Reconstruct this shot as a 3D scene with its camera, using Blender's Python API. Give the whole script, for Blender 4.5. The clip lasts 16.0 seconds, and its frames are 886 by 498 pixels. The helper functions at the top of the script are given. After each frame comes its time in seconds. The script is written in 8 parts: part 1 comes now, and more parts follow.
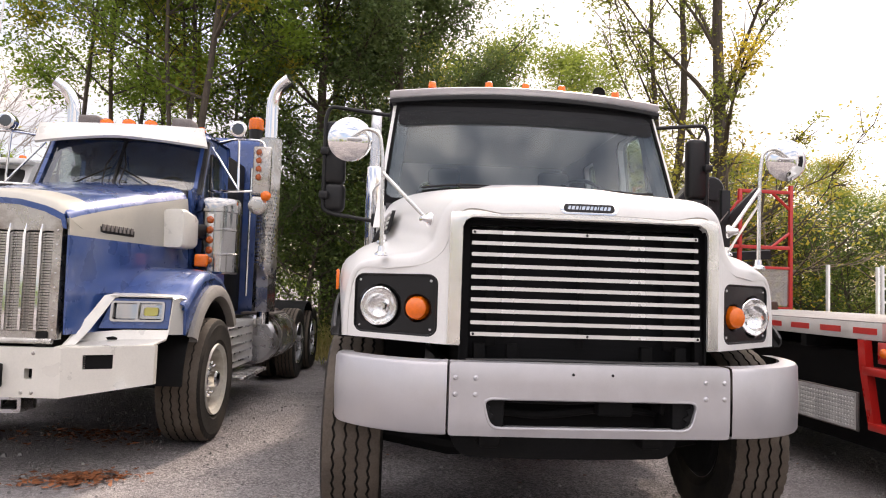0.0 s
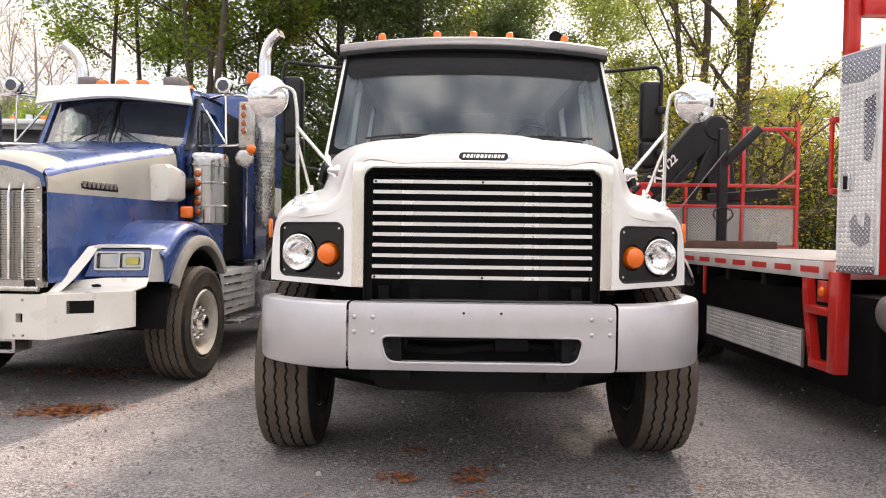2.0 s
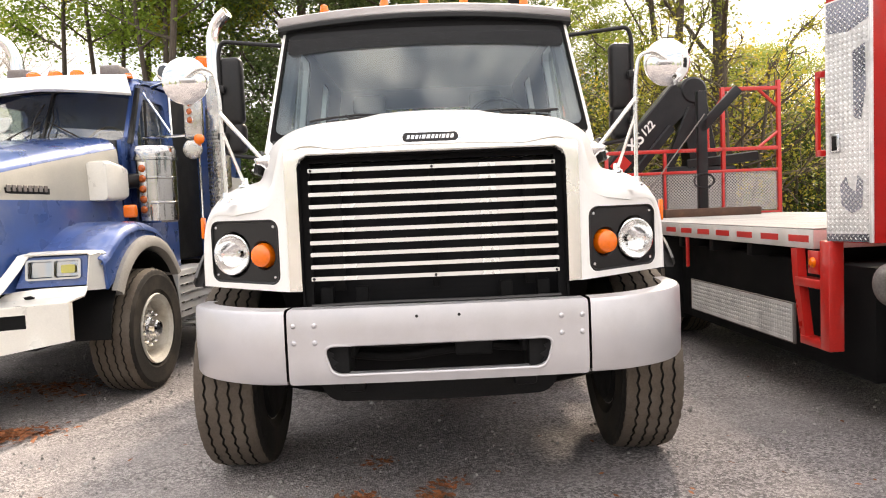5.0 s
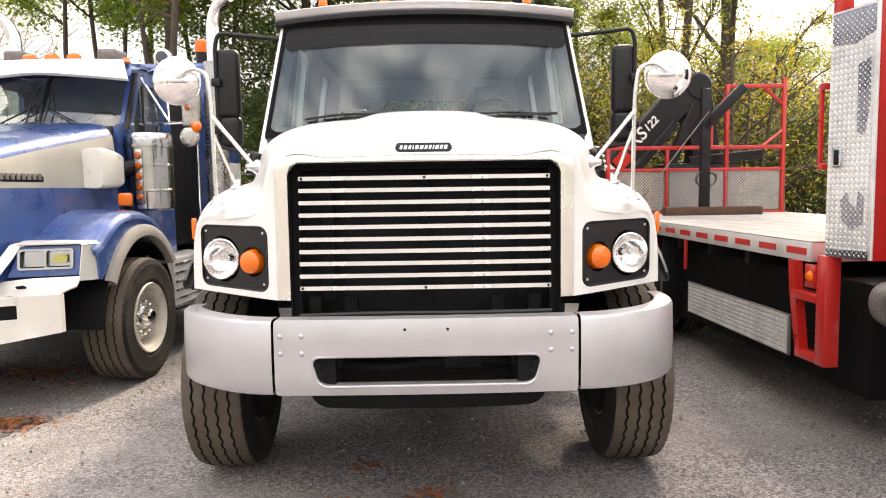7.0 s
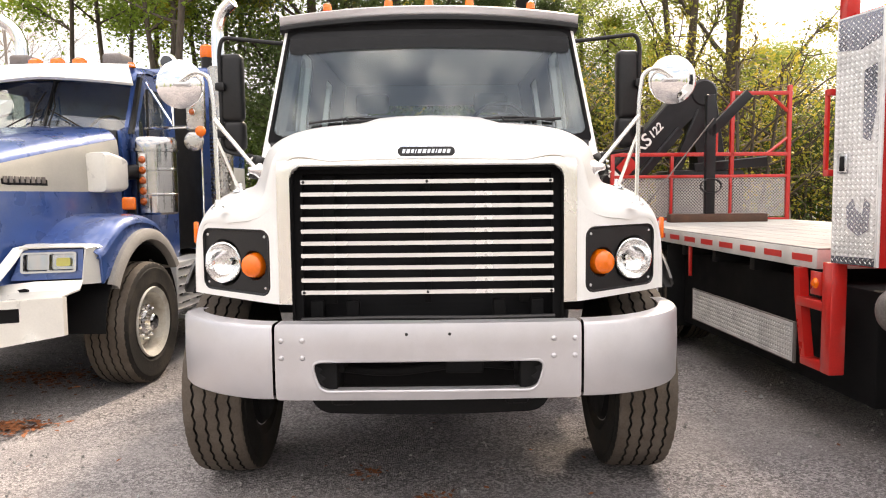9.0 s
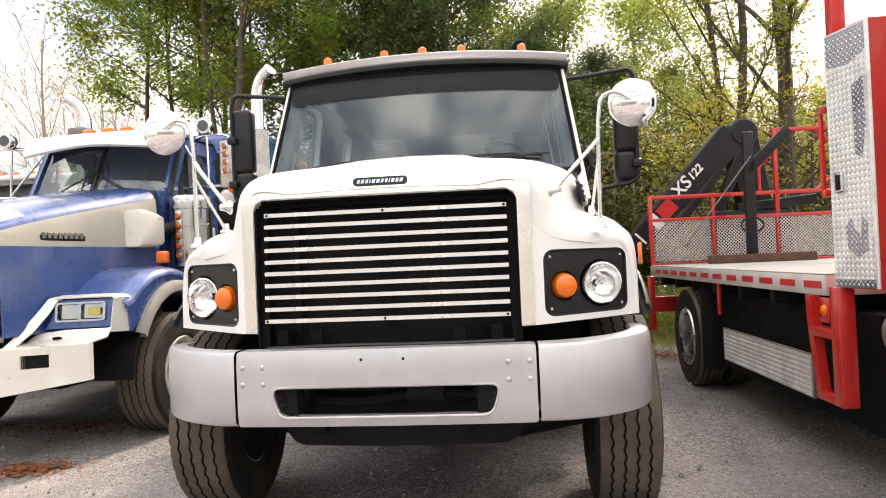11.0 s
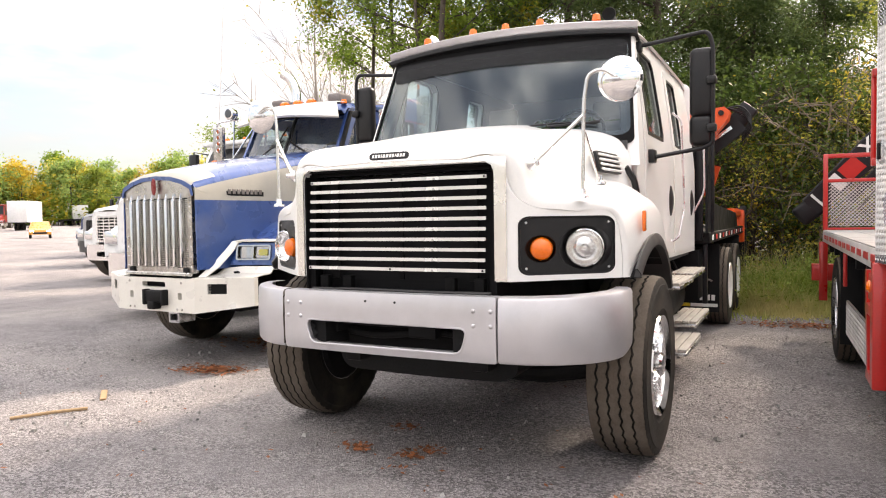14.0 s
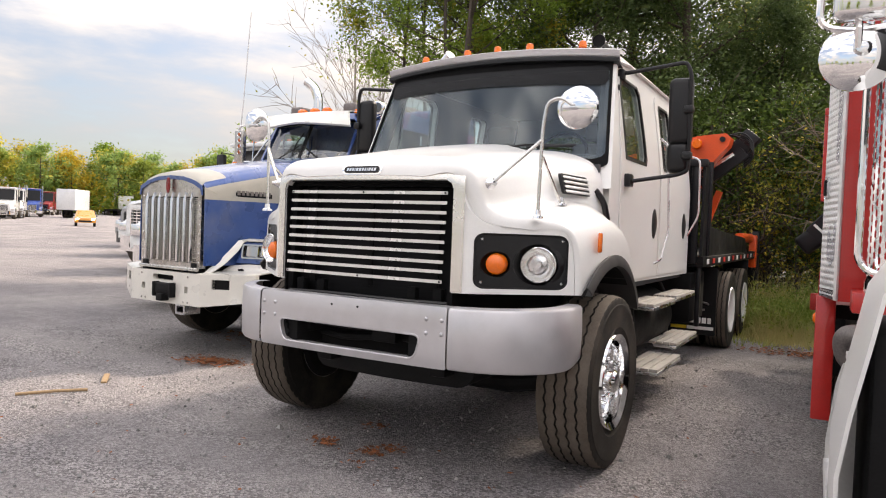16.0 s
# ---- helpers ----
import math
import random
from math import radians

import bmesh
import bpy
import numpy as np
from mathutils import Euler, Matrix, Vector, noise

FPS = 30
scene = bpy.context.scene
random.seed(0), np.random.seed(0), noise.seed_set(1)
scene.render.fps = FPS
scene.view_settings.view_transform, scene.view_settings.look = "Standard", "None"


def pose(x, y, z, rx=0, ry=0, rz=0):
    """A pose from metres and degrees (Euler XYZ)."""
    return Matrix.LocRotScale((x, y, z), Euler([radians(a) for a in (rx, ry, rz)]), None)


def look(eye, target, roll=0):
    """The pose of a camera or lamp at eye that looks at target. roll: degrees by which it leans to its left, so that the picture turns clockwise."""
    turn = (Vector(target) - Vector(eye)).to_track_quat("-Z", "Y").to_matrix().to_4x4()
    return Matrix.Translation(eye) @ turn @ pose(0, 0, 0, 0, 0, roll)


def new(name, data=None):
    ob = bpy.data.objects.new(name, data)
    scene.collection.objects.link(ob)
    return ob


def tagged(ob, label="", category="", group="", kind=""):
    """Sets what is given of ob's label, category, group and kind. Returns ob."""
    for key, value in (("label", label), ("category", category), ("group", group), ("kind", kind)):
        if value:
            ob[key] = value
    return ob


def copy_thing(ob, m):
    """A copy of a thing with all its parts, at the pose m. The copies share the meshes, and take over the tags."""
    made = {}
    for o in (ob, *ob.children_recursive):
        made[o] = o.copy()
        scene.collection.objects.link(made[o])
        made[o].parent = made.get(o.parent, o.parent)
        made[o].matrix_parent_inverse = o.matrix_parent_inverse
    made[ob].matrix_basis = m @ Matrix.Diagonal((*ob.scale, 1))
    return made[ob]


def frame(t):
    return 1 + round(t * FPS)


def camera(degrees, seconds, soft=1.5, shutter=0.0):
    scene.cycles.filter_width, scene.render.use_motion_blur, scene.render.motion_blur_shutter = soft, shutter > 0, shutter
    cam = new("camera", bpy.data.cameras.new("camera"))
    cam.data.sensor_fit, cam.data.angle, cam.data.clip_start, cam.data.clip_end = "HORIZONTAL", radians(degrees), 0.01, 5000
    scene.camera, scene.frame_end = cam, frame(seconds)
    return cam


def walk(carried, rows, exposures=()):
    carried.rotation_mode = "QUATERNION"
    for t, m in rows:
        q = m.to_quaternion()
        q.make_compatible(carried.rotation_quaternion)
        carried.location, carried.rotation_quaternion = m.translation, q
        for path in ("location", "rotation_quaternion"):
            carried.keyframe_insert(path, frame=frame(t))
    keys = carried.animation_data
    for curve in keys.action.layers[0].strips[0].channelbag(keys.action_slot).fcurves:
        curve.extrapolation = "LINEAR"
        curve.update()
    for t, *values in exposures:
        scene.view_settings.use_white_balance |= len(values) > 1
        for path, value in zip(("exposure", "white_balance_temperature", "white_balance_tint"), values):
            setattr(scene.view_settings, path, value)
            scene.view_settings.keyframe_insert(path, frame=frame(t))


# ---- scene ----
# World: the white truck's front bumper stands at the origin, its nose to -y.
cam = camera(64.7, 16.0, 1.1)
METRES = 4.688
ROWS = [
    (0.0, 0.0, 0.0, 0.0, -0.14, 3.23, -2.46),
    (0.5, 0.0523, -0.0356, 0.0033, 1.59, 1.84, -1.94),
    (1.0, 0.1006, -0.0309, 0.0057, 1.96, 0.1, -1.27),
    (1.5, 0.1535, -0.0184, 0.0039, 3.57, 0.29, -1.5),
    (2.0, 0.1755, -0.044, 0.006, 4.55, -1.38, -1.39),
    (2.5, 0.1931, -0.0637, 0.0048, 4.05, -3.11, -2.44),
    (3.0, 0.213, -0.0329, 0.0068, 3.28, -4.37, -3.04),
    (3.5, 0.2302, 0.0051, 0.007, 3.56, -2.11, -2.57),
    (4.0, 0.2248, 0.0275, 0.0099, 3.83, -2.8, 0.98),
    (4.5, 0.2067, 0.0407, 0.0135, 3.28, -3.02, 1.92),
    (7.0, 0.2182, 0.0625, 0.0527, 3.57, -4.95, 0.23),
    (7.5, 0.2175, 0.061, 0.053, 3.49, -4.08, 0.42),
    (8.0, 0.218, 0.0604, 0.053, 3.52, -3.99, 0.17),
    (8.5, 0.2183, 0.0624, 0.0521, 3.26, -4.0, -0.03),
    (9.0, 0.2198, 0.0664, 0.0503, 3.94, -4.41, -0.02),
    (11.5, 0.3942, 0.0697, 0.0063, 15.84, 1.6, 2.91),
    (12.0, 0.4455, 0.0581, 0.0056, 21.73, -0.42, 3.15),
    (12.5, 0.495, 0.0395, 0.015, 22.88, -6.93, 2.89),
    (13.0, 0.5467, 0.0563, 0.021, 24.79, -3.49, 2.08),
    (13.5, 0.6061, 0.0703, 0.0201, 29.94, -2.34, 0.77),
    (14.0, 0.6584, 0.0546, 0.0208, 31.37, -2.79, 0.35),
    (14.5, 0.7001, 0.0613, 0.0271, 31.75, -4.05, -0.59),
    (15.0, 0.7377, 0.088, 0.0288, 34.27, -1.93, -2.0),
    (15.5, 0.7552, 0.0762, 0.0284, 35.93, 0.32, -2.39),
    (16.0, 0.7637, 0.0597, 0.0295, 34.47, -2.21, -2.61),
]
BASE = pose(-0.9993, -3.3452, 1.41, 0.0, 0.6, -4.3)
walk(cam, [(t, BASE @ pose(METRES * x, METRES * y, METRES * z, 90 + pitch, roll, yaw)) for t, x, y, z, yaw, pitch, roll in ROWS],
     [(0.0, 0.95, 7200, 20), (2.0, 1.10, 7300, 17), (3.0, 1.29, 7400, 17), (4.5, 1.48, 7550, 15), (7.0, 1.47, 7550, 15), (9.0, 1.42, 7550, 16), (11.5, 1.31, 7500, 15), (12.5, 1.22, 7450, 16), (13.5, 1.36, 7400, 16), (15.0, 1.15, 7250, 16), (16.0, 0.88, 7150, 16)])

# ---- light: hazy sun behind the trees, bright thin cloud ----
SUN_EL, SUN_AZ = 40.0, 20.0     # degrees; azimuth from +y towards +x
world = bpy.data.worlds.new("sky")
scene.world = world
world.use_nodes = True
wn, wl = world.node_tree.nodes, world.node_tree.links
wn.clear()
w_out = wn.new("ShaderNodeOutputWorld")
w_sky = wn.new("ShaderNodeTexSky")
w_sky.sky_type, w_sky.sun_disc = "NISHITA", False
w_sky.sun_elevation, w_sky.sun_rotation = radians(SUN_EL), radians(SUN_AZ)
w_sky.air_density, w_sky.dust_density = 1.0, 2.5
w_bg = wn.new("ShaderNodeBackground")
w_bg.inputs[1].default_value = 0.12
w_cloud = wn.new("ShaderNodeBackground")
w_sep, w_arc = wn.new("ShaderNodeSeparateXYZ"), wn.new("ShaderNodeMapRange")
# an overcast sky is about three times brighter overhead than at the horizon
for i_, v_ in enumerate((0.0, 1.0, 0.26, 1.25)):
    w_arc.inputs[i_ + 1].default_value = v_
w_arc.interpolation_type = "SMOOTHSTEP"
w_gain = wn.new("ShaderNodeMath")
w_gain.operation, w_gain.inputs[1].default_value = "MULTIPLY", 1.72
w_mix = wn.new("ShaderNodeMixShader")
w_co, w_map = wn.new("ShaderNodeTexCoord"), wn.new("ShaderNodeMapping")
w_map.inputs["Scale"].default_value = (1.0, 1.0, 4.0)
w_noise = wn.new("ShaderNodeTexNoise")
w_noise.inputs["Scale"].default_value, w_noise.inputs["Detail"].default_value, w_noise.inputs["Roughness"].default_value = 2.6, 7.0, 0.58
w_ramp = wn.new("ShaderNodeValToRGB")
w_ramp.color_ramp.elements[0].position, w_ramp.color_ramp.elements[1].position = 0.40, 0.58
w_ramp.color_ramp.elements[0].color, w_ramp.color_ramp.elements[1].color = (0.32, 0.32, 0.32, 1), (1, 1, 1, 1)
w_tone = wn.new("ShaderNodeValToRGB")
w_tone.color_ramp.elements[0].position, w_tone.color_ramp.elements[1].position = 0.36, 0.66
w_tone.color_ramp.elements[0].color, w_tone.color_ramp.elements[1].color = (0.44, 0.51, 0.62, 1), (1.0, 0.985, 0.955, 1)
wl.new(w_co.outputs["Generated"], w_map.inputs[0])
wl.new(w_map.outputs[0], w_noise.inputs[0])
wl.new(w_co.outputs["Generated"], w_sep.inputs[0])
wl.new(w_sep.outputs[2], w_arc.inputs[0])
wl.new(w_arc.outputs[0], w_gain.inputs[0])
wl.new(w_gain.outputs[0], w_cloud.inputs[1])
wl.new(w_noise.outputs[0], w_ramp.inputs[0])
wl.new(w_noise.outputs[0], w_tone.inputs[0])
wl.new(w_tone.outputs[0], w_cloud.inputs[0])
wl.new(w_sky.outputs[0], w_bg.inputs[0])
wl.new(w_ramp.outputs[0], w_mix.inputs[0])
wl.new(w_bg.outputs[0], w_mix.inputs[1])
wl.new(w_cloud.outputs[0], w_mix.inputs[2])
wl.new(w_mix.outputs[0], w_out.inputs[0])

sun = new("sun", bpy.data.lights.new("sun", "SUN"))
sun.data.energy, sun.data.angle, sun.data.color = 2.3, radians(5.5), (1.0, 0.92, 0.80)
sa, se = radians(SUN_AZ), radians(SUN_EL)
sun.matrix_world = look((math.sin(sa) * math.cos(se) * 60, math.cos(sa) * math.cos(se) * 60, math.sin(se) * 60), (0, 0, 0))

# ---- materials ----
def mat(name, col, rough=0.5, metal=0.0, var=0.12, scale=6.0, fine=90.0, bump=0.0, bscale=120.0, dirt=None, dirt_amt=0.5, dscale=2.5, coat=0.0, spec=0.5, rvar=0.08, island=0.0, emit=0.0, stretch=(1, 1, 1)):
    """A node material: base colour varied at two scales, optional dirt, relief and clear coat."""
    m = bpy.data.materials.new(name)
    m.use_nodes = True
    n, l = m.node_tree.nodes, m.node_tree.links
    b = n["Principled BSDF"]
    b.inputs["Metallic"].default_value, b.inputs["Coat Weight"].default_value = metal, coat
    b.inputs["Coat Roughness"].default_value, b.inputs["Specular IOR Level"].default_value = 0.06, spec
    co, mp = n.new("ShaderNodeTexCoord"), n.new("ShaderNodeMapping")
    mp.inputs["Scale"].default_value = stretch
    l.new(co.outputs["Object"], mp.inputs[0])
    big, small = n.new("ShaderNodeTexNoise"), n.new("ShaderNodeTexNoise")
    for t, s, d in ((big, scale, 5.0), (small, fine, 3.0)):
        t.inputs["Scale"].default_value, t.inputs["Detail"].default_value = s, d
        l.new(mp.outputs[0], t.inputs[0])
    add = n.new("ShaderNodeMath")
    add.operation = "ADD"
    l.new(big.outputs[0], add.inputs[0]), l.new(small.outputs[0], add.inputs[1])
    rng = n.new("ShaderNodeMapRange")
    for i, v in enumerate((0.65, 1.35, 1 - var, 1 + var)):
        rng.inputs[i + 1].default_value = v
    l.new(add.outputs[0], rng.inputs[0])
    mul = n.new("ShaderNodeVectorMath")
    mul.operation = "SCALE"
    mul.inputs[0].default_value = col[:3]
    l.new(rng.outputs[0], mul.inputs["Scale"])
    out = mul.outputs[0]
    if island:
        geo, ir, im = n.new("ShaderNodeNewGeometry"), n.new("ShaderNodeMapRange"), n.new("ShaderNodeVectorMath")
        ir.inputs[3].default_value, ir.inputs[4].default_value = 1 - island, 1 + island
        im.operation = "SCALE"
        l.new(geo.outputs["Random Per Island"], ir.inputs[0]), l.new(out, im.inputs[0]), l.new(ir.outputs[0], im.inputs["Scale"])
        out = im.outputs[0]
    if dirt:
        dn, dr, mx = n.new("ShaderNodeTexNoise"), n.new("ShaderNodeValToRGB"), n.new("ShaderNodeMix")
        dn.inputs["Scale"].default_value, dn.inputs["Detail"].default_value, dn.inputs["Roughness"].default_value = dscale, 8.0, 0.65
        dr.color_ramp.elements[0].position, dr.color_ramp.elements[1].position = 0.46, 0.72
        dr.color_ramp.elements[1].color = (dirt_amt,) * 3 + (1,)
        mx.data_type = "RGBA"
        mx.inputs[7].default_value = (*dirt, 1)
        l.new(mp.outputs[0], dn.inputs[0]), l.new(dn.outputs[0], dr.inputs[0])
        l.new(dr.outputs[0], mx.inputs[0]), l.new(out, mx.inputs[6])
        out = mx.outputs[2]
    l.new(out, b.inputs["Base Color"])
    rr = n.new("ShaderNodeMapRange")
    for i, v in enumerate((0.3, 0.7, max(0.02, rough - rvar), min(1.0, rough + rvar))):
        rr.inputs[i + 1].default_value = v
    l.new(big.outputs[0], rr.inputs[0]), l.new(rr.outputs[0], b.inputs["Roughness"])
    if bump:
        bn, bp = n.new("ShaderNodeTexNoise"), n.new("ShaderNodeBump")
        bn.inputs["Scale"].default_value, bn.inputs["Detail"].default_value = bscale, 4.0
        bp.inputs["Strength"].default_value, bp.inputs["Distance"].default_value = bump, 0.02
        l.new(mp.outputs[0], bn.inputs[0]), l.new(bn.outputs[0], bp.inputs["Height"]), l.new(bp.outputs[0], b.inputs["Normal"])
    if emit:
        b.inputs["Emission Color"].default_value, b.inputs["Emission Strength"].default_value = (*col[:3], 1), emit
    return m


def glass(name, tint, rough=0.02, alpha=0.5, dust=0.0, sheen=(0.8, 0.8, 0.8)):
    """Tinted window glass: a clear part that dims what lies behind it, under a glossy skin."""
    m = bpy.data.materials.new(name)
    m.use_nodes = True
    n, l = m.node_tree.nodes, m.node_tree.links
    n.remove(n["Principled BSDF"])
    tr, gl, lw, mx = n.new("ShaderNodeBsdfTransparent"), n.new("ShaderNodeBsdfGlossy"), n.new("ShaderNodeLayerWeight"), n.new("ShaderNodeMixShader")
    pw, ma = n.new("ShaderNodeMath"), n.new("ShaderNodeMath")
    lw.inputs[0].default_value = 0.5
    pw.operation, pw.inputs[1].default_value = "POWER", 4.5
    ma.operation, ma.inputs[1].default_value, ma.inputs[2].default_value = "MULTIPLY_ADD", 0.9, 0.11 * alpha
    tr.inputs[0].default_value = (*tint, 1)
    gl.inputs["Roughness"].default_value, gl.inputs["Color"].default_value = rough, (*sheen, 1)
    l.new(lw.outputs["Facing"], pw.inputs[0]), l.new(pw.outputs[0], ma.inputs[0])
    l.new(ma.outputs[0], mx.inputs[0]), l.new(tr.outputs[0], mx.inputs[1]), l.new(gl.outputs[0], mx.inputs[2])
    last = mx
    if dust:
        df, md, nz, mr = n.new("ShaderNodeBsdfDiffuse"), n.new("ShaderNodeMixShader"), n.new("ShaderNodeTexNoise"), n.new("ShaderNodeMapRange")
        df.inputs[0].default_value = (0.42, 0.44, 0.42, 1)
        nz.inputs["Scale"].default_value, nz.inputs["Detail"].default_value = 3.0, 5.0
        mr.inputs[1].default_value, mr.inputs[2].default_value, mr.inputs[3].default_value, mr.inputs[4].default_value = 0.3, 0.7, dust * 0.6, dust * 1.4
        l.new(nz.outputs[0], mr.inputs[0]), l.new(mr.outputs[0], md.inputs[0])
        l.new(mx.outputs[0], md.inputs[1]), l.new(df.outputs[0], md.inputs[2])
        last = md
    l.new(last.outputs[0], n["Material Output"].inputs[0])
    return m


M_WHITE = mat("white_paint", (0.82, 0.81, 0.785), 0.36, var=0.03, coat=0.35, dirt=(0.70, 0.68, 0.63), dirt_amt=0.10, dscale=1.6)
M_SILVER = mat("silver_bumper_paint", (0.57, 0.555, 0.57), 0.36, 0.5, var=0.06, fine=300, bump=0.01, bscale=400, dirt=(0.30, 0.29, 0.28), dirt_amt=0.25)
M_BLACK = mat("black_plastic", (0.009, 0.009, 0.010), 0.36, var=0.25, dirt=(0.022, 0.021, 0.019), dirt_amt=0.3, bump=0.04, bscale=300, spec=0.35)
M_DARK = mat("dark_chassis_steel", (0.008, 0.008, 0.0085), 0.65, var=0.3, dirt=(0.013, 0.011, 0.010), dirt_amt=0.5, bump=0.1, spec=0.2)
# black of grille parts and seals, also for blocks that stand in for shade
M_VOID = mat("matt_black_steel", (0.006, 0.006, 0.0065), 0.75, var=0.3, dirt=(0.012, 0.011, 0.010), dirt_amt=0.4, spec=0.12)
M_BAND = mat("smoked_band_film", (0.010, 0.0105, 0.012), 0.5, var=0.2, spec=0.2)
# the film is printed denser towards the roof
bn, bl = M_BAND.node_tree.nodes, M_BAND.node_tree.links
b_co, b_xyz, b_rng, b_tr, b_mx = bn.new("ShaderNodeTexCoord"), bn.new("ShaderNodeSeparateXYZ"), bn.new("ShaderNodeMapRange"), bn.new("ShaderNodeBsdfTransparent"), bn.new("ShaderNodeMixShader")
for i_, v_ in enumerate((0.0, 0.85, 0.50, 1.0)):
    b_rng.inputs[i_ + 1].default_value = v_
bl.new(b_co.outputs["Generated"], b_xyz.inputs[0]), bl.new(b_xyz.outputs[2], b_rng.inputs[0]), bl.new(b_rng.outputs[0], b_mx.inputs[0])
bl.new(b_tr.outputs[0], b_mx.inputs[1]), bl.new(bn["Principled BSDF"].outputs[0], b_mx.inputs[2]), bl.new(b_mx.outputs[0], bn["Material Output"].inputs[0])
M_GREYPL = mat("weathered_grey_plastic", (0.036, 0.035, 0.036), 0.5, var=0.15, dirt=(0.085, 0.08, 0.076), dirt_amt=0.35)
M_CHROME = mat("chrome", (0.86, 0.86, 0.86), 0.07, 1.0, var=0.03, rvar=0.04)
M_ALU = mat("aluminium", (0.62, 0.62, 0.63), 0.28, 1.0, var=0.08, rvar=0.1, bump=0.01)
M_STRIP = mat("polished_grille_bar", (0.80, 0.79, 0.77), 0.24, 0.45, var=0.02)
M_MIRROR = mat("mirror_glass", (0.92, 0.92, 0.92), 0.03, 1.0, var=0.01, rvar=0.01)
M_TYRE = mat("tyre_rubber", (0.011, 0.0105, 0.010), 0.6, spec=0.25, var=0.2, dirt=(0.022, 0.019, 0.017), dirt_amt=0.5, dscale=4, bump=0.08, bscale=200)
M_SIDEW = mat("dusty_sidewall_rubber", (0.020, 0.018, 0.016), 0.7, spec=0.2, var=0.25, dirt=(0.075, 0.062, 0.05), dirt_amt=0.8, dscale=3, bump=0.08, bscale=200)
M_TREAD = mat("worn_tread_rubber", (0.092, 0.072, 0.055), 0.85, var=0.25, dirt=(0.16, 0.135, 0.11), dirt_amt=0.6, dscale=5, bump=0.15, bscale=150)
M_AMBER = mat("amber_lens", (0.88, 0.165, 0.006), 0.22, var=0.12, fine=60, coat=0.5)
M_LENS = glass("lamp_lens", (0.95, 0.95, 0.95), 0.03, 0.5)
M_GLASS = glass("windscreen_glass", (0.58, 0.70, 0.73), 0.004, 0.85, 0.006, (0.74, 0.82, 0.87))
M_DGLASS = glass("dark_window_glass", (0.66, 0.76, 0.74), 0.008, 1.5, 0.04)
M_BLUE = mat("blue_metallic_paint", (0.030, 0.080, 0.265), 0.30, 0.25, var=0.12, coat=0.8, dirt=(0.22, 0.24, 0.32), dirt_amt=0.42, dscale=1.8)
M_CREAM = mat("cream_paint", (0.77, 0.745, 0.68), 0.33, 0.1, var=0.05, coat=0.5, dirt=(0.42, 0.40, 0.36), dirt_amt=0.3)
M_CANIS = mat("brushed_chrome", (0.52, 0.51, 0.50), 0.16, 1.0, var=0.10, rvar=0.06)
M_AMBERD = mat("dark_amber_lens", (0.42, 0.085, 0.012), 0.2, var=0.2, fine=60, coat=0.5)
# darker copy of the cream, with the bonnet's shade put into the colour
M_CREAM_SHADED = mat("champagne_metallic_paint", (0.47, 0.445, 0.385), 0.46, 0.25, var=0.08, coat=0.12, dirt=(0.36, 0.34, 0.30), dirt_amt=0.35)
M_RED = mat("red_paint", (0.50, 0.017, 0.013), 0.34, var=0.10, coat=0.6, dirt=(0.35, 0.03, 0.025), dirt_amt=0.4)
M_ORANGE = mat("crane_orange_paint", (0.75, 0.09, 0.015), 0.4, var=0.12, dirt=(0.4, 0.06, 0.03), dirt_amt=0.4)
M_NAVY = mat("crane_black_paint", (0.009, 0.009, 0.011), 0.40, var=0.2, dirt=(0.028, 0.028, 0.03), dirt_amt=0.4, spec=0.3)
M_PLATE = mat("checker_plate", (0.78, 0.775, 0.765), 0.36, 0.6, var=0.06, rvar=0.08, dirt=(0.22, 0.22, 0.23), dirt_amt=0.5, dscale=4.5)
M_BARE = mat("bare_dark_plate", (0.30, 0.31, 0.36), 0.25, 0.9, var=0.15)
M_RUST = mat("rusty_steel", (0.10, 0.055, 0.035), 0.8, 0.2, var=0.4, dirt=(0.05, 0.035, 0.03), dirt_amt=0.8, bump=0.2)
M_WORN = mat("worn_grey_steel", (0.22, 0.20, 0.19), 0.6, 0.6, var=0.3, dirt=(0.12, 0.08, 0.06), dirt_amt=0.7, bump=0.1)
M_DECKW = mat("aluminium_deck_edge", (0.66, 0.65, 0.63), 0.45, 0.35, var=0.08, dirt=(0.40, 0.38, 0.35), dirt_amt=0.5)
M_DECKP = mat("worn_deck_plank", (0.34, 0.33, 0.315), 0.72, 0.0, var=0.15, dirt=(0.20, 0.18, 0.16), dirt_amt=0.6, dscale=3, spec=0.25)
M_REFL = mat("red_reflective_tape", (0.55, 0.03, 0.025), 0.35, var=0.12)
M_TAPEW = mat("white_reflective_tape", (0.78, 0.78, 0.76), 0.35, var=0.08)
M_INT = mat("cab_interior", (0.055, 0.055, 0.058), 0.8, var=0.2)
M_INTL = mat("cab_interior_light", (0.22, 0.215, 0.20), 0.8, var=0.15)
M_WHEELW = mat("white_wheel_paint", (0.62, 0.59, 0.52), 0.5, var=0.12, dirt=(0.30, 0.23, 0.15), dirt_amt=0.8, dscale=5)
M_ORVEST = mat("orange_cloth", (0.75, 0.12, 0.04), 0.8, var=0.2)
M_BARK = mat("bark", (0.085, 0.068, 0.052), 0.9, var=0.4, scale=4, fine=30, bump=0.6, bscale=25, stretch=(1, 1, 0.25))
M_TWIG = mat("bare_twig", (0.27, 0.215, 0.165), 0.9, var=0.3)

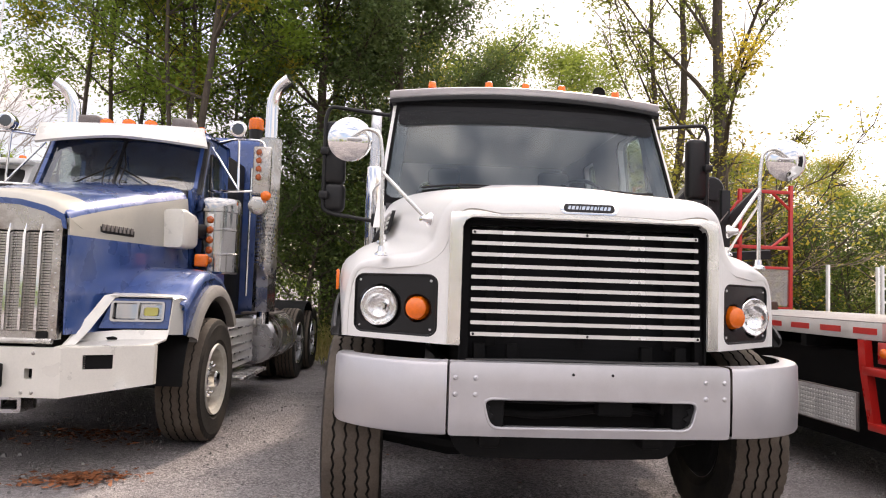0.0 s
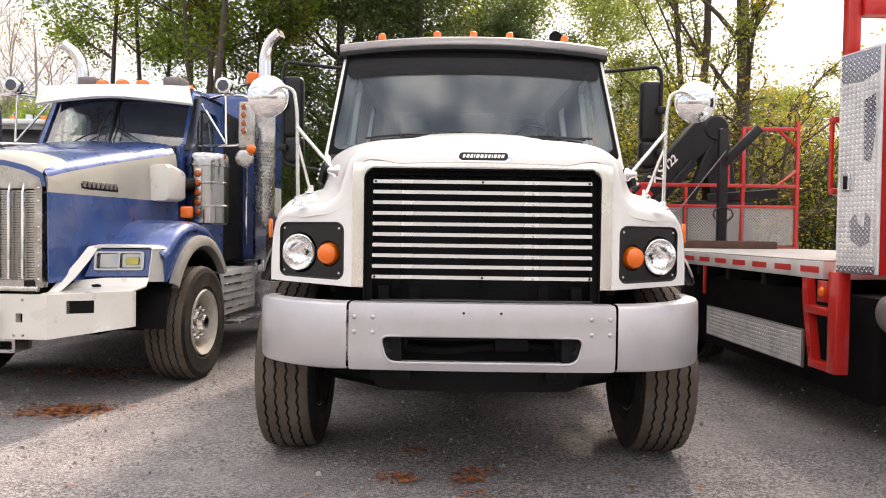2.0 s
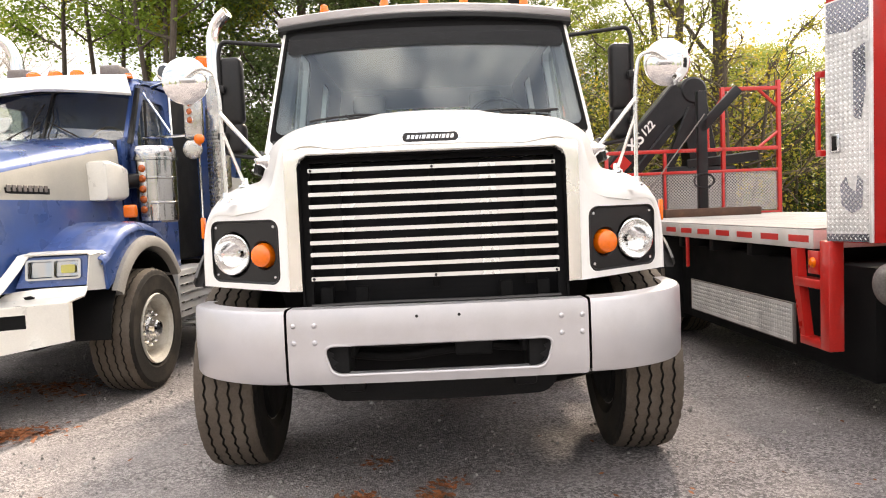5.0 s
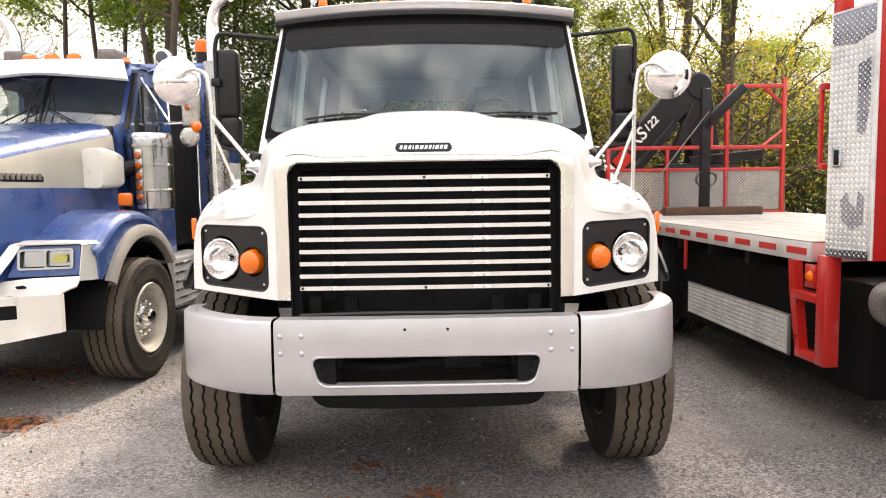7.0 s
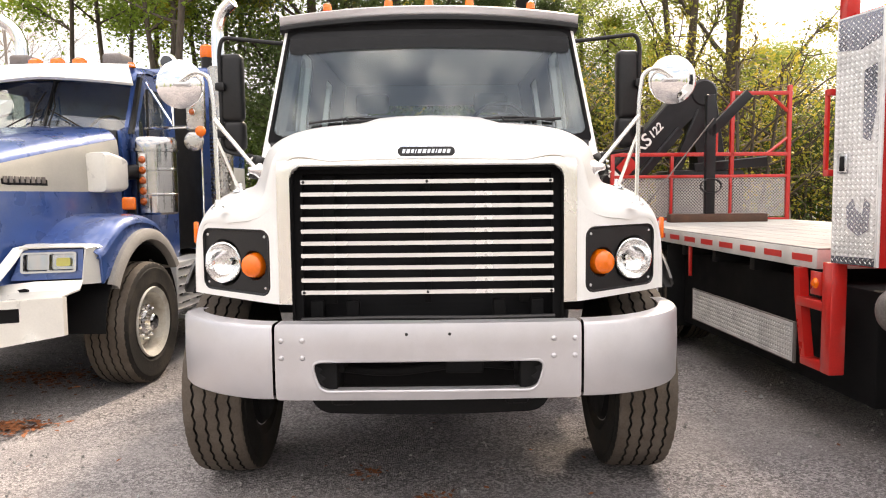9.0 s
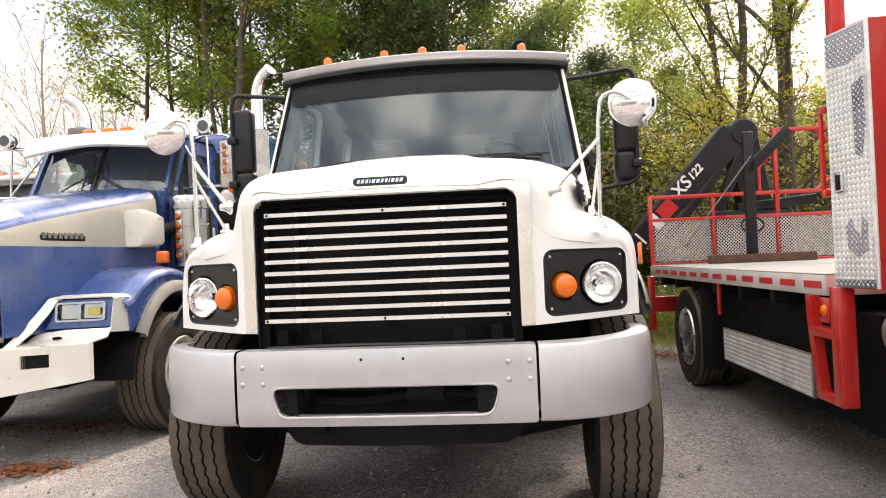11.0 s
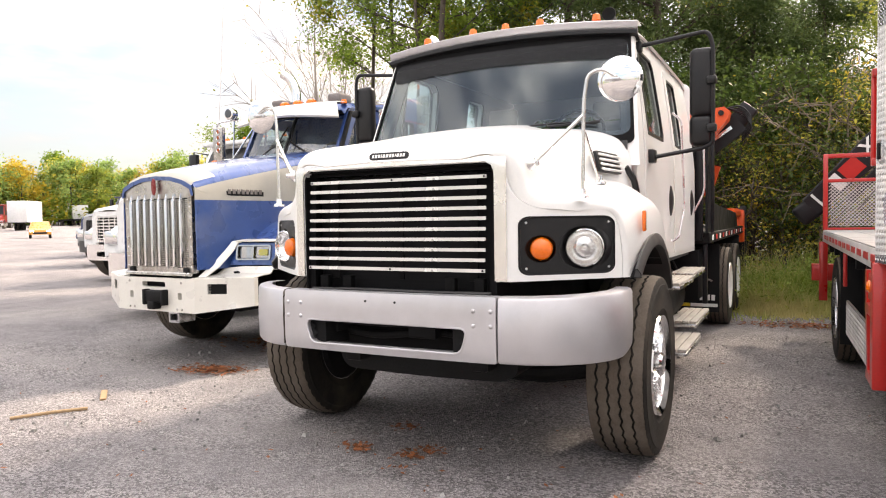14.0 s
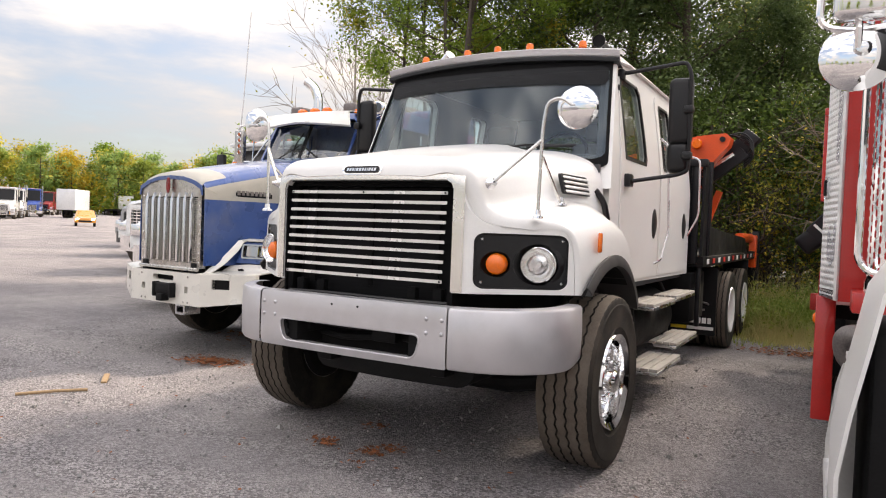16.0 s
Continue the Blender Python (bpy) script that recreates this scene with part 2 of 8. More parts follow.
# ---- shape helpers ----
def thing(name, label, category, m=None, group="", kind=""):
    e = new(name)
    e.empty_display_size = 0.2
    e.matrix_basis = m or Matrix()
    return tagged(e, label, category, group, kind)


def mesh_of(bm, name, material, sharp=35.0):
    bmesh.ops.recalc_face_normals(bm, faces=bm.faces[:])
    me = bpy.data.meshes.new(name)
    bm.to_mesh(me)
    bm.free()
    for p in me.polygons:
        p.use_smooth = True
    me.set_sharp_from_angle(angle=radians(sharp))
    me.materials.append(material)
    return me


def part(name, bm, material, parent, label="", sharp=35.0):
    ob = new(name, mesh_of(bm, name, material, sharp))
    ob.parent = parent
    return tagged(ob, label)


def again(ob, m, parent=None):
    """One more part on the same mesh, moved by m."""
    o = new(ob.name.split(".")[0], ob.data)
    o.parent, o.matrix_basis = parent or ob.parent, m
    if "label" in ob:
        o["label"] = ob["label"]
    return o


def box(x0, x1, y0, y1, z0, z1, bev=0.0, seg=2, bm=None, m=None):
    """A bevelled block, added to bm if given."""
    b = bmesh.new()
    bmesh.ops.create_cube(b, size=1.0)
    bmesh.ops.scale(b, vec=(abs(x1 - x0), abs(y1 - y0), abs(z1 - z0)), verts=b.verts[:])
    if bev:
        bmesh.ops.bevel(b, geom=b.edges[:], offset=bev, segments=seg, affect="EDGES", profile=0.5)
    bmesh.ops.translate(b, vec=((x0 + x1) / 2, (y0 + y1) / 2, (z0 + z1) / 2), verts=b.verts[:])
    if m:
        bmesh.ops.transform(b, matrix=m, verts=b.verts[:])
    return join(bm, b) if bm else b


def join(bm, other):
    me = bpy.data.meshes.new("tmp")
    other.to_mesh(me)
    other.free()
    bm.from_mesh(me)
    bpy.data.meshes.remove(me)
    return bm


def turned(profile, axis="x", seg=32, centre=(0, 0, 0), bm=None, arc=360.0):
    """Profile of (along, radius) turned about an axis through centre."""
    b = bmesh.new()
    rings = []
    full = arc >= 360
    for k in range(seg if full else seg + 1):
        a = radians(arc) * k / seg
        ring = []
        for s, r in profile:
            c, d = r * math.cos(a), r * math.sin(a)
            v = {"x": (s, c, d), "y": (c, s, d), "z": (c, d, s)}[axis]
            ring.append(b.verts.new((v[0] + centre[0], v[1] + centre[1], v[2] + centre[2])))
        rings.append(ring)
    for k in range(seg):
        r0, r1 = rings[k], rings[(k + 1) % len(rings)]
        for i in range(len(profile) - 1):
            b.faces.new((r0[i], r0[i + 1], r1[i + 1], r1[i]))
    bmesh.ops.remove_doubles(b, verts=b.verts[:], dist=1e-5)
    return join(bm, b) if bm else b


def tube(points, r, seg=10, bm=None, taper=None, closed=False):
    """A round bar along points, with rounded caps; taper: the radius at each point."""
    b = bmesh.new()
    pts = [Vector(p) for p in points]
    rings, side = [], None
    for i, p in enumerate(pts):
        d = (pts[min(i + 1, len(pts) - 1)] - pts[max(i - 1, 0)]).normalized()
        if closed:
            d = (pts[(i + 1) % len(pts)] - pts[i - 1]).normalized()
        if side is None:
            side = d.orthogonal().normalized()
        side = (side - d * side.dot(d)).normalized()
        up = d.cross(side)
        rr = taper[i] if taper else r
        rings.append([b.verts.new(p + (side * math.cos(a) + up * math.sin(a)) * rr) for a in [math.tau * k / seg for k in range(seg)]])
    for i in range(len(rings) if closed else len(rings) - 1):
        r0, r1 = rings[i], rings[(i + 1) % len(rings)]
        for k in range(seg):
            b.faces.new((r0[k], r0[(k + 1) % seg], r1[(k + 1) % seg], r1[k]))
    if not closed:
        b.faces.new(rings[0][::-1]), b.faces.new(rings[-1])
    return join(bm, b) if bm else b


def bend(points, r=0.06, n=5):
    """The polyline with its corners rounded."""
    pts = [Vector(p) for p in points]
    out = [pts[0]]
    for a, b, c in zip(pts, pts[1:], pts[2:]):
        k = min(r, (b - a).length * 0.45, (c - b).length * 0.45)
        p, q = b + (a - b).normalized() * k, b + (c - b).normalized() * k
        for i in range(n + 1):
            t = i / n
            out.append(p * (1 - t) ** 2 + b * 2 * t * (1 - t) + q * t * t)
    return out + [pts[-1]]


def rrect(x0, x1, z0, z1, r, n=5):
    """A rounded rectangle, as a loop of (x, z)."""
    out = []
    for cx, cz, a0 in ((x1 - r, z1 - r, 0), (x0 + r, z1 - r, 90), (x0 + r, z0 + r, 180), (x1 - r, z0 + r, 270)):
        for i in range(n + 1):
            a = radians(a0 + 90 * i / n)
            out.append((cx + r * math.cos(a), cz + r * math.sin(a)))
    return out


def round_poly(pts, radii, n=5):
    """A polygon with its corners rounded, as a loop of (x, z)."""
    out = []
    for i, p in enumerate(pts):
        p, a, c = Vector(p), Vector(pts[i - 1]), Vector(pts[(i + 1) % len(pts)])
        r = radii[i]
        p0, p1 = p + (a - p).normalized() * r, p + (c - p).normalized() * r
        for k in range(n + 1):
            t = k / n
            q = p0 * (1 - t) ** 2 + p * 2 * t * (1 - t) + p1 * t * t
            out.append((q.x, q.y))
    return out


def ellipse(cx, cz, rx, rz, n=28):
    return [(cx + rx * math.cos(math.tau * i / n), cz + rz * math.sin(math.tau * i / n)) for i in range(n)]


def inside(p, loop):
    x, y, hit = p[0], p[1], False
    for (x0, y0), (x1, y1) in zip(loop, loop[1:] + loop[:1]):
        if (y0 > y) != (y1 > y) and x < (x1 - x0) * (y - y0) / (y1 - y0) + x0:
            hit = not hit
    return hit


def dense(loop, step):
    out = []
    for (x0, y0), (x1, y1) in zip(loop, loop[1:] + loop[:1]):
        k = max(1, int(math.hypot(x1 - x0, y1 - y0) / step))
        out += [(x0 + (x1 - x0) * i / k, y0 + (y1 - y0) * i / k) for i in range(k)]
    return out


def sheet(outline, holes=(), place=lambda u, v: (u, 0, v), thick=(0, 0.01, 0), step=0.08, lip=None):
    """A plate with holes: the outline in (u, v) is filled, laid out by place() and given its thickness (or deeper lips round holes)."""
    from mathutils.geometry import delaunay_2d_cdt
    loops = [dense(list(outline), step)] + [dense(list(h), step) for h in holes]
    verts, edges = [], []
    for lp in loops:
        k = len(verts)
        verts += lp
        edges += [(k + i, k + (i + 1) % len(lp)) for i in range(len(lp))]
    us, vs = [p[0] for p in loops[0]], [p[1] for p in loops[0]]
    nu, nv = int((max(us) - min(us)) / step), int((max(vs) - min(vs)) / step)
    for i in range(1, nu):
        for j in range(1, nv):
            p = (min(us) + (max(us) - min(us)) * i / nu, min(vs) + (max(vs) - min(vs)) * j / nv)
            near = min(math.hypot(p[0] - q[0], p[1] - q[1]) for q in verts[:len(edges)])
            if near > step * 0.45 and inside(p, loops[0]) and not any(inside(p, h) for h in loops[1:]):
                verts.append(p)
    co, _, faces, *_ = delaunay_2d_cdt([Vector(v) for v in verts], edges, [], 0, 1e-6)
    b = bmesh.new()
    bv = [b.verts.new(Vector(place(p[0], p[1]))) for p in co]
    for f in faces:
        c = sum((co[i] for i in f), Vector((0, 0))) / len(f)
        if inside(c, loops[0]) and not any(inside(c, h) for h in loops[1:]):
            try:
                b.faces.new([bv[i] for i in f])
            except ValueError:
                pass
    bmesh.ops.delete(b, geom=[v for v in b.verts if not v.link_faces], context="VERTS")
    if lip:
        rim = [e for e in b.edges if e.is_boundary]
        res = bmesh.ops.extrude_edge_only(b, edges=rim)
        bmesh.ops.translate(b, vec=lip, verts=[g for g in res["geom"] if isinstance(g, bmesh.types.BMVert)])
    elif thick:
        res = bmesh.ops.extrude_face_region(b, geom=b.faces[:] + b.edges[:] + b.verts[:])
        bmesh.ops.translate(b, vec=thick, verts=[g for g in res["geom"] if isinstance(g, bmesh.types.BMVert)])
    return b


def loft(rows, closed=False, caps=False):
    """A skin over rows of points, all of one length."""
    b = bmesh.new()
    vs = [[b.verts.new(p) for p in row] for row in rows]
    n = len(rows[0])
    for r0, r1 in zip(vs, vs[1:]):
        for i in range(n if closed else n - 1):
            b.faces.new((r0[i], r0[(i + 1) % n], r1[(i + 1) % n], r1[i]))
    if caps:
        b.faces.new(vs[0][::-1]), b.faces.new(vs[-1])
    return b


def spline(pts, n=4):
    """Catmull-Rom points through pts."""
    ps = [Vector(p) for p in pts]
    out = []
    for i in range(len(ps) - 1):
        p0, p1, p2, p3 = ps[max(i - 1, 0)], ps[i], ps[i + 1], ps[min(i + 2, len(ps) - 1)]
        for k in range(n):
            t = k / n
            out.append(0.5 * ((2 * p1) + (p2 - p0) * t + (2 * p0 - 5 * p1 + 4 * p2 - p3) * t * t + (3 * p1 - p0 - 3 * p2 + p3) * t ** 3))
    return out + [ps[-1]]


def thicken(bm, d):
    bmesh.ops.recalc_face_normals(bm, faces=bm.faces[:])
    bmesh.ops.solidify(bm, geom=bm.faces[:], thickness=d)
    return bm



# ---- wheels ----
WHEEL_PARTS = {}


def tyre_mesh(r, w, rim_r, rubber, seg=176, grooves=4, zig=0.0058, waves=44):
    """A tyre about the x axis: a tread with zigzag grooves and bulging sidewalls."""
    b = bmesh.new()
    side = [(w * 0.488, r - 0.035), (w * 0.5, r - 0.055), (w * 0.508, r - 0.058), (w * 0.512, r - 0.066), (w * 0.508, r - 0.074), (w * 0.515, r - 0.12), (w * 0.50, rim_r + 0.06), (w * 0.503, rim_r + 0.054), (w * 0.49, rim_r + 0.046), (w * 0.45, rim_r + 0.015), (w * 0.42, rim_r - 0.005)]
    low = len(side)
    rings = []
    gx = [w * (-0.29 + 0.58 * g / (grooves - 1)) for g in range(grooves)]
    for k in range(seg):
        a = math.tau * k / seg
        ph = (k / seg * waves) % 1.0
        z = zig * (4 * abs(ph - 0.5) - 1)
        ring = [(-s, q) for s, q in side[::-1]]
        crown = lambda x: r - 0.012 * (abs(x) / (w * 0.46)) ** 4
        ring.append((-w * 0.47, crown(w * 0.46) - (0.012 if k % 4 == 0 else 0.002)))
        ring.append((-w * 0.44, crown(w * 0.44)))
        for g in gx:
            for o, deep in ((-0.0066, 0), (-0.0046, 0.015), (0.0046, 0.015), (0.0066, 0)):
                ring.append((g + z + o, crown(g) - deep))
        ring.append((w * 0.44, crown(w * 0.44)))
        ring.append((w * 0.47, crown(w * 0.46) - (0.012 if k % 4 == 0 else 0.002)))
        ring += side
        rings.append([b.verts.new((s, q * math.cos(a), q * math.sin(a))) for s, q in ring])
    for k in range(seg):
        r0, r1 = rings[k], rings[(k + 1) % seg]
        for i in range(len(r0) - 1):
            f = b.faces.new((r0[i], r0[i + 1], r1[i + 1], r1[i]))
            groove = low + 2 <= i < low + 2 + 4 * grooves and (i - low - 2) % 4 < 3
            f.material_index = 1 if low <= i < len(r0) - low - 1 and not groove else 0
    me = mesh_of(b, "tyre", rubber, 30)
    me.materials.append(M_TREAD)
    return me


def wheel(parent, m, style, seg=176):
    """A wheel whose outer face looks along +x of m: tyre, rim, hub and nuts."""
    r, w, rim_r, rim_mat, nut_mat, dish, dual = {
        "float": (0.555, 0.335, 0.295, M_CHROME, M_CHROME, -0.055, False),
        "steer": (0.540, 0.36, 0.295, M_WHEELW, M_CHROME, -0.055, False),
        "dual": (0.520, 0.27, 0.290, M_WHITE, M_WORN, -0.12, True),
        "dual_alu": (0.520, 0.27, 0.290, M_ALU, M_WORN, -0.12, True)}[style]
    seg = min(seg, 88) if dual else seg
    kind = (style, seg)
    if kind not in WHEEL_PARTS:
        h = w / 2
        rim = turned([(-h + 0.02, rim_r), (-h + 0.02, rim_r - 0.03), (h - 0.06 + min(dish, 0) * 1.2, rim_r - 0.045), (h - 0.02, rim_r - 0.03), (h - 0.005, rim_r - 0.005), (h + 0.004, rim_r + 0.012), (h - 0.012, rim_r + 0.02)], seg=48)
        d = h - 0.05 + dish
        turned([(h - 0.06 + min(dish, 0) * 1.2, rim_r - 0.04), (d - 0.05, rim_r - 0.075), (d - 0.01, 0.205), (d, 0.19), (d, 0.10), (d - 0.02, 0.095), (d - 0.02, 0.0)], seg=48, bm=rim)
        hub = turned([(d - 0.02, 0.108), (d + 0.03, 0.105), (d + 0.045, 0.09), (d + 0.05, 0.08), (d + 0.10, 0.075), (d + 0.115, 0.06), (d + 0.12, 0.0)], seg=32)
        drum = turned([(-h - 0.004, 0.0), (-h - 0.004, rim_r - 0.03), (-h + 0.03, rim_r + 0.006)], seg=32)
        nut = turned([(0, 0.021), (0.01, 0.021), (0.013, 0.0165), (0.045, 0.0155), (0.058, 0.009), (0.06, 0)], seg=10)
        WHEEL_PARTS[kind] = (mesh_of(rim, "wheel", rim_mat), tyre_mesh(r, w, rim_r, M_TYRE if dual else M_SIDEW, seg), mesh_of(hub, "hub", nut_mat), mesh_of(nut, "lug_nut", nut_mat), d, mesh_of(drum, "brake_drum", M_DARK))
    rim_me, tyre_me, hub_me, nut_me, d, drum_me = WHEEL_PARTS[kind]
    wh = new("wheel", rim_me)
    wh.parent, wh.matrix_basis = parent, m
    for name, me, mm in [("tyre", tyre_me, Matrix()), ("hub", hub_me, Matrix()), ("brake_drum", drum_me, Matrix())] + ([("tyre", tyre_me, Matrix.Translation((-w - 0.07, 0, 0)))] if dual else []):
        o = new(name, me)
        o.parent, o.matrix_basis = wh, mm
    for k in range(10):
        a = math.tau * k / 10 + 0.2
        o = new("lug_nut", nut_me)
        o.parent, o.matrix_basis = wh, Matrix.Translation((d, 0.145 * math.cos(a), 0.145 * math.sin(a)))
    return wh


def pair(parent, x, y, z, style):
    wheel(parent, pose(x, y, z), style)
    wheel(parent, pose(-x, y, z, 0, 0, 180), style)

# ---- the white truck with the crane ----
truck = thing("flatbed_crane_truck", "white flatbed truck with grey bumper and crane, parked on gravel", "truck")


def nose_y(x):
    """How far back the nose lies at x."""
    a = abs(x)
    return 0.125 + 0.02 * (a / 0.68) ** 2 + 0.76 * 0.5 * ((a - 0.70) + math.sqrt((a - 0.70) ** 2 + 0.0016))


FRONT = [(0, 1.925), (0.45, 1.915), (0.62, 1.89), (0.715, 1.82), (0.755, 1.72), (0.785, 1.64), (0.85, 1.595), (0.96, 1.58), (1.08, 1.562), (1.17, 1.52), (1.215, 1.44), (1.235, 1.30), (1.24, 1.13)]
MIDDLE = [(0, 2.03), (0.5, 2.015), (0.74, 1.98), (0.88, 1.905), (0.93, 1.82), (0.955, 1.75), (0.985, 1.70), (1.04, 1.68), (1.12, 1.66), (1.20, 1.61), (1.265, 1.53), (1.29, 1.40), (1.285, 1.15)]
REAR = [(0, 2.105), (0.55, 2.09), (0.82, 2.055), (0.985, 1.985), (1.04, 1.90), (1.06, 1.80), (1.07, 1.68), (1.08, 1.60), (1.10, 1.55), (1.16, 1.50), (1.24, 1.42), (1.28, 1.30), (1.285, 1.15)]
ARCH_Y, ARCH_Z, ARCH_R = 1.10, 0.58, 0.745


def hood_row(s):
    """One cross-section of the bonnet and fenders, right half, s from 0 (nose) to 1 (cowl)."""
    out = []
    for (x0, z0), (x1, z1), (x2, z2) in zip(FRONT, MIDDLE, REAR):
        k = s * 2
        a, b, c = (1 - s) * (1 - k), 2 * s * (2 - k), s * (k - 1)
        x, z = a * x0 + b * x1 + c * x2, a * z0 + b * z1 + c * z2
        y0 = nose_y(x0)
        out.append(Vector((x, y0 + (1.52 - y0) * s, z)))
    bulge = max(0.0, s - 0.15) * 0.05
    fine = spline(out, 5)
    for p in fine:
        p.z += bulge / (1 + math.exp((p.x - 0.36) * 38))
    # the side ends above the wheel arch
    top = fine[46].z
    for p in fine[47:]:
        f = (top - p.z) / max(1e-6, top - fine[-1].z)
        low = 1.13
        if abs(p.y - ARCH_Y) < ARCH_R:
            low = max(low, ARCH_Z + math.sqrt(ARCH_R ** 2 - (p.y - ARCH_Y) ** 2))
        p.z = top + (low - top) * f
    return fine


def full(row):
    return [Vector((-p.x, p.y, p.z)) for p in row[:0:-1]] + row


rows = []


def round_at(p):
    """Radius of the nose edge: wide across the top, tight round the lamps."""
    return 0.022 + 0.046 * max(0.0, min(1.0, (1.17 - p.x) / 0.15)) + 0.052 * max(0.0, min(1.0, (0.66 - p.x) / 0.2))


def crest(v, u=0.0):
    """How far the rounded top of the nose falls back at height v and u from the middle."""
    a = abs(u)
    r = round_at(Vector((a, 0, 0)))
    top = 1.925 - 0.02 * (a / 0.45) ** 2 if a < 0.45 else 1.905 - 0.075 * ((a - 0.45) / 0.25) ** 1.6
    d = max(0.0, min(0.97 * r, v - top + r))
    return r - math.sqrt(r * r - d * d)


first = hood_row(0)
norm = []
for i, p in enumerate(first):
    d = first[min(i + 1, len(first) - 1)] - first[max(i - 1, 0)]
    norm.append(Vector((-d.z, 0, d.x)).normalized())
for k in range(6):
    a = radians(90 * k / 5)
    rows.append(full([Vector((p.x - n.x * round_at(p) * (1 - math.sin(a)) * (0 if i == 0 else 1), nose_y(p.x) + round_at(p) * (1 - math.cos(a)), p.z - n.z * round_at(p) * (1 - math.sin(a)))) for i, (p, n) in enumerate(zip(first, norm))]))
for k in range(1, 41):
    s = k / 40
    rows.append(full([p + Vector((0, round_at(q) * (1 - s), 0)) for p, q in zip(hood_row(s), first)]))
part("bonnet", thicken(loft(rows), -0.012), M_WHITE, truck, "white bonnet with raised centre", 50)

# nose panel with the openings for grille and headlamps
edge = [(p.x, p.z) for p in rows[0]]
GR = [(-0.64, 1.13), (-0.64, 1.72), (-0.625, 1.755), (-0.59, 1.775), (0.59, 1.775), (0.625, 1.755), (0.64, 1.72), (0.64, 1.13)]
outline = edge[::-1] + GR
bez = [rrect(min(sx * 0.749, sx * 1.185), max(sx * 0.749, sx * 1.185), 1.162, 1.481, 0.05) for sx in (-1, 1)]
part("nose_panel", sheet(outline, bez, lambda u, v: (u, nose_y(u), v), None, 0.07, (0, 0.05, 0)), M_WHITE, truck, "white nose panel", 40)
# bright surround of the grille
sur = [(-0.70, 1.135), (-0.70, 1.78), (-0.685, 1.83), (-0.65, 1.86), (-0.6, 1.872), (0.6, 1.872), (0.65, 1.86), (0.685, 1.83), (0.70, 1.78), (0.70, 1.135)] + [(x * 0.995, z + 0.005) for x, z in GR[::-1]]
M_SURR = mat("polished_steel_surround", (0.82, 0.80, 0.74), 0.22, 0.75, var=0.04, dirt=(0.55, 0.50, 0.42), dirt_amt=0.35)
part("grille_surround", sheet(sur, (), lambda u, v: (u, nose_y(u) - 0.009 + crest(v, u), v), (0, 0.008, 0), 0.04), M_SURR, truck, "polished steel grille surround")

# grille: black box, core, ten bright bars with rivets
grille = part("grille", sheet(rrect(-0.635, 0.635, 1.03, 1.77, 0.03), [rrect(-0.592, 0.592, 1.045, 1.742, 0.01)], lambda u, v: (u, 0.185 + (v - 1.1) * 0.05, v), (0, 0.03, 0), 0.1), M_VOID, truck, "black grille frame")
part("radiator", box(-0.62, 0.62, 0.30, 0.36, 0.98, 1.74), mat("radiator_core", (0.010, 0.010, 0.011), 0.8, 0.0, spec=0.12, var=0.4, fine=200, stretch=(1, 1, 12)), truck, "dark radiator core")
bm = box(-0.64, -0.63, 0.16, 0.35, 1.0, 1.775)
for q in ((0.63, 0.64, 1.0, 1.775), (-0.63, 0.63, 1.765, 1.775), (-0.63, 0.63, 0.96, 1.0)):
    box(q[0], q[1], 0.16, 0.35, q[2], q[3], bm=bm)
part("grille_shroud", bm, M_VOID, truck)
for x in (-0.47, 0.0, 0.47):
    w = 0.028 if x else 0.016
    part("grille_post", box(x - w, x + w, 0.235, 0.25, 1.12, 1.735, 0.004), M_VOID, truck)
bar = None
for k in range(10):
    z = 1.702 - 0.0568 * k
    y = 0.142 + (z - 1.702) * 0.07
    if bar is None:
        bar = part("grille_bar", sheet(rrect(-0.588, 0.588, -0.0094, 0.0094, 0.003, 2), (), lambda u, v: (u, 0.012 * (u / 0.6) ** 2 + abs(v) * 0.15, v), (0, 0.006, 0), 0.03), M_STRIP, grille, "polished flat grille bar")
        bar.matrix_basis = pose(0, y, z)
    else:
        again(bar, pose(0, y, z, 0, random.uniform(-0.12, 0.12), 0))
for x in (-0.575, 0.0, 0.575):
    for k in (0, 9):
        z = 1.702 - 0.0568 * k
        part("rivet", turned([(-0.004, 0.0), (-0.003, 0.005), (0, 0.007)], "y", 10, (x, 0.142 + (z - 1.702) * 0.07 - 0.002 + 0.012 * (x / 0.6) ** 2, z)), M_BLACK, grille)
# badge: a dark rounded plate with a bright rim and plain bars for lettering
badge = part("badge", sheet(rrect(-0.150, 0.150, 1.806, 1.872, 0.032), (), lambda u, v: (u, nose_y(u) - 0.014 + crest(v), v), (0, 0.012, 0), 0.02), M_CHROME, truck, "chrome-rimmed black badge plate")
part("badge_plate", sheet(rrect(-0.131, 0.131, 1.818, 1.860, 0.020), (), lambda u, v: (u, nose_y(u) - 0.018 + crest(v), v), (0, 0.004, 0), 0.02), M_BLACK, badge)
x = -0.112
for w in (0.013, 0.015, 0.013, 0.006, 0.016, 0.016, 0.013, 0.012, 0.006, 0.015, 0.013, 0.015):
    yb = nose_y(x) - 0.0195 + crest(1.839)
    part("badge_bar", sheet([(x, 1.830), (x + 0.005, 1.848), (x + 0.005 + w, 1.848), (x + w, 1.830)], (), lambda u, v: (u, yb + (v - 1.839) * 0.1, v), (0, 0.002, 0), 0.3), M_CHROME, badge)
    x += w + 0.006

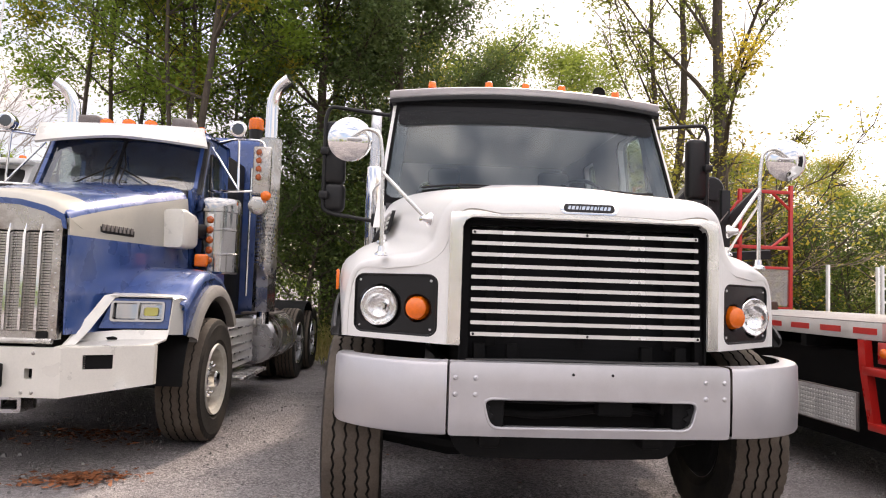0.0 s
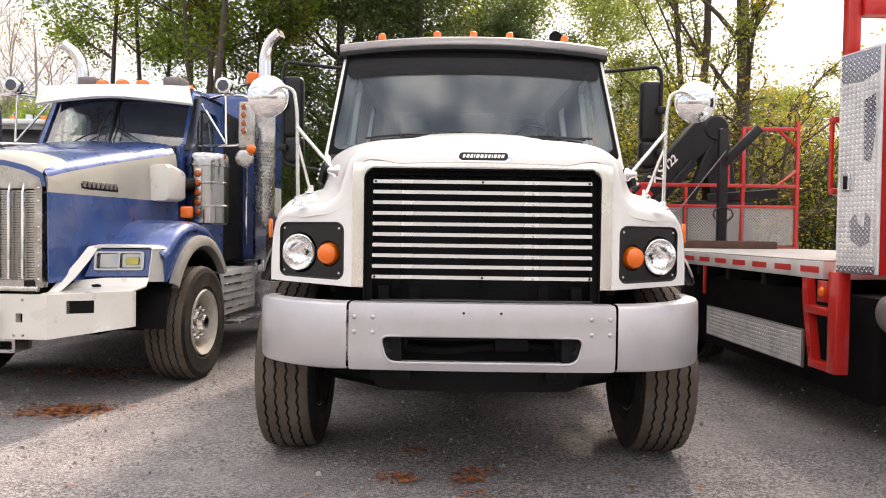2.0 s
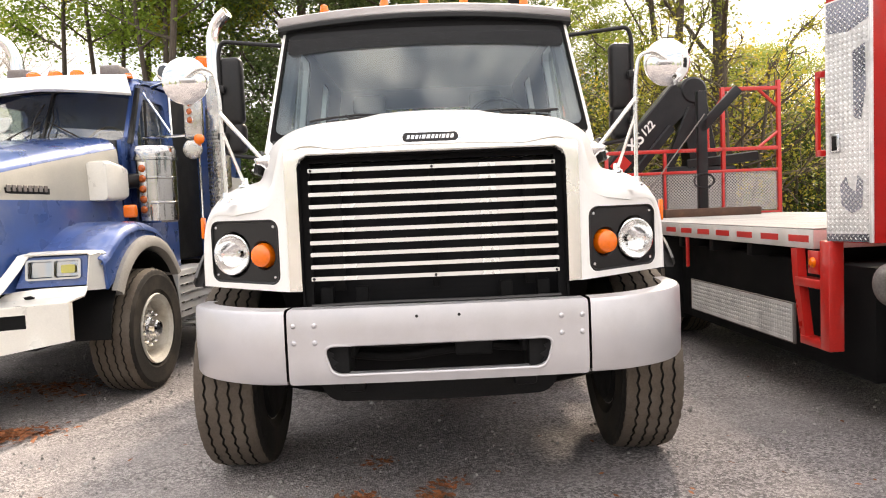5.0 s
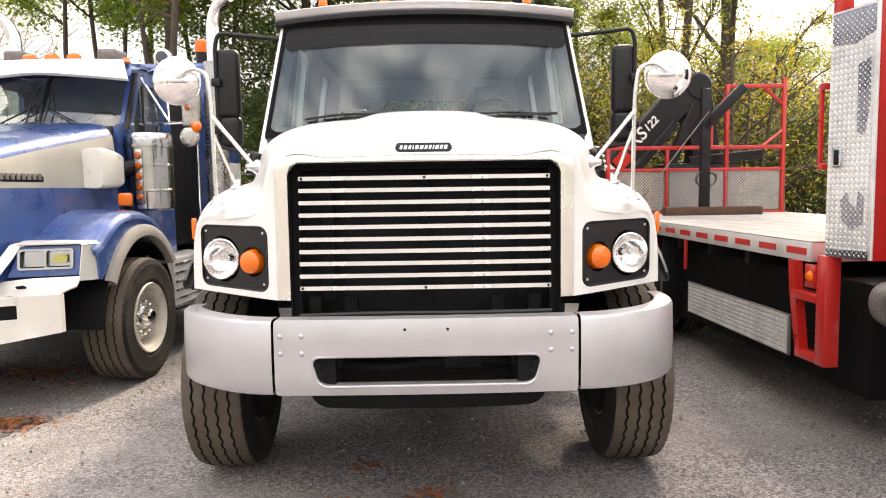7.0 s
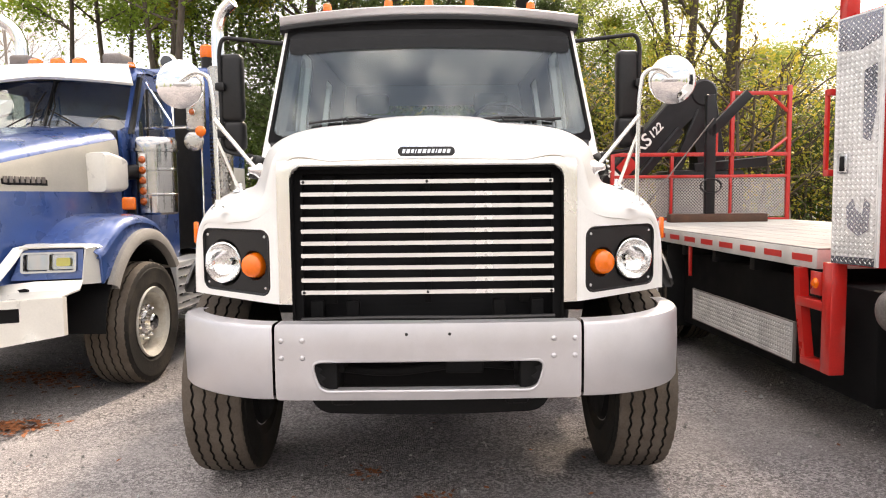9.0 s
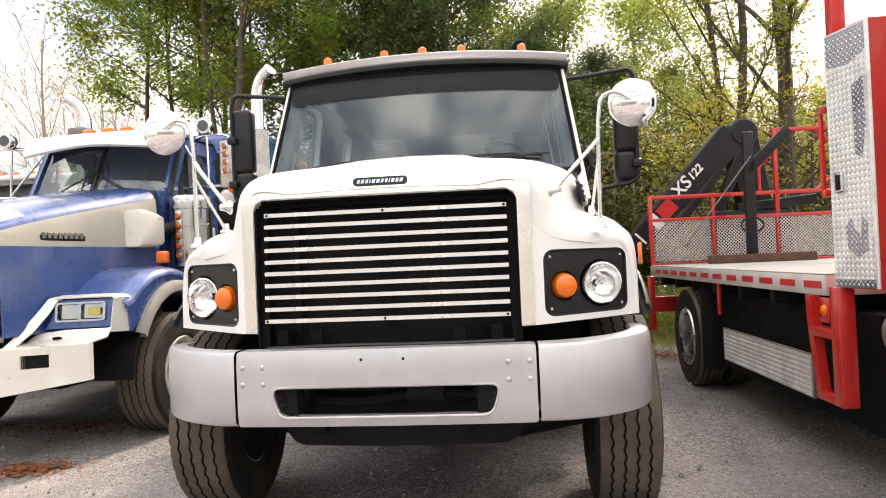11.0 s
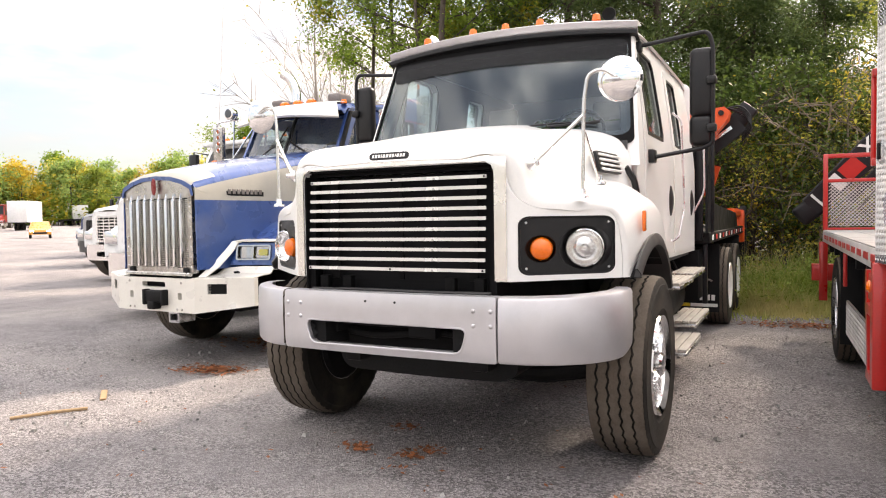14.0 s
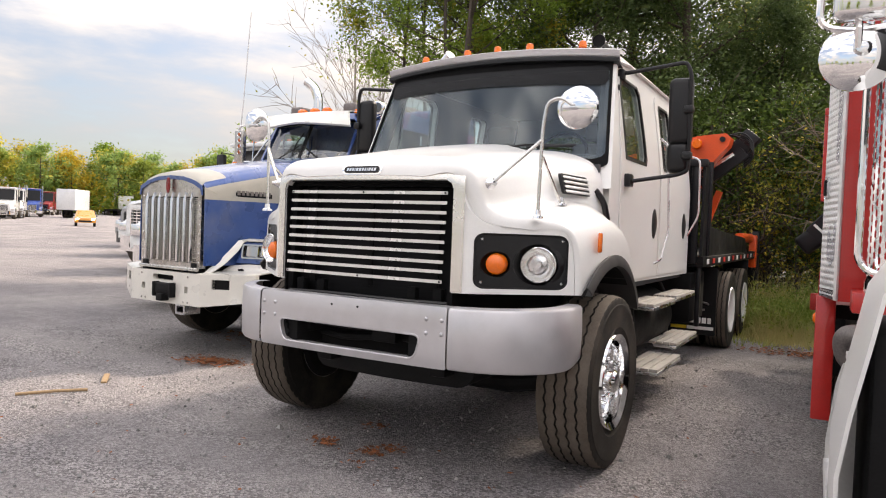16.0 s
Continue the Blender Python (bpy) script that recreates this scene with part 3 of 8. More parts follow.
# headlamps
M_CHROMED = mat("headlamp_reflector", (0.95, 0.945, 0.93), 0.13, 1.0, var=0.10, scale=18, rvar=0.06, bump=0.05, bscale=60)
for s in (-1, 1):
    inner, outer = sorted((s * 0.752, s * 1.182))
    ob = part("headlamp_bezel", sheet(rrect(inner, outer, 1.165, 1.478, 0.048), [ellipse(s * 1.044, 1.306, 0.119, 0.120, 40), ellipse(s * 0.850, 1.304, 0.073, 0.073, 32)],
              lambda u, v: (u, nose_y(u) + 0.016, v), None, 0.05, (0, 0.05, 0)), M_BLACK, truck, "black plastic headlamp bezel")
    rim = rrect(inner, outer, 1.165, 1.478, 0.048)
    part("bezel_rim", tube([(u, nose_y(u) + 0.012, v) for u, v in rim], 0.008, 8, closed=True), M_BLACK, ob)
    # the bezel dips into a bowl round each lamp
    for bx_, r0, r1 in ((1.044, 0.122, 0.100), (0.850, 0.076, 0.058)):
        bowl = []
        for k in range(41):
            a = math.tau * k / 40
            bowl.append([(s * bx_ + r * math.cos(a), nose_y(s * bx_ + r * math.cos(a)) * w + (nose_y(bx_) + 0.03) * (1 - w) + d, 1.305 + r * math.sin(a)) for r, w, d in ((r0, 1, 0.0145), ((r0 * 2 + r1) / 3, 0.7, 0.019), ((r0 + r1 * 2) / 3, 0.3, 0.030), (r1, 0, 0.042))])
        part("lamp_bowl", loft(bowl), M_BLACK, ob)
    m = Matrix.Translation((s * 1.044, nose_y(1.03) + 0.020, 1.306)) @ pose(0, 0, 0, 0, 0, s * 16) @ Matrix.Diagonal((1.09, 1, 1.09, 1))
    bm = turned([(0.062, 0.0), (0.060, 0.025), (0.045, 0.055), (0.012, 0.083), (-0.004, 0.087), (-0.012, 0.091), (-0.008, 0.096), (0.09, 0.098)], "y", 44)
    bmesh.ops.transform(bm, matrix=m, verts=bm.verts[:])
    lamp = part("headlamp", bm, M_CHROMED, truck, "round chrome-ringed headlamp")
    bm = turned([(-0.026, 0.0), (-0.024, 0.03), (-0.016, 0.062), (-0.003, 0.087)], "y", 44)
    bmesh.ops.transform(bm, matrix=m, verts=bm.verts[:])
    ln = part("lens", bm, M_LENS, lamp, "clear domed lens")
    ln.visible_shadow = False
    bm = turned([(-0.004, 0.0), (-0.002, 0.010), (0.012, 0.014), (0.05, 0.014)], "y", 16)
    bmesh.ops.transform(bm, matrix=m, verts=bm.verts[:])
    part("bulb", bm, M_CHROME, lamp, "small round bulb cap")
    m = Matrix.Translation((s * 0.850, nose_y(0.850) + 0.012, 1.304)) @ pose(0, 0, 0, 0, 0, s * 18)
    bm = turned([(-0.042, 0.0), (-0.039, 0.032), (-0.024, 0.054), (0.0, 0.062), (0.05, 0.064)], "y", 36)
    bmesh.ops.transform(bm, matrix=m, verts=bm.verts[:])
    part("turn_signal", bm, M_AMBER, truck, "round amber turn signal")
    for u in (inner + 0.03, outer - 0.03):
        for z in (1.198, 1.446):
            part("screw", turned([(-0.004, 0.0), (-0.003, 0.006), (0.002, 0.008)], "y", 10, (u, nose_y(u) + 0.015, z)), M_ALU, ob)
    # side marker and fender flare
    part("side_marker", box(s * 1.288, s * 1.306, 0.765, 0.815, 1.385, 1.505, 0.008), M_AMBER, truck, "amber side marker")
    sec = []
    for k in range(25):
        a = radians(50 + 97 * k / 24)
        y, z = ARCH_Y - math.cos(a) * ARCH_R, ARCH_Z + math.sin(a) * ARCH_R
        y2, z2 = ARCH_Y - math.cos(a) * (ARCH_R - 0.03), ARCH_Z + math.sin(a) * (ARCH_R - 0.03)
        yo, zo = ARCH_Y - math.cos(a) * (ARCH_R + 0.042), ARCH_Z + math.sin(a) * (ARCH_R + 0.042)
        xb = 1.262 + 0.03 * math.sin(a)
        sec.append([(s * xb, yo, zo), (s * (xb + 0.014), yo, zo), (s * (xb + 0.030), y, z), (s * (xb + 0.026), y2, z2), (s * (xb - 0.25), y2, z2)])
    part("fender_flare", thicken(loft(sec), 0.006), M_GREYPL, truck, "weathered dark grey fender flare", 50)
    part("wheel_housing", thicken(loft([[(s * 0.72, ARCH_Y - math.cos(radians(a)) * 0.74, ARCH_Z + math.sin(radians(a)) * 0.72), (s * 1.27, ARCH_Y - math.cos(radians(a)) * 0.74, ARCH_Z + math.sin(radians(a)) * 0.72)] for a in range(50, 161, 10)]), 0.01), M_DARK, truck)
    # bonnet side vent, latch and fender mirror
    vent = part("bonnet_vent", sheet([(y, z) for y, z in rrect(0.88, 1.27, 1.745, 1.875, 0.02)], (), lambda u, v: (s * (1.028 + (u - 1.08) * 0.10 + (1.81 - v) * 0.25), u, v), (-s * 0.02, 0, 0), 0.1), M_BLACK, truck, "black louvred bonnet vent")
    for k in range(4):
        z = 1.765 + k * 0.03
        part("louvre", box(-0.005, 0.012, -0.18, 0.18, -0.006, 0.006, 0.002, m=pose(s * (1.034 + (1.81 - z) * 0.25), 1.075, z, 0, 35 * s, -s * 5)), M_WHITE, vent)
    part("bonnet_latch", tube(bend([(s * 1.055, 1.40, 1.80), (s * 1.105, 1.44, 1.72), (s * 1.11, 1.52, 1.60)], 0.05), 0.022, 10), M_BLACK, truck, "black rubber bonnet latch")

    fm = part("fender_mirror", tube(bend([(s * 1.046, 0.397, 1.585), (s * 1.055, 0.405, 2.10), (s * 1.075, 0.41, 2.235), (s * 1.15, 0.415, 2.262), (s * 1.225, 0.42, 2.21)], 0.05), 0.0105, 12), mat("mirror_arm_paint", (0.66, 0.65, 0.62), 0.20, 0.9, var=0.06) if s < 0 else bpy.data.materials["mirror_arm_paint"], truck, "round chrome fender mirror on a white tube arm")
    bm = turned([(-0.030, 0.0), (-0.029, 0.02), (-0.025, 0.055), (-0.016, 0.090), (-0.004, 0.113), (0.004, 0.121), (0.010, 0.119), (0.010, 0.0)], "y", 44)
    bmesh.ops.transform(bm, matrix=pose(s * 1.238, 0.455, 2.205, 2, 0, 0), verts=bm.verts[:])
    part("mirror_shell", bm, M_MIRROR, fm, "domed chrome mirror shell")
    part("bracket", box(s * 1.17, s * 1.25, 0.392, 0.415, 2.188, 2.205, 0.005), M_ALU, fm)
    part("brace", tube([(s * 0.815, 0.262, 1.765), (s * 1.052, 0.40, 2.02)], 0.0105, 10), bpy.data.materials["mirror_arm_paint"], fm)
    part("brace", tube([(s * 1.045, 0.765, 1.675), (s * 1.054, 0.42, 1.93)], 0.009, 10), bpy.data.materials["mirror_arm_paint"], fm)
    for p in ((1.046, 0.397, 1.575), (1.045, 0.765, 1.665)):
        part("foot", turned([(0, 0.036), (0.012, 0.034), (0.02, 0.02), (0.05, 0.017), (0.055, 0)], "z", 16, (s * p[0], p[1], p[2])), M_CHROME, fm)
    bm = turned([(-0.05, 0.0), (-0.048, 0.014), (-0.02, 0.020), (0.0, 0.036), (0.01, 0.036)], "y", 16)
    bmesh.ops.transform(bm, matrix=pose(s * 0.808, 0.265, 1.764, 0, 0, s * 55), verts=bm.verts[:])
    part("foot", bm, M_CHROME, fm)

# bumper: a slotted middle and two wrapped ends
def bump_y(x):
    return 0.02 * (x / 0.7) ** 2 - 0.012
SLOT = round_poly([(-0.535, 0.893), (0.535, 0.893), (0.495, 0.752), (-0.495, 0.752)], [0.055, 0.055, 0.05, 0.05])
mid = rrect(-0.694, 0.694, 0.712, 1.062, 0.014, 2)
bumper = part("bumper", sheet(mid, [SLOT],
              lambda u, v: (u, bump_y(u) + 0.018 * max(0.0, abs(v - 0.887) / 0.175 - 0.75) * 4 * 0.6, v), None, 0.045, (0, 0.09, 0)), M_SILVER, truck, "silver-grey steel bumper with a long slot", 30)
part("slot_rim", tube([(u, bump_y(u) + 0.004, v) for u, v in SLOT], 0.0075, 8, closed=True), M_SILVER, bumper, "rolled edge of the slot")
for s in (-1, 1):
    e_ = 1.35 if s < 0 else 1.0
    plan = spline([Vector((0.706 + 0.564 * math.sin(a) ** e_, 0.010 + 0.502 * (1 - math.cos(a) ** e_), 0)) for a in [math.pi / 2 * k / 9 for k in range(10)]] + [Vector((1.268, 0.60, 0))], 3)
    sec = []
    for i, p in enumerate(plan):
        t = (plan[min(i + 1, len(plan) - 1)] - plan[max(i - 1, 0)]).normalized()
        n = Vector((t.y, -t.x, 0))
        f = i / (len(plan) - 1)
        top, low = 1.064 + (0.018 if s > 0 else -0.012) * f, 0.712 - (0.0 if s > 0 else 0.03) * f + 0.06 * max(0.0, f - 0.72) ** 2 * 9
        prof = [(-0.09, top), (-0.03, top), (-0.010, top - 0.006), (0.0, top - 0.022), (0.004, (top + low) / 2), (0.0, low + 0.022), (-0.010, low + 0.006), (-0.03, low), (-0.09, low)]
        sec.append([(s * (p.x + n.x * d), p.y + n.y * d, z) for d, z in prof])
    part("bumper_end", loft(sec), M_SILVER, truck, "silver-grey wrapped bumper end", 40)
    for x in (0.665, 0.568):
        for z in (0.988, 0.909):
            part("bolt", turned([(-0.010, 0.0), (-0.009, 0.006), (-0.004, 0.011), (0.0, 0.013)], "y", 12, (s * x, bump_y(x), z)), M_SILVER, bumper)
    part("drilled_hole", turned([(-0.0015, 0.0), (-0.0015, 0.007), (0.002, 0.0075)], "y", 12, (s * 0.097, bump_y(0.097), 1.015)), M_BLACK, bumper)
for s in (-1, 1):
    part("bumper_bracket", box(s * 0.42, s * 0.60, 0.05, 0.30, 0.72, 1.02, 0.01), M_DARK, truck)
part("cross_member", box(-0.60, 0.60, 0.36, 0.43, 0.68, 0.98, 0.01), M_VOID, truck)
part("shelf_lip", tube(bend([(-0.60, 0.17, 1.055), (-0.2, 0.165, 1.062), (0.25, 0.165, 1.058), (0.60, 0.17, 1.062)], 0.1), 0.010, 8), M_GREYPL, truck)
for x_ in (-0.53, -0.36, 0.34, 0.52):
    part("grille_bracket", box(x_ - 0.03, x_ + 0.03, 0.19, 0.24, 1.02, 1.14, 0.006), M_VOID, truck)
part("valance", box(-0.70, 0.70, 0.22, 0.5, 0.90, 1.02, 0.03), M_VOID, truck, "black lower valance")
part("lower_hose", tube(bend([(-0.5, 0.30, 0.80), (-0.2, 0.28, 0.77), (0.2, 0.28, 0.82), (0.45, 0.30, 0.79)], 0.1), 0.025, 10), M_DARK, truck)
part("under_tray", sheet(rrect(-0.63, 0.63, 0.505, 0.83, 0.11, 6), (), lambda u, v: (u, 0.44 + 0.05 * (u / 0.6) ** 2, v), (0, 0.5, 0), 0.15), M_DARK, truck, "black rounded under tray")
M_SCUFF = mat("rust_scuff", (0.38, 0.22, 0.17), 0.7, var=0.3)
M_TORN = mat("torn_black_plastic", (0.010, 0.010, 0.011), 0.5, var=0.3, spec=0.3)
for s in (-1, 1):
    part("torn_edge", sheet([(0.535, 0.765), (0.535, 0.885), (0.505, 0.882), (0.512, 0.860), (0.488, 0.848), (0.500, 0.826), (0.470, 0.806), (0.492, 0.790), (0.478, 0.772)], (), lambda u, v: (s * u, 0.035 + 0.03 * (0.53 - u), v), (0, 0.004, 0), 0.2), M_TORN, bumper)
    for z, h in ((1.165, 0.035), (1.215, 0.018)):
        part("rust_scuff", sheet([(0.658, z), (0.660, z + h * 0.7), (0.667, z + h), (0.676, z + h * 0.6), (0.674, z + h * 0.1)], (), lambda u, v: (s * u, nose_y(u) - 0.0075, v), (0, 0.001, 0), 0.2), M_SCUFF, truck)
part("slot_pipe", tube(bend([(-0.5, 0.20, 0.862), (-0.1, 0.19, 0.855), (0.3, 0.20, 0.872), (0.52, 0.22, 0.85)], 0.1), 0.016, 8), M_DARK, truck)
part("slot_bracket", box(0.08, 0.26, 0.16, 0.24, 0.79, 0.86, 0.01), M_DARK, truck)
part("front_axle", tube([(-1.0, 1.10, 0.52), (-0.6, 1.10, 0.44), (0.6, 1.10, 0.44), (1.0, 1.10, 0.52)], 0.065, 10), M_DARK, truck)
for s in (-1, 1):
    part("frame_rail", box(s * 0.40, s * 0.48, 0.15, 9.6, 0.80, 1.05, 0.01), M_DARK, truck)
    part("leaf_spring", box(s * 0.38, s * 0.50, 0.35, 1.85, 0.58, 0.66, 0.02), M_DARK, truck)
# added plate, mostly unseen, that keeps light off the ground below
part("belly_pan", box(-0.80, 0.80, 0.95, 9.4, 0.60, 0.64, 0.01), M_VOID, truck, "black plate added under the chassis to shade the ground")
part("engine", box(-0.36, 0.36, 0.42, 1.5, 0.72, 1.7, 0.08), M_DARK, truck)

# cab: windscreen on a bowed surface, sides with window openings, roof with visor and markers
def screen(u, v):
    x = u * (1.085 + (0.995 - 1.085) * v)
    return (x, 1.60 + 0.31 * v - 0.135 * (1 - u * u) * (1 - 0.25 * v), 2.015 + 0.785 * v)


def cab_x(z):
    return 1.095 if z < 1.95 else 1.095 - 0.115 * ((z - 1.95) / 0.85) ** 1.2


hole = [(u, v) for u, v in rrect(-0.972, 0.972, 0.022, 0.966, 0.08)]
part("windscreen_frame", sheet([(-1.015, -0.25), (1.015, -0.25), (1.015, 1.04), (-1.015, 1.04)], [rrect(-0.985, 0.985, -0.05, 0.99, 0.06)], screen, (0, 0.04, 0), 0.09), M_WHITE, truck)
part("windscreen_seal", sheet(rrect(-0.991, 0.991, -0.06, 1.06, 0.06), [hole], lambda u, v: Vector(screen(u, v)) + Vector((0, -0.012, 0.004)), (0, 0.02, 0), 0.09), M_VOID, truck, "black windscreen surround")
ob = part("windscreen", sheet(rrect(-0.98, 0.98, 0.0, 0.985, 0.06), (), screen, None, 0.08), M_GLASS, truck, "large bowed windscreen")
ob.visible_shadow = False
part("shade_band", sheet([(-0.965, 0.82), (-0.965, 0.975), (0.965, 0.975), (0.965, 0.82), (0.945, 0.772), (0.90, 0.755), (0.6, 0.782), (0.0, 0.795), (-0.6, 0.782), (-0.90, 0.755), (-0.945, 0.772)], (), lambda u, v: Vector(screen(u, v)) + Vector((0, -0.010, 0.002)), (0, 0.004, 0), 0.08), M_BAND, truck, "dark band along the windscreen's top")
for s in (-1, 1):
    side_out = [(1.59, 1.12), (1.59, 1.88), (1.69, 2.02), (1.93, 2.80), (2.05, 2.86), (4.46, 2.86), (4.50, 2.80), (4.50, 1.10)]
    win1 = [(2.00, 2.09), (2.00, 2.62), (2.05, 2.69), (2.11, 2.71), (2.50, 2.71), (2.57, 2.66), (2.61, 2.30), (2.62, 2.14), (2.58, 2.09)]
    win2 = rrect(3.24, 3.62, 2.10, 2.68, 0.05)
    part("cab_side", sheet(side_out, [win1, win2], lambda u, v: (s * cab_x(v), u, v), (-s * 0.05, 0, 0), 0.14), M_WHITE, truck)
    door = part("door", sheet([(1.86, 1.14), (1.84, 2.0), (2.0, 2.70), (2.05, 2.76), (2.85, 2.76), (2.90, 2.70), (3.08, 2.05), (3.08, 1.14)], [win1], lambda u, v: (s * (cab_x(v) + 0.012), u, v), (-s * 0.01, 0, 0), 0.14), M_WHITE, truck, "white cab door")
    d2 = part("door", sheet([(3.13, 1.14), (3.13, 2.70), (3.18, 2.76), (4.30, 2.76), (4.36, 2.70), (4.36, 1.14)], [win2], lambda u, v: (s * (cab_x(v) + 0.012), u, v), (-s * 0.01, 0, 0), 0.14), M_WHITE, truck, "white rear cab door")
    part("side_lining", sheet([(1.98, 1.14), (1.98, 2.78), (4.44, 2.80), (4.44, 1.14)], [win1, win2], lambda u, v: (s * (cab_x(v) - 0.058), u, v), (-s * 0.01, 0, 0), 0.3), M_INT, truck, "dark grey door lining")
    part("pillar_trim", tube([Vector(screen(s * 0.965, v)) + Vector((-s * 0.03, 0.075, 0)) for v in (-0.03, 0.25, 0.5, 0.75, 0.97)], 0.055, 8), M_INT, truck, "dark windscreen pillar trim")
    for d, w, y in ((door, win1, 2.90), (d2, win2, 4.16)):
        cy, cz = sum(p[0] for p in w) / len(w), sum(p[1] for p in w) / len(w)
        big = [(cy + (a - cy) * 1.07, cz + (b - cz) * 1.05) for a, b in w]
        part("window_seal", sheet(big, [[(cy + (a - cy) * 0.97, cz + (b - cz) * 0.97) for a, b in w]], lambda u, v: (s * (cab_x(v) + 0.016), u, v), (-s * 0.02, 0, 0), 0.15), M_BLACK, d)
        ob = part("window", sheet(w, (), lambda u, v: (s * (cab_x(v) - 0.01), u, v), None, 0.2), M_DGLASS, d)
        ob.visible_shadow = False
        part("handle", sheet(ellipse(y, 1.60, 0.075, 0.13, 20), (), lambda u, v: (s * (cab_x(v) + 0.016 + 0.02 * max(0, 1 - ((u - y) / 0.075) ** 2 - ((v - 1.6) / 0.125) ** 2)), u, v), (-s * 0.01, 0, 0), 0.03), M_BLACK, d, "black recessed door handle")
    part("grab_rail", tube(bend([(s * 1.10, 3.02, 2.36), (s * 1.17, 3.05, 2.30), (s * 1.19, 3.10, 1.55), (s * 1.16, 2.98, 1.28), (s * 1.09, 2.94, 1.24)], 0.08), 0.0105, 10), M_ALU, truck, "bright grab rail")
    part("grab_rail", tube(bend([(s * 1.07, 4.42, 2.35), (s * 1.19, 4.45, 2.32), (s * 1.20, 4.46, 1.72), (s * 1.10, 4.40, 1.50)], 0.08), 0.0105, 10), M_ALU, truck, "bright grab rail")
    # west-coast mirrors
    wm = part("door_mirror", tube(bend([(s * 1.00, 2.045, 2.737), (s * 1.10, 2.05, 2.745), (s * 1.50, 2.06, 2.79), (s * 1.53, 2.07, 2.70), (s * 1.53, 2.09, 1.99), (s * 1.46, 2.09, 1.96), (s * 1.11, 1.98, 1.90)], 0.06), 0.0155, 10), M_BLACK, truck, "black double door mirror on a hoop arm")
    part("mirror_housing", box(-0.088, 0.088, -0.055, 0.055, -0.25, 0.25, 0.045, 4, m=pose(s * 1.455, 2.12, 2.435, 0, 0, s * 6)), M_BLACK, wm)
    part("mirror_housing", box(-0.086, 0.086, -0.06, 0.06, -0.118, 0.118, 0.05, 4, m=pose(s * 1.45, 2.13, 2.09, 0, 0, s * 6)), M_BLACK, wm)
    for z in (2.44, 2.10):
        part("clamp", box(s * 1.49, s * 1.56, 2.03, 2.10, z - 0.03, z + 0.03, 0.015), M_BLACK, wm)
    part("mount", box(s * 1.085, s * 1.15, 1.92, 2.03, 1.86, 1.96, 0.015), M_BLACK, wm)
    part("mount", box(s * 0.985, s * 1.04, 2.01, 2.08, 2.69, 2.77, 0.012), M_BLACK, wm)
rows = []
for y, z, e in ((1.93, 2.88, 0.02), (1.95, 2.915, 0.03), (2.05, 2.94, 0.05), (2.3, 2.965, 0.07), (3.2, 2.96, 0.07), (4.3, 2.94, 0.07), (4.48, 2.90, 0.05), (4.50, 2.84, 0.02)):
    row = []
    for k in range(-12, 13):
        u = k / 12
        x = u * 1.0 if abs(u) < 0.95 else math.copysign(0.95 + (abs(u) - 0.95) * 0.9, u)
        drop = 0.035 * u * u + (0.09 if abs(k) == 12 else 0.02 if abs(k) == 11 else 0)
        bow = -0.09 * (1 - u * u) if y < 2.2 else 0
        row.append((x, y + bow, z - drop))
    rows.append(row)
part("roof", thicken(loft(rows), -0.02), M_WHITE, truck, "white cab roof", 50)
vr = []
for k in range(-16, 17):
    u = k / 16
    y0 = 1.775 + 0.10 * u * u
    zz = 2.885 - 0.045 * u * u
    vr.append([(u * 1.02, y0 + 0.24, zz + 0.062), (u * 1.03, y0 + 0.10, zz + 0.056), (u * 1.038, y0 + 0.02, zz + 0.046), (u * 1.04, y0, zz + 0.036), (u * 1.04, y0 + 0.003, zz + 0.026), (u * 1.04, y0 + 0.024, zz - 0.026), (u * 1.035, y0 + 0.05, zz - 0.035), (u * 1.03, y0 + 0.16, zz - 0.04)])
vis = part("sun_visor", thicken(loft(vr), -0.006), M_SILVER, truck, "silver-grey roof lip with black edge", 50)
vr = []
for k in range(-16, 17):
    u = k / 16
    y0 = 1.768 + 0.10 * u * u
    zz = 2.864 - 0.045 * u * u
    vr.append([(u * 1.04, y0 + 0.006, zz + 0.006), (u * 1.04, y0 - 0.004, zz - 0.004), (u * 1.04, y0 - 0.004, zz - 0.026), (u * 1.04, y0 + 0.03, zz - 0.040), (u * 1.03, y0 + 0.15, zz - 0.05)])
part("visor_edge", thicken(loft(vr), -0.005), M_BLACK, vis, "black rubber edge")
for x in (-0.72, -0.285, 0.0, 0.285, 0.72):
    part("marker_light", turned([(0.055, 0.0), (0.053, 0.014), (0.043, 0.028), (0.0, 0.033)], "z", 16, (x, 1.925 + 0.07 * x * x, 2.962 - 0.03 * x * x)), M_AMBER, truck, "amber roof marker light")
horn = part("air_horn", turned([(-0.10, 0.054), (-0.095, 0.056), (-0.07, 0.046), (-0.02, 0.026), (0.24, 0.016), (0.25, 0.0)], "y", 24, (0.713, 2.47, 3.10)), M_GREYPL, truck, "dark grey air horn on the roof")
part("bell_mouth", turned([(-0.088, 0.0), (-0.092, 0.03), (-0.099, 0.053)], "y", 24, (0.713, 2.47, 3.10)), M_VOID, horn)
for y_ in (2.50, 2.64):
    part("foot", box(0.70, 0.726, y_ - 0.015, y_ + 0.015, 2.93, 3.09, 0.004, 1), M_GREYPL, horn)
part("cab_back", sheet(rrect(-1.05, 1.05, 1.10, 2.86, 0.08), [rrect(-0.7, 0.7, 2.05, 2.6, 0.08)], lambda u, v: (u, 4.47, v), (0, 0.03, 0), 0.3), M_WHITE, truck)
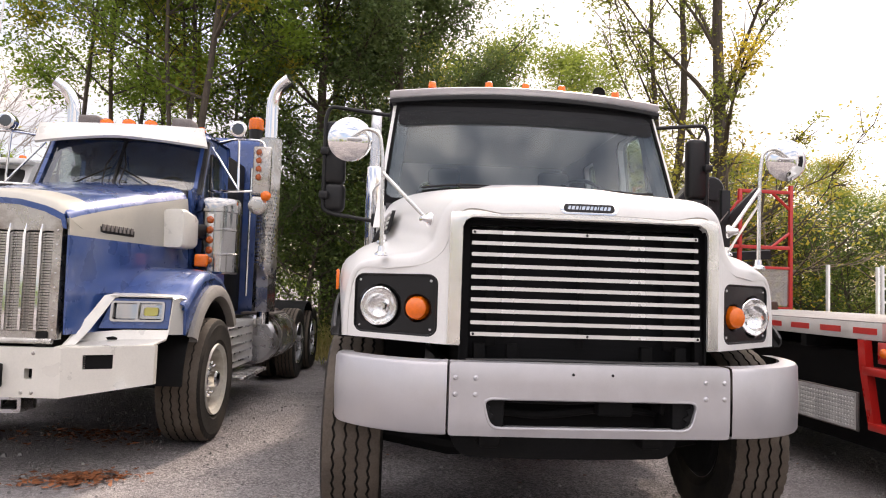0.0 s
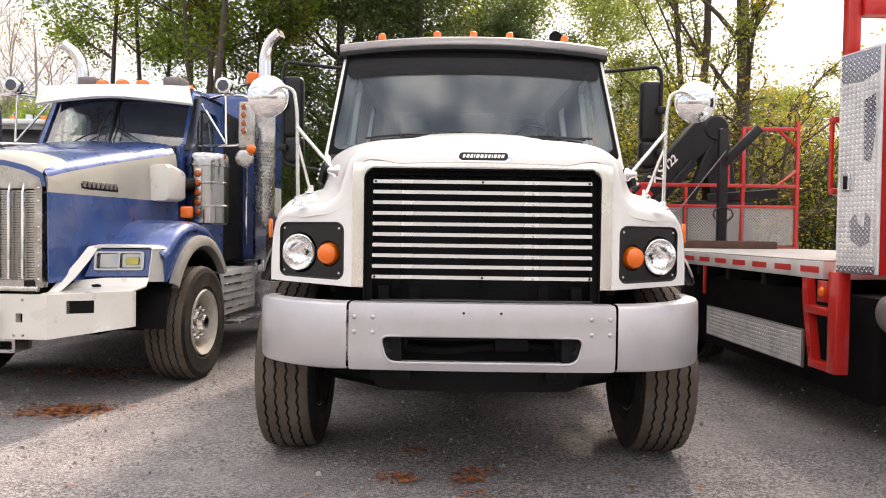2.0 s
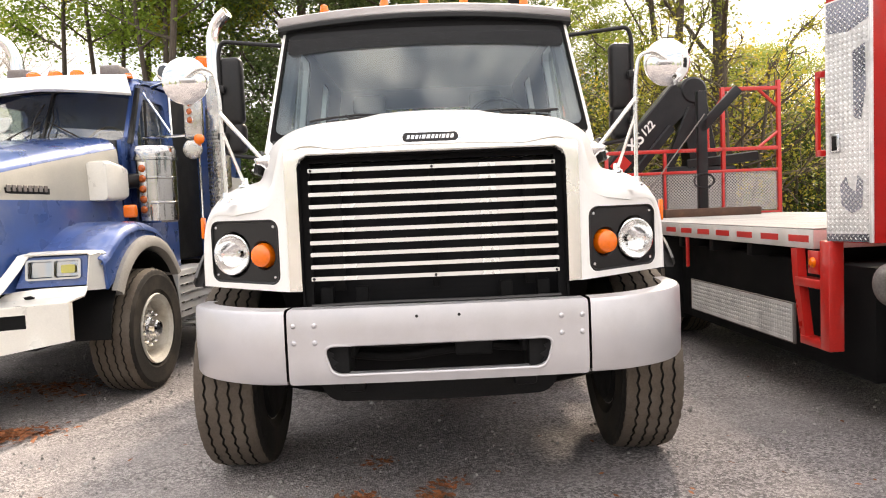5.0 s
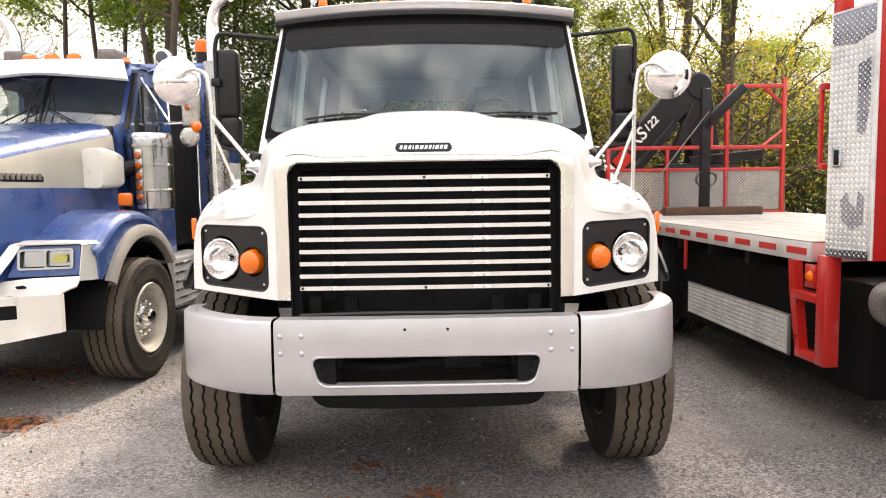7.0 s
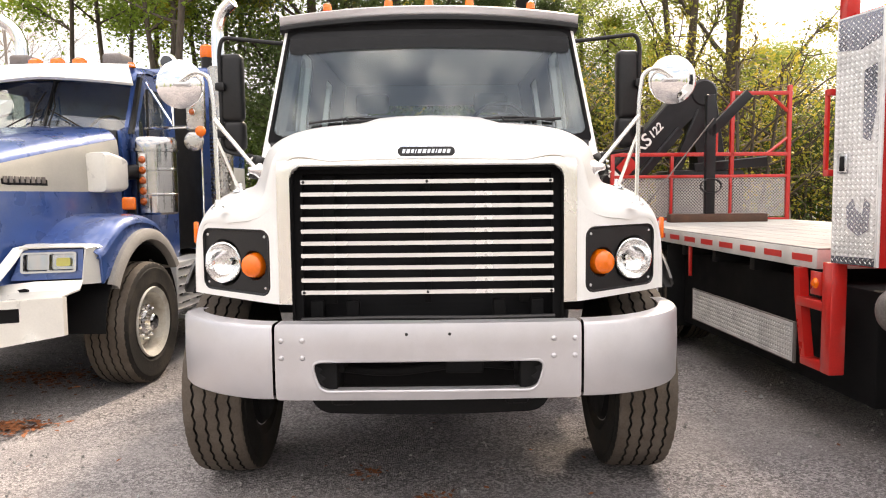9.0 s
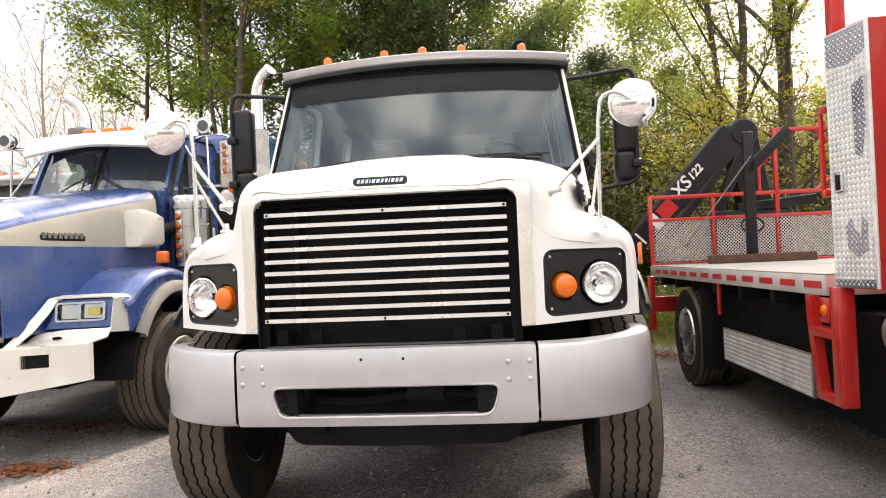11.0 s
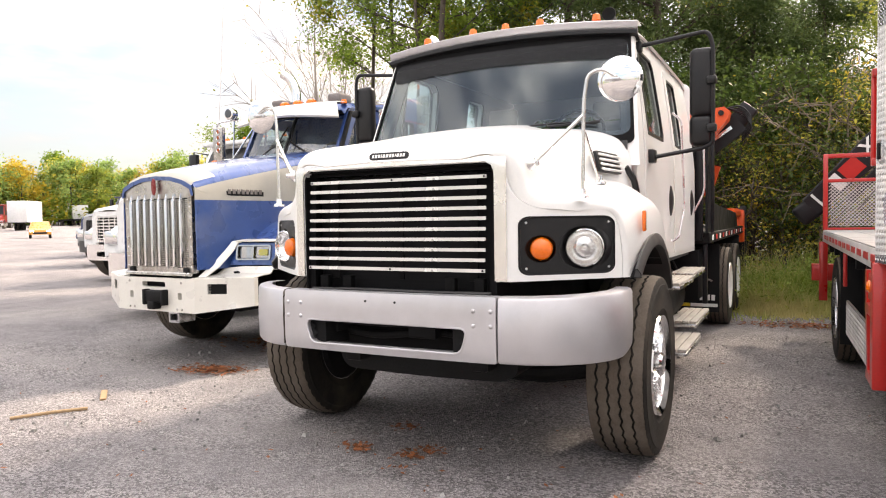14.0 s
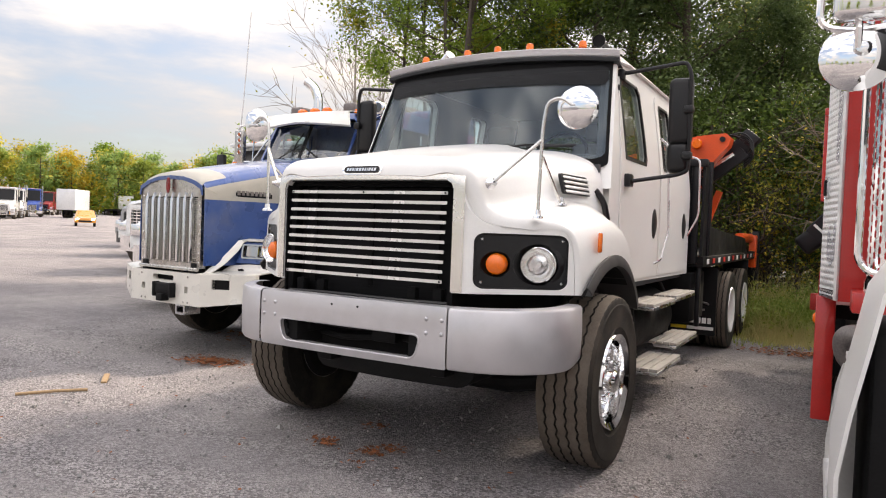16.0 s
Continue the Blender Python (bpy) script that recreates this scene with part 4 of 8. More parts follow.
part("roof_lining", box(-0.96, 0.96, 2.05, 4.44, 2.80, 2.83, 0.01), M_INTL, truck, "grey roof lining")
part("cab_floor", box(-1.04, 1.04, 1.55, 4.46, 1.06, 1.12), M_INT, truck)
part("firewall", box(-1.04, 1.04, 1.50, 1.54, 1.10, 1.99), M_INT, truck)
part("cowl", sheet([(-1.0, 0), (1.0, 0), (1.0, 0.22), (-1.0, 0.22)], (), lambda u, v: (u, 1.40 + 0.17 * u * u + v, 2.035 - 0.04 * u * u + v * 0.02), (0, 0, -0.02), 0.1), M_BLACK, truck, "black windscreen cowl")
part("dashboard", box(-1.02, 1.02, 1.62, 1.98, 1.75, 2.08, 0.05, 3), M_INT, truck, "dark grey dashboard")
part("steering_wheel", tube([(0.52 + 0.22 * math.cos(a), 2.10 + 0.10 * math.sin(a), 2.12 + 0.20 * math.sin(a)) for a in [math.tau * k / 28 for k in range(28)]], 0.016, 8, closed=True), M_BLACK, truck, "black steering wheel")
part("steering_column", tube([(0.52, 2.12, 2.12), (0.52, 1.85, 1.95)], 0.05, 10), M_BLACK, truck)
for x in (-0.52, 0.52):
    seat = part("seat", box(x - 0.26, x + 0.26, 2.45, 2.98, 1.45, 1.62, 0.06, 3), M_INTL, truck, "grey cab seat")
    part("backrest", box(-0.26, 0.26, -0.07, 0.07, 0, 0.75, 0.06, 3, m=pose(x, 2.98, 1.6, -10)), M_INTL, seat)
    part("headrest", box(-0.15, 0.15, -0.05, 0.05, 0, 0.18, 0.05, 3, m=pose(x, 3.13, 2.36, -8)), M_INTL, seat)
part("vest", box(0.06, 0.32, 1.66, 1.84, 2.08, 2.13, 0.02, 2), M_ORVEST, truck, "folded orange vest on the dashboard")
for x0, x1, sg in ((-0.15, -0.80, 1), (0.86, 0.22, 1)):
    for k in range(2):
        b0 = Vector((x0, 1.45 + 0.09 * x0 * x0 - 0.015, 2.13))
        if k == 0:
            wp = part("wiper", tube([b0, Vector(screen(((x0 + x1) / 2 - 0.05) / 1.08, 0.135)) + Vector((0, -0.045, 0)), Vector(screen((x1 + 0.25) / 1.07, 0.165)) + Vector((0, -0.04, 0))], 0.009, 8), M_BLACK, truck, "black windscreen wiper")
        else:
            part("blade", tube([Vector(screen((x1 + (x0 - x1) * t) / 1.08, 0.13 + 0.035 * math.sin(t * 3))) + Vector((0, -0.028, 0)) for t in (0, 0.25, 0.5, 0.75, 0.95)], 0.008, 6), M_BLACK, wp)

# underside, steps, tanks
M_STEP = mat("weathered_step_boards", (0.46, 0.43, 0.38), 0.75, 0.0, var=0.2, dirt=(0.25, 0.23, 0.2), dirt_amt=0.5, stretch=(6, 1, 6))
for s in (-1, 1):
    for y0, y1, z, xa, xb in ((2.45, 3.25, 0.93, 0.98, 1.25), (3.45, 4.35, 0.93, 1.0, 1.22), (2.45, 3.35, 0.40, 1.0, 1.30), (3.35, 4.35, 0.50, 1.0, 1.26)):
        st = part("step", box(s * xa, s * xb, y0, y1, z - 0.05, z - 0.02, 0.005), M_ALU, truck, "grey boarded cab step")
        for k in range(4):
            w = (xb - xa) / 4
            part("board", box(s * (xa + w * k + 0.004), s * (xa + w * (k + 1) - 0.004), y0, y1, z - 0.02, z + 0.006, 0.004, 1), M_STEP, st)
        part("step_bracket", tube(bend([(s * (xa + 0.02), (y0 + y1) / 2, z - 0.03), (s * 0.9, (y0 + y1) / 2 - 0.1, z + 0.25)], 0.1), 0.018, 8), M_DARK, truck)
    part("fuel_tank", turned([(2.35, 0.0), (2.36, 0.25), (2.40, 0.28), (3.95, 0.28), (3.99, 0.25), (4.0, 0.0)], "y", 32, (s * 0.80, 0, 0.70)), M_DARK if s > 0 else M_ALU, truck, "cylindrical fuel tank under the cab")
M_YTAPE = mat("yellow_tape", (0.7, 0.5, 0.02), 0.4)
for s in (-1, 1):
    flap = part("front_mud_flap", sheet(rrect(0.66, 1.22, 0.28, 1.12, 0.02, 2), (), lambda u, v: (s * u, 5.78, v), (0, 0.012, 0), 0.3), M_DARK, truck, "black mud flap with worn lettering and emblem")
    for k, w in enumerate((0.058, 0.05, 0.066, 0.05, 0.055, 0.052, 0.04)):
        x0 = 0.72 + k * 0.068
        part("letter_bar", box(s * x0, s * (x0 + w), 5.774, 5.779, 0.425, 0.495, 0.001, 1), M_TAPEW, flap)
    part("emblem", tube([(s * (0.98 + 0.17 * math.cos(a)), 5.775, 0.64 + 0.055 * math.sin(a)) for a in [0.4 + 5.0 * k / 20 for k in range(21)]], 0.014, 6), M_WORN, flap, "worn curved emblem")
    part("stripe", box(s * 0.69, s * 0.88, 5.774, 5.779, 0.345, 0.385, 0.001, 1), M_YTAPE, flap, "yellow stripe")
    part("stripe", box(s * 0.885, s * 1.20, 5.774, 5.779, 0.345, 0.385, 0.001, 1), M_TAPEW, flap, "white stripe")
    part("flap_hanger", tube([(s * 0.5, 5.80, 1.08), (s * 1.22, 5.80, 1.08)], 0.016, 8), M_DARK, truck)
part("tool_box", box(0.62, 1.12, 4.62, 5.45, 0.55, 1.10, 0.02), M_VOID, truck, "black tool box behind the cab")
# exhaust behind the cab
ex = part("exhaust_stack", tube(bend([(-1.21, 4.78, 0.9), (-1.21, 4.78, 3.32), (-1.21, 4.90, 3.46)], 0.12), 0.062, 16), M_ALU, truck, "aluminium exhaust stack")
part("heat_shield", turned([(1.5, 0.088), (1.51, 0.092), (2.78, 0.092), (2.79, 0.088)], "z", 24, (-1.21, 4.78, 0)), M_CHROME, ex, "chrome heat shield")
pair(truck, 1.172, 1.10, 0.553, "float")
pair(truck, 1.12, 6.86, 0.518, "dual")
pair(truck, 1.12, 8.20, 0.518, "dual")
bed = part("flatbed", box(-1.22, 1.22, 4.75, 10.2, 1.16, 1.28, 0.01), M_DARK, truck, "black steel flatbed with reflective edge")
for s in (-1, 1):
    for k in range(12):
        part("reflector", box(s * 1.221, s * 1.226, 4.95 + k * 0.4, 5.10 + k * 0.4, 1.19, 1.25, 0.001, 1), M_REFL if k % 2 else M_TAPEW, bed)
    part("mud_flap", box(s * 0.85, s * 1.22, 8.75, 8.78, 0.3, 1.15, 0.005), M_DARK, truck)
    part("bed_post", box(s * 1.14, s * 1.19, 4.78, 4.84, 0.5, 1.16, 0.01), M_NAVY, truck)

for s in (-1, 1):
    part("bed_side_plate", sheet([(5.1, 1.28), (5.1, 1.62), (5.9, 1.58), (8.3, 1.50), (8.6, 1.28)], (), lambda u, v: (s * 1.19, u, v), (s * 0.02, 0, 0), 0.4), M_NAVY, truck, "black side plate on the bed")
    part("outrigger", box(s * 1.10, s * 1.26, 9.75, 9.92, 0.45, 1.62, 0.02), M_NAVY, truck, "black outrigger leg")
    part("outrigger_cap", box(s * 1.12, s * 1.24, 9.60, 9.75, 1.0, 1.55, 0.02), M_ORANGE, truck)
    part("outrigger_beam", turned([(8.35, 0.0), (8.35, 0.075), (9.7, 0.075), (9.7, 0)], "y", 20, (s * 1.12, 0, 1.50)), M_ORANGE, truck, "orange hydraulic cylinder")
hb = part("headboard", box(-1.16, -1.08, 4.62, 4.70, 1.2, 2.28, 0.01), M_NAVY, truck, "black headboard behind the cab")
part("post", box(1.08, 1.16, 4.62, 4.70, 1.2, 2.28, 0.01), M_NAVY, hb)
part("post", box(1.16, 1.24, 4.95, 5.03, 1.28, 2.34, 0.01), M_NAVY, hb)
part("panel", box(-1.08, 1.08, 4.64, 4.68, 1.25, 2.26), M_NAVY, hb)
part("side_panel", box(1.18, 1.21, 4.70, 4.96, 1.28, 2.30), M_NAVY, hb)
part("beam", box(-1.2, 1.24, 4.60, 4.72, 2.26, 2.34, 0.01), M_NAVY, hb)

# crane folded behind the white cab
c1 = thing("truck_crane", "orange and black folding crane mounted behind the white cab", "crane", pose(0, 0, 1.28))
part("base", box(-0.45, 0.45, 5.0, 5.7, 0.0, 0.75, 0.05), M_NAVY, c1, "black crane base")
part("column", turned([(0.7, 0.18), (0.9, 0.17), (1.2, 0.15)], "z", 20, (0, 5.3, 0)), M_ORANGE, c1)
part("main_boom", sheet([(0.1, 0.85), (0.1, 1.15), (0.75, 1.30), (1.0, 1.385), (1.32, 1.41), (1.38, 1.36), (1.36, 1.27), (1.15, 1.03), (0.6, 0.95)], (), lambda u, v: (u, 5.20, v), (0, 0.22, 0), 0.2), M_ORANGE, c1, "orange main boom head", 20)
part("pivot_pin", turned([(5.17, 0.0), (5.17, 0.03), (5.45, 0.03), (5.45, 0)], "y", 16, (1.29, 0, 1.34)), M_NAVY, c1)
part("work_light", turned([(5.12, 0.0), (5.12, 0.05), (5.15, 0.06), (5.20, 0.05)], "y", 18, (1.02, 0, 1.29)), M_AMBER, c1, "amber work light")
for name, x0, z0, x1, z1, h, y0, y1, m_ in (("outer_boom", 0.9, 0.86, 1.42, 1.30, 0.26, 5.55, 5.80, M_NAVY), ("extension", 1.02, 0.84, 1.50, 1.22, 0.12, 5.48, 5.60, M_NAVY), ("ram", 1.05, 0.98, 1.38, 1.20, 0.04, 5.44, 5.48, M_CHROME), ("link", 1.08, 0.42, 1.20, 0.78, 0.07, 5.70, 5.80, M_ORANGE), ("link", 1.02, 0.80, 1.12, 1.0, 0.10, 5.50, 5.58, M_ORANGE)):
    d = Vector((x1 - x0, 0, z1 - z0)).normalized()
    nn = Vector((-d.z, 0, d.x)) * h / 2
    a, c = Vector((x0, 0, z0)), Vector((x1, 0, z1))
    part(name, loft([[p + nn + Vector((0, y, 0)) for p in (a, c)] + [p - nn + Vector((0, y, 0)) for p in (c, a)] for y in (y0, y1)], True, True), m_, c1, "", 20)
part("valve_block", box(-0.10, 0.10, -0.1, 0.1, -0.16, 0.16, 0.02, m=pose(1.47, 5.66, 1.33, 0, 40, 0)), M_NAVY, c1, "black valve block")
for k in range(5):
    part("hose", tube(bend([(1.30 + 0.02 * k, 5.5 + 0.03 * k, 1.42), (1.48 + 0.015 * k, 5.50, 1.46 - 0.04 * k), (1.60, 5.52, 1.30 - 0.03 * k), (1.48, 5.55, 1.12 - 0.02 * k)], 0.08), 0.010, 6), M_BLACK, c1)

# ---- the blue and cream tractor truck ----
kw = thing("tractor_truck", "blue and cream tractor truck with chrome grille on gravel", "truck", pose(-3.81, 1.75, 0, 0, 0, -3))
M_STAIN = mat("dull_stainless", (0.56, 0.54, 0.51), 0.27, 0.95, var=0.12, dirt=(0.20, 0.14, 0.10), dirt_amt=0.75, dscale=5.0, rvar=0.12)
KF = [(0, 1.985), (0.22, 1.972), (0.40, 1.93), (0.48, 1.895), (0.525, 1.845), (0.54, 1.79), (0.545, 1.74), (0.547, 1.70), (0.55, 1.35), (0.555, 1.0)]
KR = [(0, 2.31), (0.42, 2.30), (0.60, 2.285), (0.68, 2.265), (0.735, 2.21), (0.76, 2.14), (0.775, 1.90), (0.78, 1.70), (0.79, 1.40), (0.79, 1.0)]


def kw_row(s, y):
    return spline([(a[0] + (b[0] - a[0]) * s, y, a[1] + (b[1] - a[1]) * s ** 0.9) for a, b in zip(KF, KR)], 4)


krows = [kw_row(0, 0.03)]
for p in krows[0]:
    p.z -= 0.04 * (p.z > 1.85)
krows += [kw_row(s, 0.06 + 1.74 * s) for s in [0] + [k / 14 for k in range(1, 15)]]
for name, a, b2, r0, r1, m_, lab in (("nose_cap", 0, 14, 0, 4, M_CREAM_SHADED, "cream cap over the grille, shade in its colour"), ("nose_cheek", 14, 18, 0, 4, M_BLUE, "blue edge of the nose"), ("bonnet_top", 0, 18, 3, 16, M_BLUE, "blue bonnet top and shoulder"), ("bonnet_band", 18, 28, 0, 16, M_CREAM_SHADED, "cream side band, shade in its colour"), ("bonnet_side", 28, 36, 0, 16, M_BLUE, "blue bonnet side")):
    for s in (-1, 1):
        part(name, thicken(loft([[Vector((s * p.x, p.y, p.z)) for p in r[a:b2 + 1]] for r in krows[r0:r1]]), -0.012), m_, kw, lab, 50)
for s in (-1, 1):
    lip = [[Vector((s * p.x, p.y - 0.004, p.z + 0.004)) for p in krows[0][:13]], [Vector((s * p.x, p.y, p.z + 0.005)) for p in krows[1][:13]], [Vector((s * p.x, p.y, p.z + 0.005)).lerp(Vector((s * q.x, q.y, q.z + 0.005)), 0.42) for p, q in zip(krows[1][:13], krows[2][:13])]]
    part("bonnet_lip", thicken(loft(lip), 0.003), M_BLUE, kw, "blue lip round the bonnet's front", 50)
for s in (-1, 1):
    for i in (18, 28):
        part("pinstripe", tube([Vector((s * (r[i].x + 0.004), r[i].y, r[i].z)) for r in krows[1:]], 0.006, 6), M_BLUE if i == 18 else M_WHITE, kw)
# lettering on the side becomes plain bars
for k in range(8):
    y = 0.41 + k * 0.055
    part("badge_bar", box(0.606 + 0.0075 * k, 0.616 + 0.0075 * k, y, y + 0.041, 1.765, 1.815, 0.002, 1), M_WORN, kw)
part("badge_plate", box(-0.004, 0.004, -0.235, 0.235, 1.745, 1.795, 0.002, 1, m=pose(0.631, 0.63, 0, 0, 0, -7.8)), M_DARK, kw)

# grille
kg = part("grille_frame", sheet([(-0.515, 0.965), (-0.515, 1.79), (-0.495, 1.83), (-0.42, 1.87), (-0.22, 1.918), (0, 1.932), (0.22, 1.918), (0.42, 1.87), (0.495, 1.83), (0.515, 1.79), (0.515, 0.965)], [[(-0.455, 1.02), (-0.455, 1.725), (0.455, 1.725), (0.455, 1.02)]], lambda u, v: (u, 0.02, v), None, 0.1, (0, 0.07, 0)), M_STAIN, kw, "stainless grille frame")
band = [(x, z - 0.03 * (z > 1.85)) for x, z in KF[:7]]
part("nose_band", sheet([(-x, z) for x, z in band[:0:-1]] + band + [(x * 0.968, z - 0.040) for x, z in band[::-1][1:]] + [(-x * 0.968, z - 0.040) for x, z in band[1:-1]], (), lambda u, v: (u, 0.004, v), (0, 0.012, 0), 0.08), M_BLUE, kw, "blue band over the grille")
part("grille_core", box(-0.46, 0.46, 0.06, 0.08, 1.0, 1.75), M_BLACK, kw)
slat = None
for k in range(36):
    z = 1.03 + k * 0.0193
    if slat is None:
        slat = part("slat", box(-0.452, 0.452, 0.030, 0.050, -0.0078, 0.0078, 0.002, 1), M_STAIN, kg)
        slat.matrix_basis = pose(0, 0, z)
    else:
        again(slat, pose(0, 0, z))
gb = None
for k in range(8):
    x = -0.385 + k * 0.11
    if gb is None:
        gb = part("grille_bar", loft([[(-0.014, -0.012, z) if z < 1.72 else (-0.003, 0.0, z), (-0.009, -0.026, z) if z < 1.72 else (-0.002, -0.006, z), (0.009, -0.026, z) if z < 1.72 else (0.002, -0.006, z), (0.014, -0.012, z) if z < 1.72 else (0.003, 0.0, z), (0.012, 0.02, z), (-0.012, 0.02, z)] for z in (1.03, 1.69, 1.77)], True, True), M_CHROME, kg, "chrome vertical grille bar")
        gb.matrix_basis = pose(x, 0.005, 0)
    else:
        again(gb, pose(x, 0.005, 0))
for s in (-1, 1):
    for k in range(8):
        part("rivet", turned([(-0.006, 0), (-0.005, 0.006), (0, 0.009)], "y", 8, (s * 0.485, 0.02, 1.03 + k * 0.10)), M_CHROME, kg)
part("emblem", loft([[(0.031 * math.cos(a) * w, -0.012 - d, 1.845 + 0.085 * math.sin(a) * w) for a in [math.tau * k / 16 for k in range(16)]] for w, d in ((1, 0), (1, 0.012), (0.8, 0.016))], True, True), mat("dark_red_enamel", (0.22, 0.02, 0.02), 0.3), kw, "dark red nose emblem")
part("lower_bar", tube([(-0.50, 0.0, 0.955), (0.50, 0.0, 0.955)], 0.02, 10), M_STAIN, kw)

# bumper with swept wings
kb = part("bumper", sheet([(-0.59, 0.572), (-0.59, 0.915), (0.59, 0.915), (0.59, 0.572)], [rrect(-0.20, 0.16, 0.82, 0.875, 0.02, 3), rrect(-0.40, -0.345, 0.70, 0.77, 0.006, 2), rrect(0.345, 0.40, 0.70, 0.77, 0.006, 2)], lambda u, v: (u, -0.04, v), None, 0.12, (0, 0.06, 0)), M_CREAM, kw, "cream steel bumper with a winch slot")
# black backing that gives the bumper's openings their dark inside
part("bumper_core", box(-0.58, 0.58, 0.03, 0.05, 0.58, 0.90), M_VOID, kw)
for s in (-1, 1):
    w = part("bumper_wing", sheet([(0, 0.572), (0, 0.915), (0.74, 0.925), (0.74, 0.645)], [rrect(0.16, 0.40, 0.765, 0.865, 0.006, 2)], lambda u, v: (s * (0.59 + u * 0.716), -0.04 + u * 0.378, v), None, 0.12, (0, 0.05, 0)), M_CREAM, kw, "swept bumper wing")
    part("mesh_plate", sheet(rrect(0.15, 0.41, 0.757, 0.872, 0.004, 2), [ellipse(0.17 + 0.0155 * i, 0.776 + 0.0155 * j, 0.0055, 0.0055, 6) for i in range(15) for j in range(6)], lambda u, v: (s * (0.59 + u * 0.716), -0.025 + u * 0.378, v), None, 0.1), M_DARK, w, "black perforated vent plate")
    part("wing_back", sheet([(0.02, 0.60), (0.02, 0.90), (0.72, 0.91), (0.72, 0.67)], (), lambda u, v: (s * (0.59 + u * 0.716), 0.02 + u * 0.378, v), (0, 0.02, 0), 0.2), M_DARK, w)
    part("bolt", turned([(-0.008, 0), (-0.006, 0.01), (0, 0.014)], "y", 10, (s * 0.33, -0.04, 0.605)), M_STAIN, kb)
    part("bolt", turned([(-0.008, 0), (-0.006, 0.01), (0, 0.014)], "y", 10, (s * 0.40, -0.04, 0.605)), M_STAIN, kb)
    part("bolt", turned([(-0.008, 0), (-0.006, 0.01), (0, 0.014)], "y", 10, (s * 0.40, -0.04, 0.875)), M_STAIN, kb)
bm = box(-0.13, 0.13, -0.30, -0.16, 0.665, 0.79, 0.02)
box(-0.16, -0.12, -0.31, -0.2, 0.64, 0.80, 0.01, bm=bm), box(0.12, 0.16, -0.31, -0.2, 0.64, 0.80, 0.01, bm=bm), box(-0.05, 0.05, -0.34, -0.2, 0.60, 0.68, 0.015, bm=bm)
bmesh.ops.translate(bm, vec=(0.04, 0.20, 0), verts=bm.verts[:])
part("pintle_hitch", bm, M_DARK, kw, "black pintle hitch")
part("receiver", sheet(rrect(0.16, 0.32, 0.46, 0.575, 0.01, 2), [rrect(0.185, 0.295, 0.485, 0.55, 0.006, 2)], lambda u, v: (u, -0.01, v), (0, 0.2, 0), 0.1), M_ALU, kw, "grey steel receiver tube")

